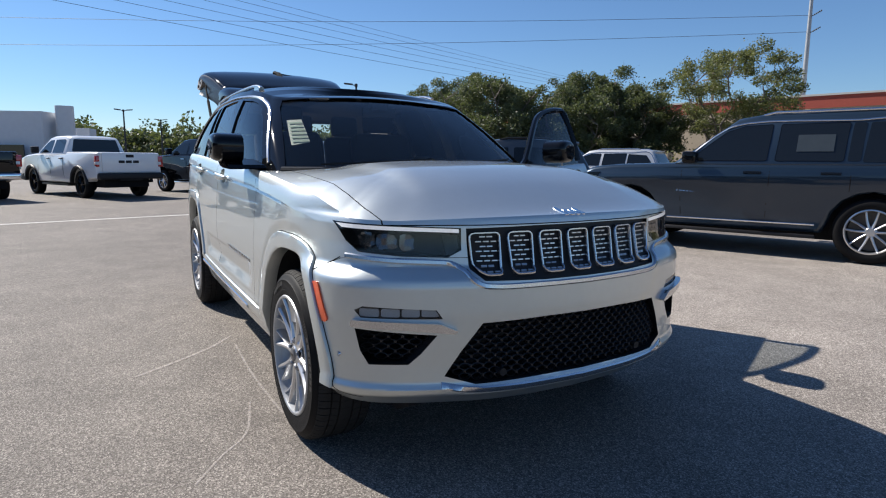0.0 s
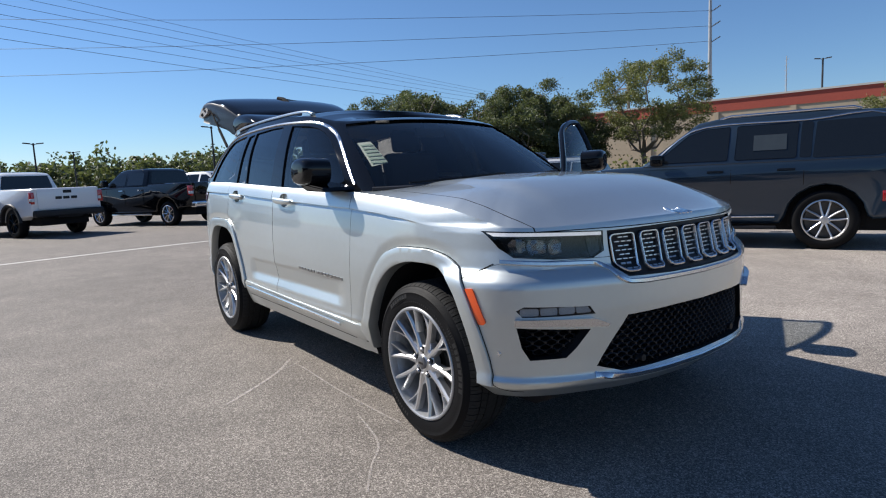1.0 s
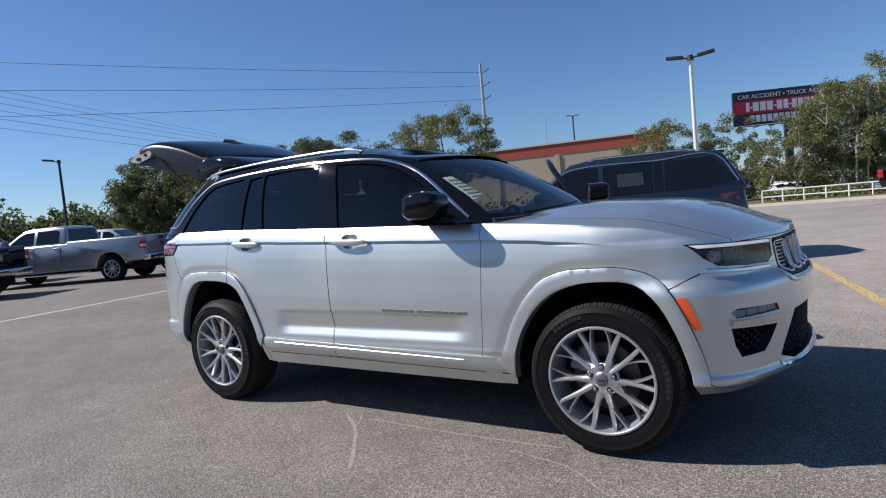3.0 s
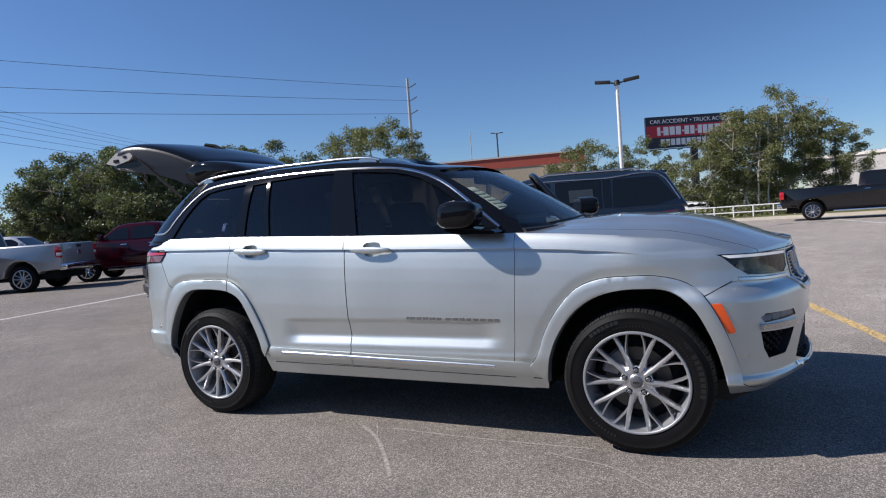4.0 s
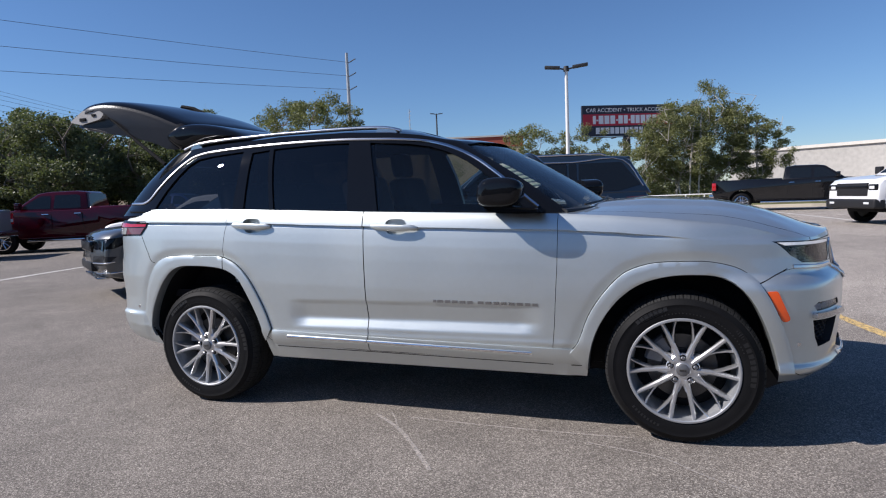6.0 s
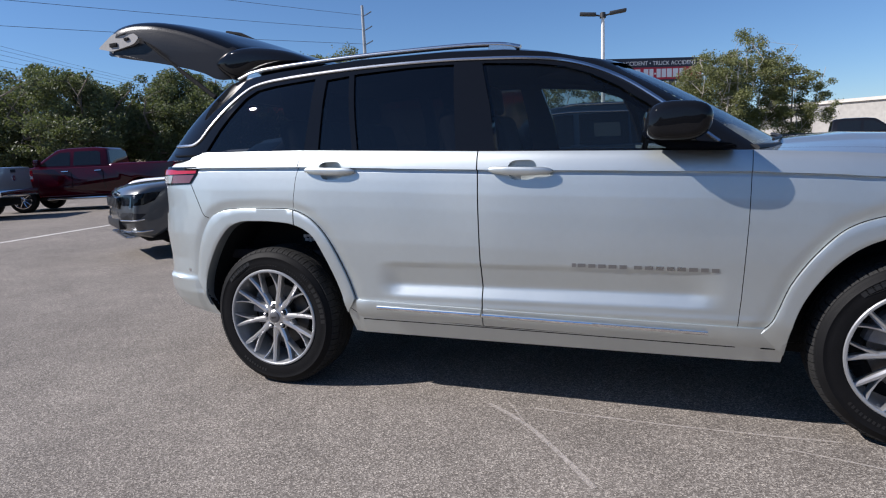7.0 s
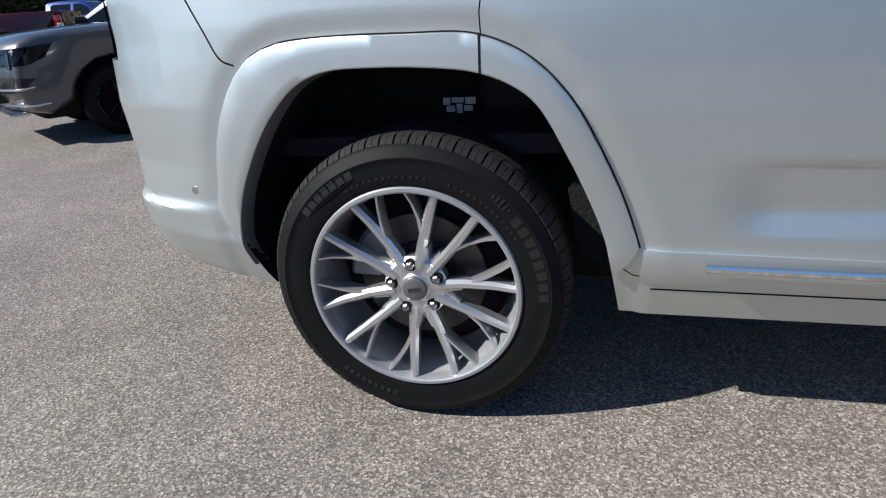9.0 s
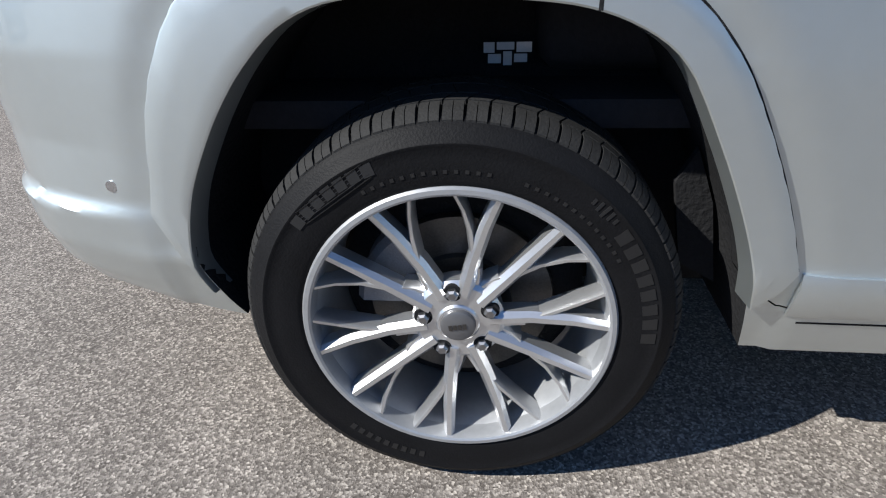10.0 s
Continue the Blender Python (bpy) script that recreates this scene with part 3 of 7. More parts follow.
part_of("hood", carve(shell_mesh.copy(), [("INTERSECT", hood_tool, M["dark"])]), [], hero)
part_of("front_bumper", carve(shell_mesh.copy(), [("INTERSECT", tools([(inset_poly(BUMPER, 0.002), "y", -1.4, 1.4)]), M["dark"])]), [], hero)

def cup_outline(x, z, slope=0.0):
    """Rounded oblong of the finger recess behind a door handle."""
    return [(x + 0.066 * math.copysign(abs(math.cos(a)) ** 0.55, math.cos(a)), z - 0.003 + 0.045 * math.copysign(abs(math.sin(a)) ** 0.7, math.sin(a))) for a in np.linspace(0, 2 * math.pi, 32, endpoint=False)]


cups = [(cup_outline(x, z), "y", -1.3, skin.drop("y-", x, z, 0.0).y + 0.030) for x, z in ((1.420, 1.152), (0.427, 1.180))]
cupped = carve(shell_mesh.copy(), [("DIFFERENCE", tools(cups), M["silver"])])
fdoor_mesh = carve(cupped.copy(), [("INTERSECT", tools([(inset_poly(F_DOOR, 0.003), "y", -1.3, -0.862)]), M["interior"])])
rdoor_mesh = carve(cupped.copy(), [("INTERSECT", tools([(inset_poly(R_DOOR, 0.003), "y", -1.3, -0.863)]), M["interior"])])

front_door = part_of("front_door", fdoor_mesh, [], hero)
rear_door = part_of("rear_door", rdoor_mesh, [], hero)

# Cabin: black pillars and roof over the belt line.
BELT = [(-0.97, 0), (-0.95, -0.4), (-0.89, -0.64), (-0.80, -0.775), (-0.60, -0.868), (-0.2, -0.897), (0.6, -0.908), (1.4, -0.908), (2.0, -0.897), (2.28, -0.868), (2.42, -0.80), (2.53, -0.6), (2.62, -0.3), (2.65, 0)]
ROOF = [(-0.52, 0), (-0.51, -0.32), (-0.49, -0.48), (-0.44, -0.59), (-0.30, -0.655), (0.0, -0.69), (0.6, -0.708), (1.1, -0.708), (1.45, -0.69), (1.62, -0.67), (1.74, -0.62), (1.80, -0.45), (1.855, -0.22), (1.875, 0)]
ROOF_Z = [(-0.55, 1.675), (-0.3, 1.708), (0.0, 1.727), (0.5, 1.742), (1.0, 1.735), (1.3, 1.718), (1.5, 1.690), (1.65, 1.655), (1.75, 1.640), (1.9, 1.650)]
belt, roof = catmull(BELT, 12), catmull(ROOF, 12)
bt = np.gradient(belt, axis=0)
bn = np.stack([bt[:, 1], -bt[:, 0]], axis=1)
bn /= np.linalg.norm(bn, axis=1)[:, None]
bn[0], bn[-1] = (-1, 0), (1, 0)
belt_z = table(belt[:, 0], Z_TOP) - 0.035
belt_z = belt_z + smooth(2.2, 2.5, belt[:, 0]) * (1.185 - belt_z)
roof_z = table(roof[:, 0], ROOF_Z)


def cabin_loop(h, inward=0.0, drop=0.0):
    p = belt + (roof - belt) * h + bn * (0.027 * math.sin(math.pi * max(h, 0.0) ** 1.15) - inward)
    p[0, 1] = p[-1, 1] = 0
    return mirror_loop(np.column_stack([p, belt_z + (roof_z - belt_z) * h - drop]))


def roof_loop(s, edge, drop=0.0):
    xs = np.clip(edge[:, 0], -0.1, 1.3)
    z = edge[:, 2] + 0.055 * (1 - s**3) * np.clip(1 - np.abs(edge[:, 0] - xs) * (1 - s) * 0.3, 0, 1)
    return np.column_stack([xs + (edge[:, 0] - xs) * s, edge[:, 1] * s, z])


def cabin_solid(inward=0.0, drop=0.0, low=0.0):
    lp = [cabin_loop(h, inward, drop * h) for h in np.linspace(low, 1, 26)]
    lp += [roof_loop(s, lp[-1]) for s in (0.985, 0.96, 0.93, 0.89, 0.84, 0.78, 0.70, 0.6, 0.5, 0.4, 0.3, 0.2, 0.1, 0.02)]
    return loft(lp)


cab_bm = cabin_solid()
cab_skin = Skin(cab_bm)
cab_mesh = bpy.data.meshes.new("cabin")
cab_bm.to_mesh(cab_mesh)
cab_bm.free()
cab_mesh.materials.append(M["black_gloss"])
W_FRONT = [(1.290, 1.215), (1.250, 1.45), (1.190, 1.660), (1.45, 1.636), (1.58, 1.612), (1.70, 1.570), (1.82, 1.505), (1.95, 1.415), (2.06, 1.325), (2.16, 1.235), (2.17, 1.20)]
W_REAR = [(0.568, 1.25), (0.535, 1.45), (0.500, 1.664), (0.80, 1.672), (0.95, 1.670), (1.048, 1.666), (1.074, 1.45), (1.092, 1.225)]
W_SMALL = [(0.335, 1.262), (0.338, 1.46), (0.335, 1.650), (0.470, 1.660), (0.505, 1.45), (0.538, 1.252)]
W_QUARTER = [(-0.405, 1.310), (-0.33, 1.425), (-0.26, 1.515), (-0.19, 1.592), (-0.12, 1.632), (0.0, 1.648), (0.15, 1.657), (0.262, 1.663), (0.266, 1.47), (0.250, 1.280)]
W_SCREEN = [(-0.815, 1.12), (-0.775, 1.25), (-0.726, 1.40), (-0.668, 1.565), (-0.630, 1.620), (-0.45, 1.640), (-0.22, 1.652), (0.0, 1.655)]
W_SCREEN = W_SCREEN + [(-y, z) for y, z in W_SCREEN[-2::-1]]
W_BACK = [(-0.66, 1.16), (-0.60, 1.40), (-0.50, 1.62), (0.50, 1.62), (0.60, 1.40), (0.66, 1.16)]
cut_side = tools([(w, "y", s * 0.3, s * 1.4) for w in (W_FRONT, W_REAR, W_SMALL, W_QUARTER) for s in (-1, 1)])
frame_mesh = carve(cab_mesh, [("DIFFERENCE", cabin_solid(0.05, 0.035, -0.08), M["headliner"]), ("DIFFERENCE", cut_side, M["black_gloss"]),
                              ("DIFFERENCE", tools([(W_SCREEN, "x", 1.60, 3.2), (W_BACK, "x", -1.5, -0.30)]), M["black_gloss"])])
part_of("roof_frame", frame_mesh, [], hero, "gloss black roof and pillars")


def pane(name, poly, axis, material, parent, off=-0.010):
    ob = part(name, cab_skin.sheet(inset_poly(poly, -0.008), axis, off, 0.05), material, parent)
    ob.visible_shadow = False
    return ob


windshield = pane("windshield", W_SCREEN, "x+", M["glass_wind"], hero)
panes = [pane("door_window", W_FRONT, "y-", M["glass_front"], hero), pane("rear_door_window", W_REAR, "y-", M["glass_tint"], hero),
         pane("vent_window", W_SMALL, "y-", M["glass_tint"], hero), pane("quarter_window", W_QUARTER, "y-", M["glass_tint"], hero)]
for p in panes[0:4]:
    flip_y(p).visible_shadow = False

# Bright line over the side windows, belt line, roof rails.
CHROME = [(-0.69, 1.347), (-0.60, 1.347), (-0.515, 1.349), (-0.465, 1.372), (-0.41, 1.436), (-0.33, 1.522), (-0.24, 1.603), (-0.17, 1.648), (-0.08, 1.670), (0.06, 1.681), (0.22, 1.688), (0.40, 1.693), (0.70, 1.695), (1.0, 1.690), (1.2, 1.680),
          (1.42, 1.664), (1.58, 1.640), (1.72, 1.595), (1.85, 1.53), (1.98, 1.44), (2.10, 1.345), (2.20, 1.262), (2.235, 1.235)]
part("window_trim", cab_skin.strip(CHROME, "y-", 0.015, 0.009, per=5), M["satin"], hero, "bright satin window moulding")
for line in ([(0.35, 1.272), (0.9, 1.246), (1.204, 1.234)], [(1.219, 1.233), (1.7, 1.212), (2.25, 1.186)], [(-0.66, 1.295), (-0.3, 1.289), (0.27, 1.277)]):
    part("belt_moulding", cab_skin.strip(line, "y-", 0.016, 0.012, per=8), M["black_gloss"], hero)
rail_bm = bmesh.new()
rail_line = [(-0.30, -0.655, 1.715), (-0.2, -0.655, 1.744), (0.25, -0.655, 1.766), (0.8, -0.655, 1.768), (1.15, -0.655, 1.760), (1.28, -0.655, 1.748), (1.36, -0.655, 1.728)]
tube(rail_bm, catmull(rail_line, 8), 0.017, 10, 0.75)
rail = part("roof_rail", rail_bm, M["satin"], hero, "bright satin roof rail", 60)
flip_y(rail)
for x0, x1 in ((-0.25, -0.12), (1.18, 1.36)):
    bm = bmesh.new()
    prism(bm, [(x0, 1.700), (x0 + 0.03, 1.752), (x1 - 0.05, 1.752), (x1, 1.700)], "y", -0.670, -0.640)
    foot = part("rail_foot", bm, M["satin"], hero)
    flip_y(foot)

# Wheel arch flares: a raised band between the opening and its outer edge.
def flare(opening, edge, name="wheel_arch_flare"):
    a, b = resample(np.array(opening[5:-5]), 80), resample(catmull(edge, 8), 80)
    bm, rows = bmesh.new(), []
    for p, q in zip(a, b):
        line = []
        for f, h in ((1.0, -0.004), (1.0, 0.0095), (0.988, 0.0135), (0.96, 0.0146), (0.6, 0.0150), (0.25, 0.0150), (0.05, 0.0146), (0.012, 0.0125), (0.0, 0.006)):
            c = p + (q - p) * f
            line.append(skin.drop("y-", c[0], c[1], h))
        c = p + (p - q) * 0.06
        e = Vector((c[0], line[-1].y + 0.05, c[1]))
        line.append(e)
        rows.append([bm.verts.new(v) for v in line])
    for r0, r1 in zip(rows, rows[1:]):
        for k in range(len(r0) - 1):
            bm.faces.new((r0[k], r0[k + 1], r1[k + 1], r1[k]))
    bmesh.ops.recalc_face_normals(bm, faces=bm.faces[:])
    if sum(f.normal.y for f in bm.faces) > 0:
        bmesh.ops.reverse_faces(bm, faces=bm.faces[:])
    bmesh.ops.solidify(bm, geom=bm.faces[:], thickness=0.004)
    ob = part(name, bm, M["silver"], hero)
    flip_y(ob)
    return ob


flare(F_OPEN, F_EDGE)
flare(R_OPEN, R_EDGE)

for edge in (F_EDGE, R_EDGE):
    flip_y(part("flare_gap", skin.strip([(x, z) for x, z in edge], "y-", 0.0065, 0.0006, 0.0006, 8), M["dark"], hero, "thin dark gap round the wheel arch flare"))

# Rocker: sill ledge and bright strip.
for a, b in (((0.538, 0.470), (1.211, 0.456)), ((1.217, 0.456), (2.47, 0.428))):
    bm = skin.strip([a, ((a[0] + b[0]) / 2, (a[1] + b[1]) / 2), b], "y-", 0.085, 0.013, -0.002, 10)
    flip_y(part("sill_cladding", bm, M["silver"], hero))
for a, b in (((0.665, 0.490), (1.210, 0.478)), ((1.218, 0.478), (2.20, 0.452))):
    bm = skin.strip([a, ((a[0] + b[0]) / 2, (a[1] + b[1]) / 2), b], "y-", 0.017, 0.007, 0.024, 10)
    flip_y(part("sill_strip", bm, M["chrome"], hero, "polished chrome sill strip"))
# Door badge: a row of small raised bars in place of its word.
M["badge"] = mat("dark_chrome_badge", (0.32, 0.325, 0.33), 0.28, 0.9, vary=0.1)
x = 1.640
for k, wdt in enumerate((0.022, 0.042, 0.038, 0.04, 0.042, 0.038, 0.0, 0.04, 0.042, 0.038, 0.038, 0.042, 0.042, 0.036, 0.036)):
    if wdt:
        zc = 0.722 - (x - 1.640) * 0.020
        part("badge_bar", skin.sheet([(x, zc - 0.008), (x + wdt * 0.80, zc - 0.008), (x + wdt * 0.80, zc + 0.008), (x, zc + 0.008)], "y-", 0.0035, 0.05, 0.0035), M["badge"], front_door)
    x += wdt + 0.004 if wdt else 0.018


# Door handles: a bowed grip over a shallow cup.
def handle(x0, x1, z, slope, parent):
    """A flat-topped, boat-shaped pull handle standing off the door."""
    bm, rings = bmesh.new(), []
    n = 26
    for i in range(n + 1):
        t = i / n
        x = x0 + (x1 - x0) * t
        zc = z + slope * (t - 0.5)
        base = skin.drop("y-", x, zc, 0.0)
        bow = math.sin(math.pi * t) ** 0.5
        lift = 0.006 + 0.017 * min(1.0, bow * 1.15)
        up, down = 0.006 + 0.010 * min(1, bow * 1.6), 0.007 + 0.017 * bow
        ring = []
        for k in range(14):
            a = 2 * math.pi * k / 14
            c, q = math.cos(a), math.sin(a)
            ring.append(bm.verts.new((x, base.y - lift + 0.011 * math.copysign(abs(c) ** 0.7, c), zc + (up if q > 0 else down) * math.copysign(abs(q) ** 0.8, q))))
        rings.append(ring)
    for a, b in zip(rings, rings[1:]):
        for k in range(14):
            bm.faces.new((a[k], a[(k + 1) % 14], b[(k + 1) % 14], b[k]))
    bm.faces.new(rings[0]), bm.faces.new(rings[-1][::-1])
    bmesh.ops.recalc_face_normals(bm, faces=bm.faces[:])
    part("door_handle", bm, M["silver"], parent, "", 50)


handle(1.268, 1.557, 1.149, -0.014, front_door)
handle(0.274, 0.565, 1.178, -0.014, rear_door)


# Mirrors: gloss black shell on a flat arm.
def mirror_head(parent):
    loops, n = [], 28
    for f in (0, 0.2, 0.4, 0.55, 0.68, 0.78, 0.86, 0.92, 0.96, 0.985, 0.998):
        y = -0.955 - 0.160 * f
        cut = math.sqrt(max(1 - max((f - 0.70) / 0.30, 0) ** 2.6, 0.0))
        w, h = 0.124 * (1 - 0.05 * f * f) * (0.55 + 0.45 * cut), 0.078 * (1 - 0.03 * f * f) * (0.50 + 0.50 * cut)
        cx, cz = 2.058 + 0.02 * f, 1.320 + 0.004 * f
        lp = []
        for k in range(n):
            a = 2 * math.pi * k / n
            c, s = math.cos(a), math.sin(a)
            e = 0.62 if c < 0 else 0.80
            lp.append((cx + w * math.copysign(abs(c) ** e, c) + 0.02 * s, y, cz + h * math.copysign(abs(s) ** 0.7, s) - 0.010 * c))
        loops.append(np.array(lp))
    shell = part("mirror_shell", loft(loops), M["black_gloss"], parent, "gloss black mirror shell", 50)
    bm = bmesh.new()
    prism(bm, [(1.975, 1.262), (2.27, 1.228), (2.29, 1.205), (2.05, 1.212), (1.98, 1.240)], "y", -1.06, -0.86)
    bmesh.ops.bevel(bm, geom=bm.edges[:], offset=0.008, segments=2, affect="EDGES")
    part("mirror_arm", bm, M["black_gloss"], parent)
    bm = bmesh.new()
    box(bm, (1.962, -1.085, 1.272), (1.968, -0.975, 1.378))
    part("mirror_glass", bm, M["chrome"], shell, "mirror glass")
    return shell


mirror = mirror_head(hero)


# ---- wheels ----
def alloy_wheel(parent, at, turn, radius=0.387, detail=True, left=False):
    """Twenty-tip split-spoke wheel with all-season tyre; outer face towards -Y."""
    m = Matrix.Translation(at) @ (Matrix.Rotation(math.pi, 4, "Z") if left else Matrix()) @ Matrix.Rotation(radians(turn), 4, "Y")
    k = radius / 0.387
    bm = bmesh.new()
    lathe(bm, [(0.2555, -0.004), (0.2575, -0.013), (0.2615, -0.0155), (0.2690, -0.0150), (0.2725, -0.010), (0.2725, 0.004), (0.258, 0.010), (0.250, 0.03), (0.243, 0.08), (0.239, 0.14), (0.245, 0.20), (0.256, 0.215),
               (0.262, 0.215), (0.252, 0.20), (0.246, 0.14), (0.252, 0.05)], 96, closed=True)
    wheel = part("wheel", bm, M["alloy_dark"], parent, "", 30)
    wheel.matrix_basis = m
    wheel.scale = (k, k, k)
    bm = bmesh.new()

    def arm(r0, a0, r1, a1, w0, w1, y0, y1):
        rows = []
        for t in (0.0, 0.35, 0.7, 1.0):
            r, a, w = r0 + (r1 - r0) * t, radians(a0 + (a1 - a0) * t), w0 + (w1 - w0) * t
            y = y0 + (y1 - y0) * t + 0.008 * math.sin(math.pi * t)
            d, e = Vector((math.sin(a), 0, math.cos(a))), Vector((math.cos(a), 0, -math.sin(a)))
            row = [d * r + e * (w * s) + Vector((0, y + dy, 0)) for s, dy in ((-0.46, 0.040), (-0.5, 0.010), (-0.20, 0.0), (0.20, 0.0), (0.5, 0.010), (0.46, 0.040))]
            rows.append([bm.verts.new(v) for v in row])
        for p, q in zip(rows, rows[1:]):
            for i in range(6):
                bm.faces.new((p[i], p[(i + 1) % 6], q[(i + 1) % 6], q[i]))
        bm.faces.new(rows[0]), bm.faces.new(rows[-1][::-1])
    for sector in range(5):
        for s in (-1, 1):
            c = 72 * sector
            arm(0.056, c + s * 19, 0.262, c + s * 23.5, 0.0290, 0.0205, 0.010, -0.010)
            rb = 0.142
            ab = 19 + 4.5 * (rb - 0.056) / 0.206
            arm(rb, c + s * (ab - 1.5), 0.261, c + s * 7.6, 0.0160, 0.0125, 0.012, -0.008)
            arm(0.050, c + s * 36, 0.118, c + s * 26, 0.0300, 0.0120, 0.016, 0.016)
    lathe(bm, [(0.0, 0.010), (0.035, 0.010), (0.039, 0.0135), (0.074, 0.0165), (0.083, 0.024), (0.080, 0.060), (0.0, 0.060)], 40)
    bmesh.ops.recalc_face_normals(bm, faces=bm.faces[:])
    part("rim", bm, M["alloy"], wheel, "bright silver split-spoke rim", 28)
    bm = bmesh.new()
    lathe(bm, [(0.0, 0.0), (0.026, 0.0005), (0.0305, 0.003), (0.033, 0.014)], 36)
    part("centre_cap", bm, M["cap_grey"], wheel, "dull grey centre cap", 40)
    bm = bmesh.new()
    for i in range(4):
        box(bm, (-0.016 + 0.0085 * i, -0.0014, -0.005), (-0.0100 + 0.0085 * i, 0.001, 0.005))
    part("cap_mark", bm, M["steel"], wheel, "", 0)
    for i in range(5):
        a = radians(72 * i)
        bm = bmesh.new()
        c = Vector((0.0625 * math.sin(a), 0, 0.0625 * math.cos(a)))
        rod(bm, c + Vector((0, 0.030, 0)), c + Vector((0, 0.006, 0)), 0.0118, 0.0112, 6)
        rod(bm, c + Vector((0, 0.006, 0)), c + Vector((0, 0.0025, 0)), 0.0112, 0.0070, 6)
        nut = part("lug_nut", bm, M["lug"], wheel, "", 30)
        bm = bmesh.new()
        rod(bm, c + Vector((0, 0.034, 0)), c + Vector((0, 0.0140, 0)), 0.0175, 0.0165, 20)
        part("lug_seat", bm, M["dark"], nut, "black lug recess", 30)
    bm = bmesh.new()
    side = [(0.262, 0.006), (0.274, -0.009), (0.282, -0.0115), (0.300, -0.0125), (0.318, -0.0145), (0.336, -0.0125), (0.3385, -0.014), (0.3415, -0.014), (0.344, -0.0105), (0.358, -0.004), (0.369, 0.008), (0.3765, 0.024), (0.379, 0.045)]
    prof = side + [(r, 0.245 - y) for r, y in side[::-1]] + [(0.254, 0.225), (0.254, 0.020)]
    lathe(bm, prof, 128, closed=True)
    bmesh.ops.recalc_face_normals(bm, faces=bm.faces[:])
    tyre = part("tyre", bm, M["rubber"], wheel, "black all-season tyre", 40)
    # Tread blocks: shoulder lugs and staggered ribs, 3D throughout.
    bm = bmesh.new()

    def block(a0, a1, cells, slant=0.0):
        """cells: (y, r) across the block on the outside; sunk foot below."""
        rows = []
        for a in (a0, (a0 + a1) / 2, a1):
            top = [(r * math.sin(a + slant * (y - cells[0][0])), y, r * math.cos(a + slant * (y - cells[0][0]))) for y, r in cells]
            foot = [((0.374 if y > 0.015 else r - 0.006) * math.sin(a + slant * (y - cells[0][0])), y, (0.374 if y > 0.015 else r - 0.006) * math.cos(a + slant * (y - cells[0][0]))) for y, r in (cells[-1], cells[0])]
            rows.append([bm.verts.new(p) for p in top + foot])
        n = len(rows[0])
        for p, q in zip(rows, rows[1:]):
            for i in range(n):
                bm.faces.new((p[i], p[(i + 1) % n], q[(i + 1) % n], q[i]))
        bm.faces.new(rows[0][::-1]), bm.faces.new(rows[-1])
    n = 66
    for i in range(n):
        a = 2 * math.pi * i / n
        d = 2 * math.pi / n
        for flip in (False, True):
            cells = [(0.006, 0.3705), (0.017, 0.3785), (0.032, 0.3845), (0.052, 0.3862)]
            if flip:
                cells = [(0.245 - y, r) for y, r in cells[::-1]]
            block(a, a + d * 0.40, cells)
            block(a + d * 0.44, a + d * 0.86, cells)
        block(a, a + d * 0.90, [(0.058, 0.3864), (0.090, 0.387)], 1.1)
        block(a + d * 0.5, a + d * 1.44, [(0.096, 0.387), (0.148, 0.387)], -0.5)
        block(a, a + d * 0.90, [(0.155, 0.387), (0.187, 0.3864)], -1.1)
    bmesh.ops.recalc_face_normals(bm, faces=bm.faces[:])
    tagged(part("tread", bm, M["tread"], tyre, "", 20), kind="stuff")
    if detail:
        # Raised bars where the sidewall carries its writing.
        def bar(a, r, w, h, lift=0.0012):
            bm, vs = bmesh.new(), []
            for da, dr in ((-w / 2, -h / 2), (w / 2, -h / 2), (w / 2, h / 2), (-w / 2, h / 2)):
                rr, aa = r + dr, radians(a) + da / r
                y = float(np.interp(rr, [q[0] for q in side], [q[1] for q in side]))
                vs.append((Vector((rr * math.sin(aa), y - lift, rr * math.cos(aa))), Vector((rr * math.sin(aa), y + 0.002, rr * math.cos(aa)))))
            t, b = [bm.verts.new(v[0]) for v in vs], [bm.verts.new(v[1]) for v in vs]
            bm.faces.new(t)
            for i in range(4):
                bm.faces.new((t[i], b[i], b[(i + 1) % 4], t[(i + 1) % 4]))
            bmesh.ops.recalc_face_normals(bm, faces=bm.faces[:])
            part("sidewall_bar", bm, M["rubber_mark"], tyre, "", 0)
        for i in range(8):
            bar(62 + 5.2 * i, 0.322, 0.020, 0.024)
        for i in range(7):
            bar(-42 + 4.4 * i, 0.326, 0.019, 0.020)
        for i in range(5):
            bar(-28, 0.3145 + i * 0.006, 0.14, 0.0012)
        for i in range(9):
            bar(202 + 3.4 * i, 0.312, 0.010, 0.013)
        for i in range(26):
            bar(-20 + 3.2 * i + (8 if i > 12 else 0), 0.297, 0.006, 0.006)
        for i in range(5):
            bar(48 + 2.1 * i, 0.327, 0.005, 0.022 - 0.006 * abs(i - 2))
        bm = bmesh.new()
        lathe(bm, [(0.060, 0.085), (0.095, 0.080), (0.098, 0.092), (0.170, 0.092), (0.172, 0.100), (0.170, 0.112), (0.06, 0.112)], 64)
        part("brake_disc", bm, M["steel"], wheel, "", 30)
        bm = bmesh.new()
        rows = []
        for a in np.linspace(radians(-78), radians(-32), 9):
            rows.append([bm.verts.new((r * math.sin(a), y, r * math.cos(a))) for r, y in ((0.105, 0.066), (0.178, 0.060), (0.190, 0.075), (0.190, 0.125), (0.105, 0.125))])
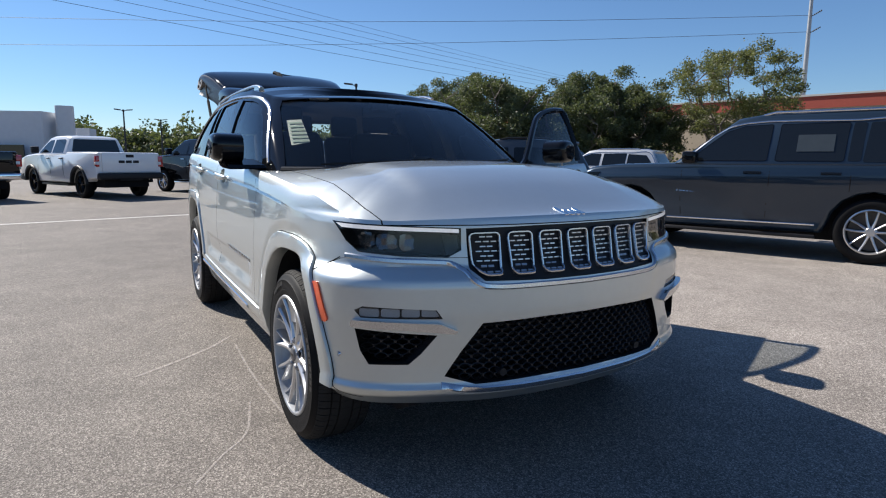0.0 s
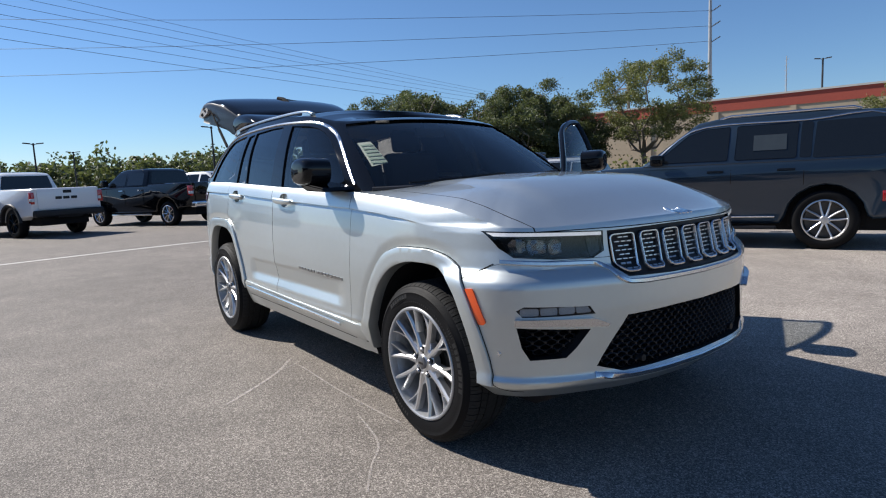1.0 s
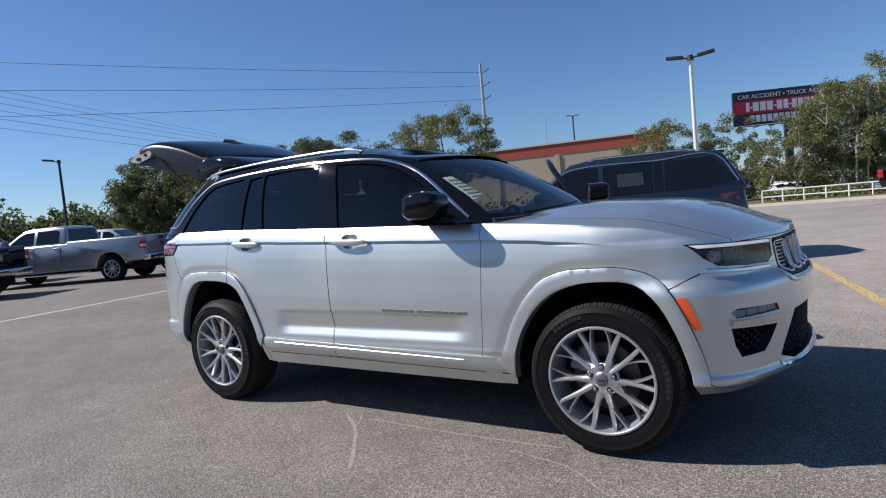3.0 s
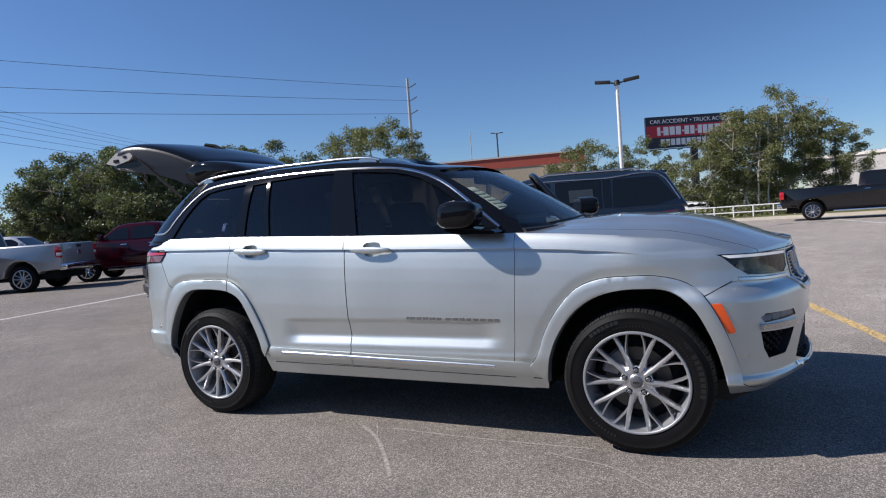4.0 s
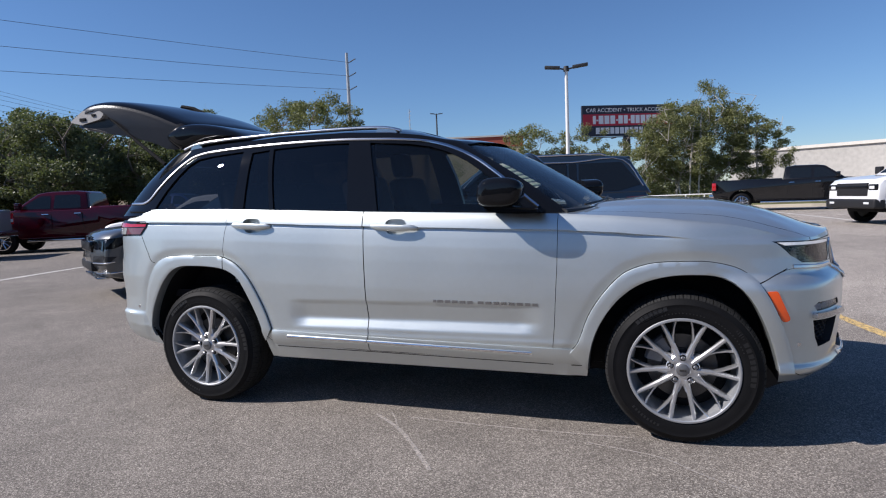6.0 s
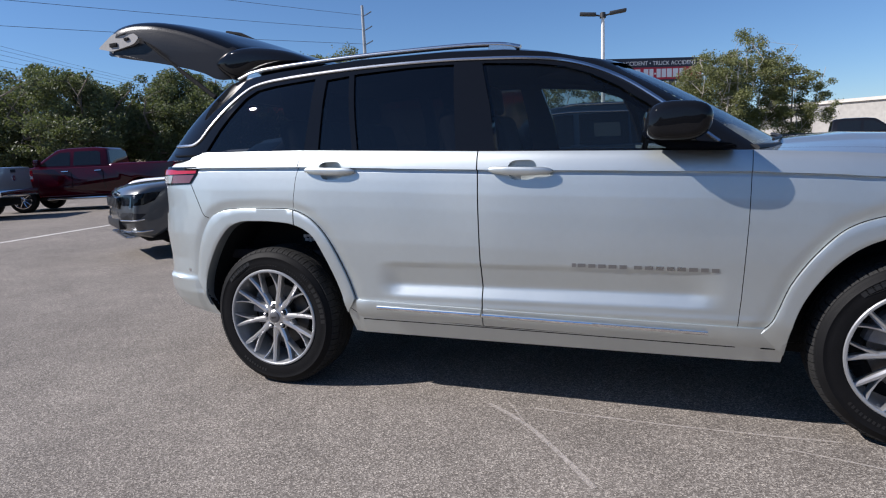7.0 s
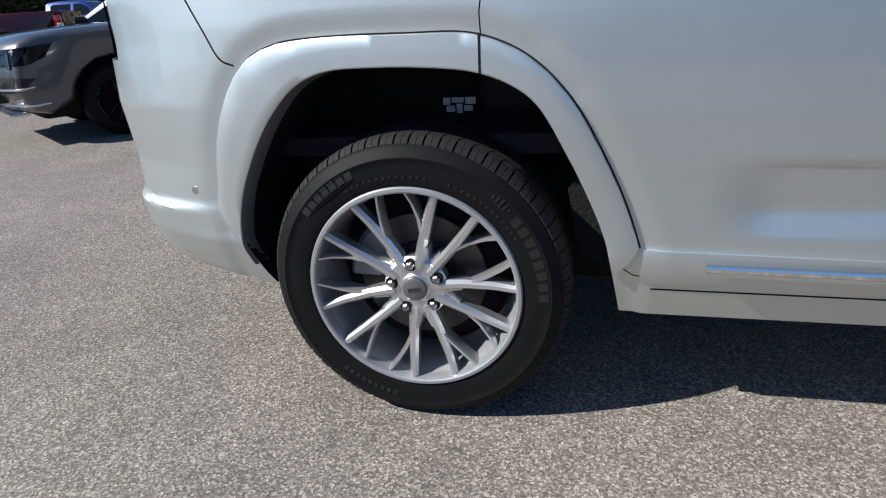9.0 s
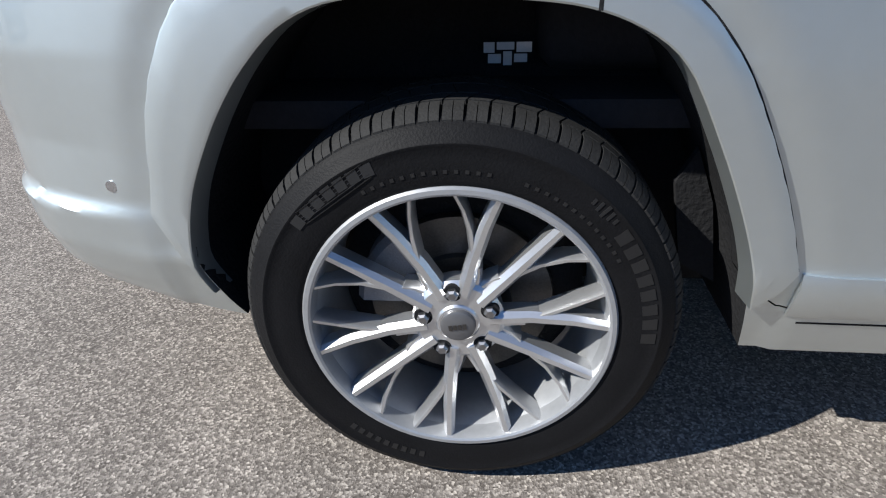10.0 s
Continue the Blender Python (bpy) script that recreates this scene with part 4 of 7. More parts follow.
        for p, q in zip(rows, rows[1:]):
            for i in range(5):
                bm.faces.new((p[i], p[(i + 1) % 5], q[(i + 1) % 5], q[i]))
        bm.faces.new(rows[0]), bm.faces.new(rows[-1][::-1])
        bmesh.ops.recalc_face_normals(bm, faces=bm.faces[:])
        part("brake_caliper", bm, M["caliper"], wheel, "", 30)
        bm = bmesh.new()
        rod(bm, (0, 0.10, 0), (0, 0.26, 0), 0.10, 0.12, 20)
        rod(bm, (0.1, 0.2, 0.05), (0.16, 0.24, -0.1), 0.03, 0.03, 8)
        part("hub_carrier", bm, M["dark"], wheel)
        # Added dark plate that stands for the shade in the spoke gaps.
        bm = bmesh.new()
        lathe(bm, [(0.0, 0.122), (0.178, 0.120), (0.205, 0.128), (0.232, 0.150), (0.232, 0.156), (0.0, 0.156)], 48)
        part("dust_shield", bm, M["dark"], wheel, "", 40)
    return wheel


M["tread"] = mat("dusty_tread_rubber", (0.021, 0.0208, 0.0208), 0.75, vary=0.3, scale=12, bump=0.15, bump_scale=200, spec=0.2)
M["lug"] = mat("dull_steel_nut", (0.30, 0.30, 0.31), 0.38, 1.0, vary=0.1)
M["cap_grey"] = mat("centre_cap_grey", (0.16, 0.16, 0.165), 0.45, 0.6, vary=0.08)
M["caliper"] = mat("caliper_grey", (0.19, 0.19, 0.20), 0.5, 0.3, vary=0.25, scale=15)
M["rubber_mark"] = mat("rubber_raised_mark", (0.0105, 0.0105, 0.011), 0.45, vary=0.2, scale=9)
for x, turn in ((2.964, 1.0), (0.0, -8.0)):
    alloy_wheel(hero, (x, -0.942, 0.384), turn)
    alloy_wheel(hero, (x, 0.942, 0.384), turn + 20, detail=False, left=True)

# Underside, wheel housings, lower air dam.
bm = round_box((-0.60, -0.58, 0.25), (3.40, 0.58, 0.45), 0.05)
part("underbody", bm, M["dark"], hero)
bm = bmesh.new()
prism(bm, [(3.22, 0.22), (3.24, 0.33), (3.52, 0.34), (3.50, 0.27), (3.40, 0.22)], "y", -0.62, 0.62)
part("air_dam", bm, M["black_plastic"], hero)
for x0, z0 in ((2.964, 0.80), (0.0, 0.86)):
    for s in (-1, 1):
        bm = bmesh.new()
        rod(bm, (x0 + 0.08, s * 0.52, 0.45), (x0 + 0.06, s * 0.50, z0), 0.045, 0.05, 14)
        part("suspension_strut", bm, M["dark"], hero)
for i, (a, b, c, d) in enumerate(((0.02, 0.045, 0.775, 0.80), (0.05, 0.09, 0.782, 0.80), (0.095, 0.13, 0.776, 0.80), (0.03, 0.06, 0.750, 0.772), (0.065, 0.085, 0.745, 0.778), (0.09, 0.12, 0.752, 0.772))):
    bm = bmesh.new()
    a, b, c, d = 0.08 + (a - 0.075) * 0.8, 0.08 + (b - 0.075) * 0.8, 0.788 + (c - 0.775) * 0.75, 0.788 + (d - 0.775) * 0.75
    box(bm, (a, -0.642, c), (b, -0.640, d))
    part("foil_label", bm, M["lens_white"], hero, "silver foil label in the wheel housing", 0)
bm = bmesh.new()
prism(bm, [(0.40, 0.44), (0.37, 0.60), (0.40, 0.66), (0.44, 0.56), (0.47, 0.40)], "y", -0.80, -0.785)
part("splash_shield", bm, M["dark"], hero)


# ---- nose: grille, lamps, lower grille ----
def rounded(poly, r=0.012, seg=3):
    """Round a polygon's corners."""
    out, n = [], len(poly)
    for i in range(n):
        p0, p1, p2 = (np.array(poly[j], float) for j in (i - 1, i, (i + 1) % n))
        a, b = (p0 - p1), (p2 - p1)
        q = min(r, np.linalg.norm(a) * 0.45, np.linalg.norm(b) * 0.45)
        a, b = p1 + a / np.linalg.norm(a) * q, p1 + b / np.linalg.norm(b) * q
        for t in np.linspace(0, 1, seg + 1):
            out.append(tuple((1 - t) ** 2 * a + 2 * t * (1 - t) * p1 + t * t * b))
    return out


def front_ring(poly, width, height, off):
    bm, rings, n = bmesh.new(), [], len(poly)
    for i in range(n):
        d = np.array(poly[(i + 1) % n]) - np.array(poly[i - 1])
        d = d / np.linalg.norm(d)
        s = np.array((-d[1], d[0])) * width / 2
        p = np.array(poly[i])
        rings.append([bm.verts.new(skin.drop("x+", *(p + s * f), off + h)) for f, h in ((1, -0.012), (1, height * 0.5), (0.45, height), (-0.45, height), (-1, height * 0.5), (-1, -0.012))])
    for i in range(n):
        a, b = rings[i], rings[(i + 1) % n]
        for k in range(6):
            bm.faces.new((a[k], a[(k + 1) % 6], b[(k + 1) % 6], b[k]))
    bmesh.ops.recalc_face_normals(bm, faces=bm.faces[:])
    return bm


grille = part("grille", skin.sheet(inset_poly(G_PANEL, -0.004), "x+", -0.016, 0.04), M["black_plastic"], hero, "black grille panel")
SLOT_Y = [-0.405, -0.270, -0.135, 0.0, 0.135, 0.270, 0.405]
for i, yc in enumerate(SLOT_Y):
    a, b = yc - 0.051, yc + 0.051
    poly = [(a, 0.994), (b, 0.994), (b - 0.006, 0.842), (a + 0.006, 0.842)]
    if i == 0:
        poly = [(a - 0.012, 0.992), (b, 0.994), (b - 0.006, 0.842), (a + 0.024, 0.842), (a - 0.006, 0.874)]
    if i == 6:
        poly = [(a, 0.994), (b + 0.012, 0.992), (b + 0.006, 0.874), (b - 0.024, 0.842), (a + 0.006, 0.842)]
    slot = part("grille_slot", front_ring(rounded(poly, 0.02), 0.0098, 0.008, -0.003), M["satin"], grille, "bright slot surround")
    bm = bmesh.new()
    for row in range(8):
        z = 0.978 - 0.0178 * row
        for col in (-0.029, 0.0, 0.029) if row % 2 else (-0.0135, 0.0135):
            y = yc + col
            v = [bm.verts.new(skin.drop("x+", y + dy, z + dz, off)) for off in (-0.010, -0.004) for dy, dz in ((-0.0105, -0.0023), (0.0105, -0.0023), (0.0105, 0.0023), (-0.0105, 0.0023))]
            for f in ((4, 5, 6, 7), (0, 1, 5, 4), (1, 2, 6, 5), (2, 3, 7, 6), (3, 0, 4, 7)):
                bm.faces.new([v[k] for k in f])
    bmesh.ops.recalc_face_normals(bm, faces=bm.faces[:])
    tagged(part("slot_dashes", bm, M["alloy"], slot, "", 0), kind="stuff")
half = [(-0.862, 0.905), (-0.72, 0.892), (-0.60, 0.887), (-0.535, 0.880), (-0.500, 0.858), (-0.482, 0.828), (-0.45, 0.808), (-0.40, 0.801), (-0.2, 0.799)]
part("grille_frame", skin.strip(half + [(-y, z) for y, z in half[::-1]], "x+", 0.021, 0.009, 0.0, 6), M["satin"], hero, "bright strip under lamps and grille")


def inside(poly, a, b):
    hit, n = False, len(poly)
    for i in range(n):
        (x0, y0), (x1, y1) = poly[i], poly[(i + 1) % n]
        if (y0 > b) != (y1 > b) and a < x0 + (b - y0) / (y1 - y0) * (x1 - x0):
            hit = not hit
    return hit


def honeycomb(poly, w, h, off, bar=0.18):
    """Long hexagon cells, open between raised walls."""
    bm = bmesh.new()
    lo = [min(p[k] for p in poly) for k in (0, 1)]
    hi = [max(p[k] for p in poly) for k in (0, 1)]
    rows = int((hi[1] - lo[1]) / (h * 0.76)) + 1
    cols = int((hi[0] - lo[0]) / w) + 1
    for r in range(rows + 1):
        for c in range(cols + 1):
            y, z = lo[0] + (c + (0.5 if r % 2 else 0)) * w, lo[1] + r * h * 0.76
            if not inside(poly, y, z):
                continue
            ring = [(-0.5, 0.17), (-0.24, 0.5), (0.24, 0.5), (0.5, 0.17), (0.5, -0.17), (0.24, -0.5), (-0.24, -0.5), (-0.5, -0.17)]
            outer = [bm.verts.new(skin.drop("x+", y + a * w, z + b * h, off)) for a, b in ring]
            inner = [bm.verts.new(skin.drop("x+", y + a * w * (1 - bar), z + b * h * (1 - bar), off + 0.003)) for a, b in ring]
            deep = [bm.verts.new(skin.drop("x+", y + a * w * (1 - bar * 1.6), z + b * h * (1 - bar * 1.8), off - 0.018)) for a, b in ring]
            for k in range(8):
                j = (k + 1) % 8
                bm.faces.new((outer[k], outer[j], inner[j], inner[k]))
                bm.faces.new((inner[k], inner[j], deep[j], deep[k]))
    bmesh.ops.recalc_face_normals(bm, faces=bm.faces[:])
    return bm


M["mesh_black"] = mat("grille_mesh_black", (0.016, 0.016, 0.018), 0.32, vary=0.1, coat=0.3)
lower = part("lower_grille", honeycomb(inset_poly(L_GRILLE, 0.004), 0.046, 0.025, -0.024), M["mesh_black"], hero, "black honeycomb lower grille", 25)
for p in (POCKET, mirrored(POCKET)):
    part("corner_grille", honeycomb(inset_poly(p, 0.004), 0.046, 0.025, -0.035), M["mesh_black"], hero, "black honeycomb corner grille", 25)
for y, z in ((-0.36, 0.462), (0.36, 0.462)):
    bm = bmesh.new()
    c = skin.drop("x+", y, z, -0.014)
    rod(bm, c - Vector((0.03, 0, 0)), c + Vector((0.008, 0, 0)), 0.016, 0.015, 18)
    part("parking_sensor", bm, M["black_plastic"], lower)
for x, z in ((3.483, 0.534), (-0.577, 0.634)):
    bm = bmesh.new()
    c = skin.drop("y-", x, z, 0.0)
    rod(bm, c + Vector((0, 0.01, 0)), c - Vector((0, 0.002, 0)), 0.011, 0.0105, 18)
    part("parking_sensor", bm, M["satin"], hero)
lip = [(-0.59, 0.428), (-0.50, 0.412), (-0.35, 0.408), (-0.15, 0.408)]
part("lower_lip", skin.strip(lip + [(-y, z) for y, z in lip[::-1]], "x+", 0.024, 0.004, 0.0, 8), M["satin"], hero, "bright lower lip")

M["lamp_inner"] = mat("lamp_inner_metal", (0.20, 0.20, 0.205), 0.15, 0.9, vary=0.3, scale=20)
for s in (-1, 1):
    poly = LAMP if s < 0 else mirrored(LAMP)
    flip = (lambda p: p) if s < 0 else mirrored
    inner = bmesh.new()
    for a, b, c, d in ((-0.845, -0.795, 0.938, 0.990), (-0.790, -0.722, 0.928, 0.985), (-0.712, -0.662, 0.926, 0.982)):
        q = flip([(a, c), (b, c), (b, d), (a, d)])
        tmp = skin.sheet(rounded(q, 0.02), "x+", -0.035, 0.02, 0.02)
        me = bpy.data.meshes.new("t")
        tmp.to_mesh(me)
        inner.from_mesh(me)
        tmp.free()
    lamp = part("headlamp", skin.sheet(inset_poly(poly, -0.002), "x+", -0.075, 0.04), M["black_plastic"], hero, "slim headlamp")
    for v in inner.verts:
        v.co += Vector((noise.random(), noise.random(), noise.random())) * 0.009
    part("lamp_reflector", inner, M["lamp_inner"], lamp, "", 5)
    part("lamp_bezel", skin.sheet(flip([(-0.55, 0.912), (-0.505, 0.915), (-0.503, 0.985), (-0.56, 0.985)]), "x+", -0.02, 0.03, 0.01), M["black_gloss"], lamp)
    drl = flip([(-0.874, 1.024), (-0.72, 1.017), (-0.503, 1.008), (-0.503, 0.994), (-0.72, 1.003), (-0.864, 1.009)])
    part("running_light", skin.sheet(drl, "x+", 0.001, 0.03, 0.008), M["running_light"], lamp, "lit white light strip")
    part("lamp_lens", skin.sheet(inset_poly(poly, 0.001), "x+", -0.002, 0.03), M["lens"], lamp).visible_shadow = False
    fog = flip(FOG)
    f = part("fog_lamp", skin.sheet(inset_poly(fog, -0.002), "x+", -0.040, 0.04), M["black_plastic"], hero, "narrow fog lamp")
    for k in range(4):
        a = -0.858 + 0.066 * k
        q = flip([(a, 0.689), (a + 0.060, 0.688), (a + 0.060, 0.719), (a, 0.720)])
        part("fog_reflector", skin.sheet(rounded(q, 0.008), "x+", -0.014, 0.02, 0.010), M["lens_white"], f)
    part("fog_lens", skin.sheet(fog, "x+", -0.004, 0.03), M["lens"], f).visible_shadow = False
    blade = flip([(-0.870, 0.684), (-0.74, 0.680), (-0.60, 0.672), (-0.535, 0.642), (-0.548, 0.632), (-0.62, 0.640), (-0.74, 0.652), (-0.870, 0.656)])
    part("bumper_blade", skin.sheet(rounded(blade, 0.006), "x+", 0.024, 0.02, 0.026), M["satin"], hero, "bright blade over the corner grille")
    bm = skin.sheet(flip([(-0.50, 0.925), (-0.478, 0.93), (-0.478, 1.005), (-0.499, 1.005)]), "x+", -0.002, 0.02, 0.01)
    part("grille_end_cap", bm, M["black_gloss"], hero)
# Small bars in place of the maker's word on the hood's lip.
for i, (a, h) in enumerate(((-0.056, 0.022), (-0.027, 0.015), (0.002, 0.015), (0.031, 0.018))):
    part("nose_badge_bar", skin.sheet(rounded([(a, 1.050), (a + 0.022, 1.050), (a + 0.022, 1.050 + h), (a, 1.050 + h)], 0.008), "x+", 0.003, 0.01, 0.004), M["chrome"], hero)

MARK = [(3.340, 0.795), (3.386, 0.797), (3.442, 0.662), (3.432, 0.650), (3.408, 0.648)]
flip_y(part("side_marker", skin.sheet(rounded(MARK, 0.01), "y-", 0.006, 0.02, 0.008), M["lens_amber"], hero, "orange side marker"))
M["lens_smoked"] = mat("smoked_red_lens", (0.15, 0.035, 0.04), 0.15, coat=1.0, vary=0.2, scale=25)
M["lens_clear"] = mat("smoky_clear_lens", (0.32, 0.33, 0.34), 0.15, coat=1.0, vary=0.25, scale=25)
TAIL = [(-0.885, 1.232), (-0.445, 1.226), (-0.450, 1.19), (-0.505, 1.130), (-0.885, 1.122)]
tail = part("tail_lamp", skin.sheet(rounded(TAIL, 0.012), "y-", 0.003, 0.02, 0.006), M["black_gloss"], hero, "tail lamp with red and clear lenses")
part("red_lens", skin.sheet([(-0.88, 1.216), (-0.458, 1.211), (-0.464, 1.190), (-0.88, 1.186)], "y-", 0.006, 0.02, 0.004), M["lens_red"], tail)
part("red_lens", skin.sheet([(-0.66, 1.182), (-0.474, 1.182), (-0.514, 1.138), (-0.68, 1.138)], "y-", 0.006, 0.02, 0.004), M["lens_smoked"], tail)
part("clear_lens", skin.sheet([(-0.88, 1.180), (-0.668, 1.182), (-0.688, 1.138), (-0.88, 1.134)], "y-", 0.006, 0.02, 0.004), M["lens_clear"], tail)
for line in ([(-0.505, 1.128), (-0.45, 1.02), (-0.415, 0.955), (-0.385, 0.940)], [(3.438, 0.897), (3.37, 0.862), (3.30, 0.826)], [(3.462, 0.40), (3.50, 0.376), (3.55, 0.372)], [(2.335, 0.447), (2.40, 0.455)], [(0.56, 0.408), (1.2, 0.400), (2.46, 0.376)]):
    part("panel_seam", skin.strip(line, "y-", 0.0045, 0.0006, 0.0, 8), M["dark"], hero)

part("panel_seam", skin.strip([(0.1925, 0.902), (0.193, 0.94), (0.1935, 0.982)], "y-", 0.006, 0.0008, 0.0145, 4), M["dark"], hero)
# Cowl, wipers, windshield label.
cowl_bm = bmesh.new()
cowl_line = [(2.36, -0.80), (2.47, -0.60), (2.57, -0.30), (2.60, 0.0), (2.57, 0.30), (2.47, 0.60), (2.36, 0.80)]
cp = catmull(cowl_line, 6)
tube(cowl_bm, [(p[0], p[1], 1.203) for p in cp], 0.035, 8, 0.5)
part("cowl", cowl_bm, M["black_plastic"], hero)
for y0, y1 in ((-0.62, 0.02), (-0.02, 0.62)):
    bm = bmesh.new()
    pts = [cab_skin.drop("x+", y, 1.225 + 0.03 * t, 0.012) for t, y in zip(np.linspace(0, 1, 8), np.linspace(y0, y1, 8))]
    tube(bm, pts, 0.007, 6)
    part("wiper", bm, M["black_plastic"], hero)
LABEL = [(-0.668, 1.510), (-0.580, 1.517), (-0.602, 1.377), (-0.708, 1.358)]
label = part("window_label", cab_skin.sheet(LABEL, "x+", -0.026, 0.04), M["label"], hero, "white price label inside the windshield", 0)
for k in range(6):
    z, y = 1.492 - 0.022 * k, -0.664 - 0.0062 * k
    w = 0.074 + 0.003 * k
    part("label_bar", cab_skin.sheet([(y, z), (y + w, z + 0.007), (y + w, z - 0.002), (y, z - 0.009)], "x+", -0.022, 0.05), M["label_green"], label, "", 0)

# Cabin fittings.
part("dashboard", round_box((1.92, -0.80, 0.90), (2.40, 0.80, 1.17), 0.06, 3), M["interior"], hero)
part("cabin_floor", round_box((-0.70, -0.76, 0.68), (2.2, 0.76, 0.735), 0.01), M["interior"], hero)


def seat(x, y, w=0.25):
    s = part("seat", round_box((x - 0.05, y - w, 0.75), (x + 0.48, y + w, 0.95), 0.06, 3), M["interior"], hero, "dark leather seat")
    bm = round_box((-0.07, -w, 0), (0.07, w, 0.58), 0.06, 3)
    bmesh.ops.transform(bm, matrix=pose(x - 0.06, y, 0.90, 0, -14, 0), verts=bm.verts[:])
    part("backrest", bm, M["interior"], s)
    bm = round_box((-0.05, -0.13, 0), (0.05, 0.13, 0.19), 0.045, 3)
    bmesh.ops.transform(bm, matrix=pose(x - 0.215, y, 1.475, 0, -8, 0), verts=bm.verts[:])
    part("headrest", bm, M["interior"], s)


for x, y in ((1.15, -0.38), (1.15, 0.38), (0.18, -0.45), (0.18, 0.0), (0.18, 0.45)):
    seat(x, y, 0.25 if x > 1 else 0.215)
bm = bmesh.new()
tube(bm, [(1.86 + 0.05 * math.cos(a), 0.38 + 0.18 * math.sin(a), 1.10 + 0.17 * math.cos(a)) for a in np.linspace(0, 2 * math.pi, 30)], 0.014, 8)
rod(bm, (1.86, 0.38, 1.10), (2.05, 0.38, 1.04), 0.05, 0.06, 12)
part("steering_wheel", bm, M["interior"], hero)
part("rear_view_mirror", round_box((1.80, -0.12, 1.535), (1.83, 0.12, 1.60), 0.012), M["black_plastic"], hero)
bm = bmesh.new()
box(bm, (1.79, -0.06, 1.590), (1.84, 0.06, 1.630))
part("sensor_housing", bm, M["black_plastic"], hero)

# Driver door, swung open.
HINGE = Vector((2.28, 0.87, 0))
swing = Matrix.Translation(HINGE) @ Matrix.Rotation(radians(-62), 4, "Z") @ Matrix.Translation(-HINGE)
driver = flip_y(front_door)
driver.name = "driver_door"
driver["label"] = "open driver door"
driver.matrix_basis = swing
frame_line = [(1.275, 1.27), (1.272, 1.45), (1.268, 1.60), (1.266, 1.655), (1.270, 1.668), (1.285, 1.671), (1.33, 1.670), (1.45, 1.664), (1.60, 1.634), (1.72, 1.59), (1.84, 1.52), (1.97, 1.43), (2.09, 1.335), (2.20, 1.25), (2.30, 1.205)]
bm = bmesh.new()
pts = [cab_skin.drop("y-", a, b, -0.012) for a, b in catmull(frame_line, 5)]
pts = [Vector((p.x, -p.y, p.z)) for p in pts]
tube(bm, pts, 0.024, 8)
part("window_frame", bm, M["black_gloss"], driver)
glass_pane = flip_y(panes[0], driver)
glass_pane.visible_shadow = True
twin = flip_y(mirror, driver)
twin.name = "mirror_shell"

# Tailgate, raised on two struts.
gate_prof = [(-0.38, 1.745), (-0.29, 1.80), (-0.31, 1.89), (-0.46, 1.975), (-0.67, 2.060), (-0.90, 2.117), (-1.10, 2.128), (-1.26, 2.090), (-1.375, 2.035), (-1.37, 2.000), (-1.27, 1.975), (-1.14, 1.945), (-1.0, 1.918), (-0.86, 1.890), (-0.74, 1.862), (-0.62, 1.830), (-0.52, 1.795), (-0.44, 1.755)]
gate_prof = [tuple(p) for p in catmull(gate_prof + gate_prof[:1], 4)[:-1]]
rows = []
for f, dz, k in ((-1.0, -0.055, 0.86), (-0.985, -0.035, 0.93), (-0.95, -0.018, 0.97), (-0.88, -0.006, 0.99), (-0.7, 0.006, 1.0), (-0.4, 0.018, 1.0), (0.0, 0.024, 1.0), (0.4, 0.018, 1.0), (0.7, 0.006, 1.0), (0.88, -0.006, 0.99), (0.95, -0.018, 0.97), (0.985, -0.035, 0.93), (1.0, -0.055, 0.86)):
    lp = []
    for x, z in gate_prof:
        wide = table(-x, [(0.3, 0.60), (0.5, 0.63), (0.9, 0.69), (1.2, 0.70), (1.33, 0.66), (1.41, 0.58)])
        lp.append((-0.85 + (x + 0.85) * k, f * wide, 2.03 + (z - 2.03) * k + dz))
    rows.append(np.array(lp))
M["gate_liner"] = mat("tailgate_liner", (0.012, 0.012, 0.015), 0.34, vary=0.12, bump=0.08, spec=0.3)
gate_bm = loft(rows)
gate_bm.normal_update()
for face in gate_bm.faces:
    face.material_index = 1 if face.normal.z < 0.55 else 0
gate = part("tailgate", gate_bm, [M["black_gloss"], M["gate_liner"]], hero, "raised black tailgate", 60)
sp = [tuple(p) for p in catmull([(0.16, 1.785), (0.07, 1.828), (-0.06, 1.872), (-0.28, 1.905), (-0.43, 1.888), (-0.525, 1.825), (-0.47, 1.760), (-0.36, 1.715), (-0.10, 1.765), (0.16, 1.785)], 6)[:-1]]
rows = []
for f, k in ((-1.0, 0.35), (-0.995, 0.55), (-0.98, 0.74), (-0.955, 0.87), (-0.92, 0.95), (-0.86, 0.99), (-0.7, 1.0), (-0.35, 1.0), (0.0, 1.0), (0.35, 1.0), (0.7, 1.0), (0.86, 0.99), (0.92, 0.95), (0.955, 0.87), (0.98, 0.74), (0.995, 0.55), (1.0, 0.35)):
    rows.append(np.array([(-0.34 + (x + 0.34) * k, f * 0.64, 1.83 + (z - 1.83) * k) for x, z in sp]))
part("spoiler", loft(rows), M["black_gloss"], gate, "", 60)
M["pale_trim"] = mat("pale_grey_trim", (0.34, 0.33, 0.32), 0.6, vary=0.12)
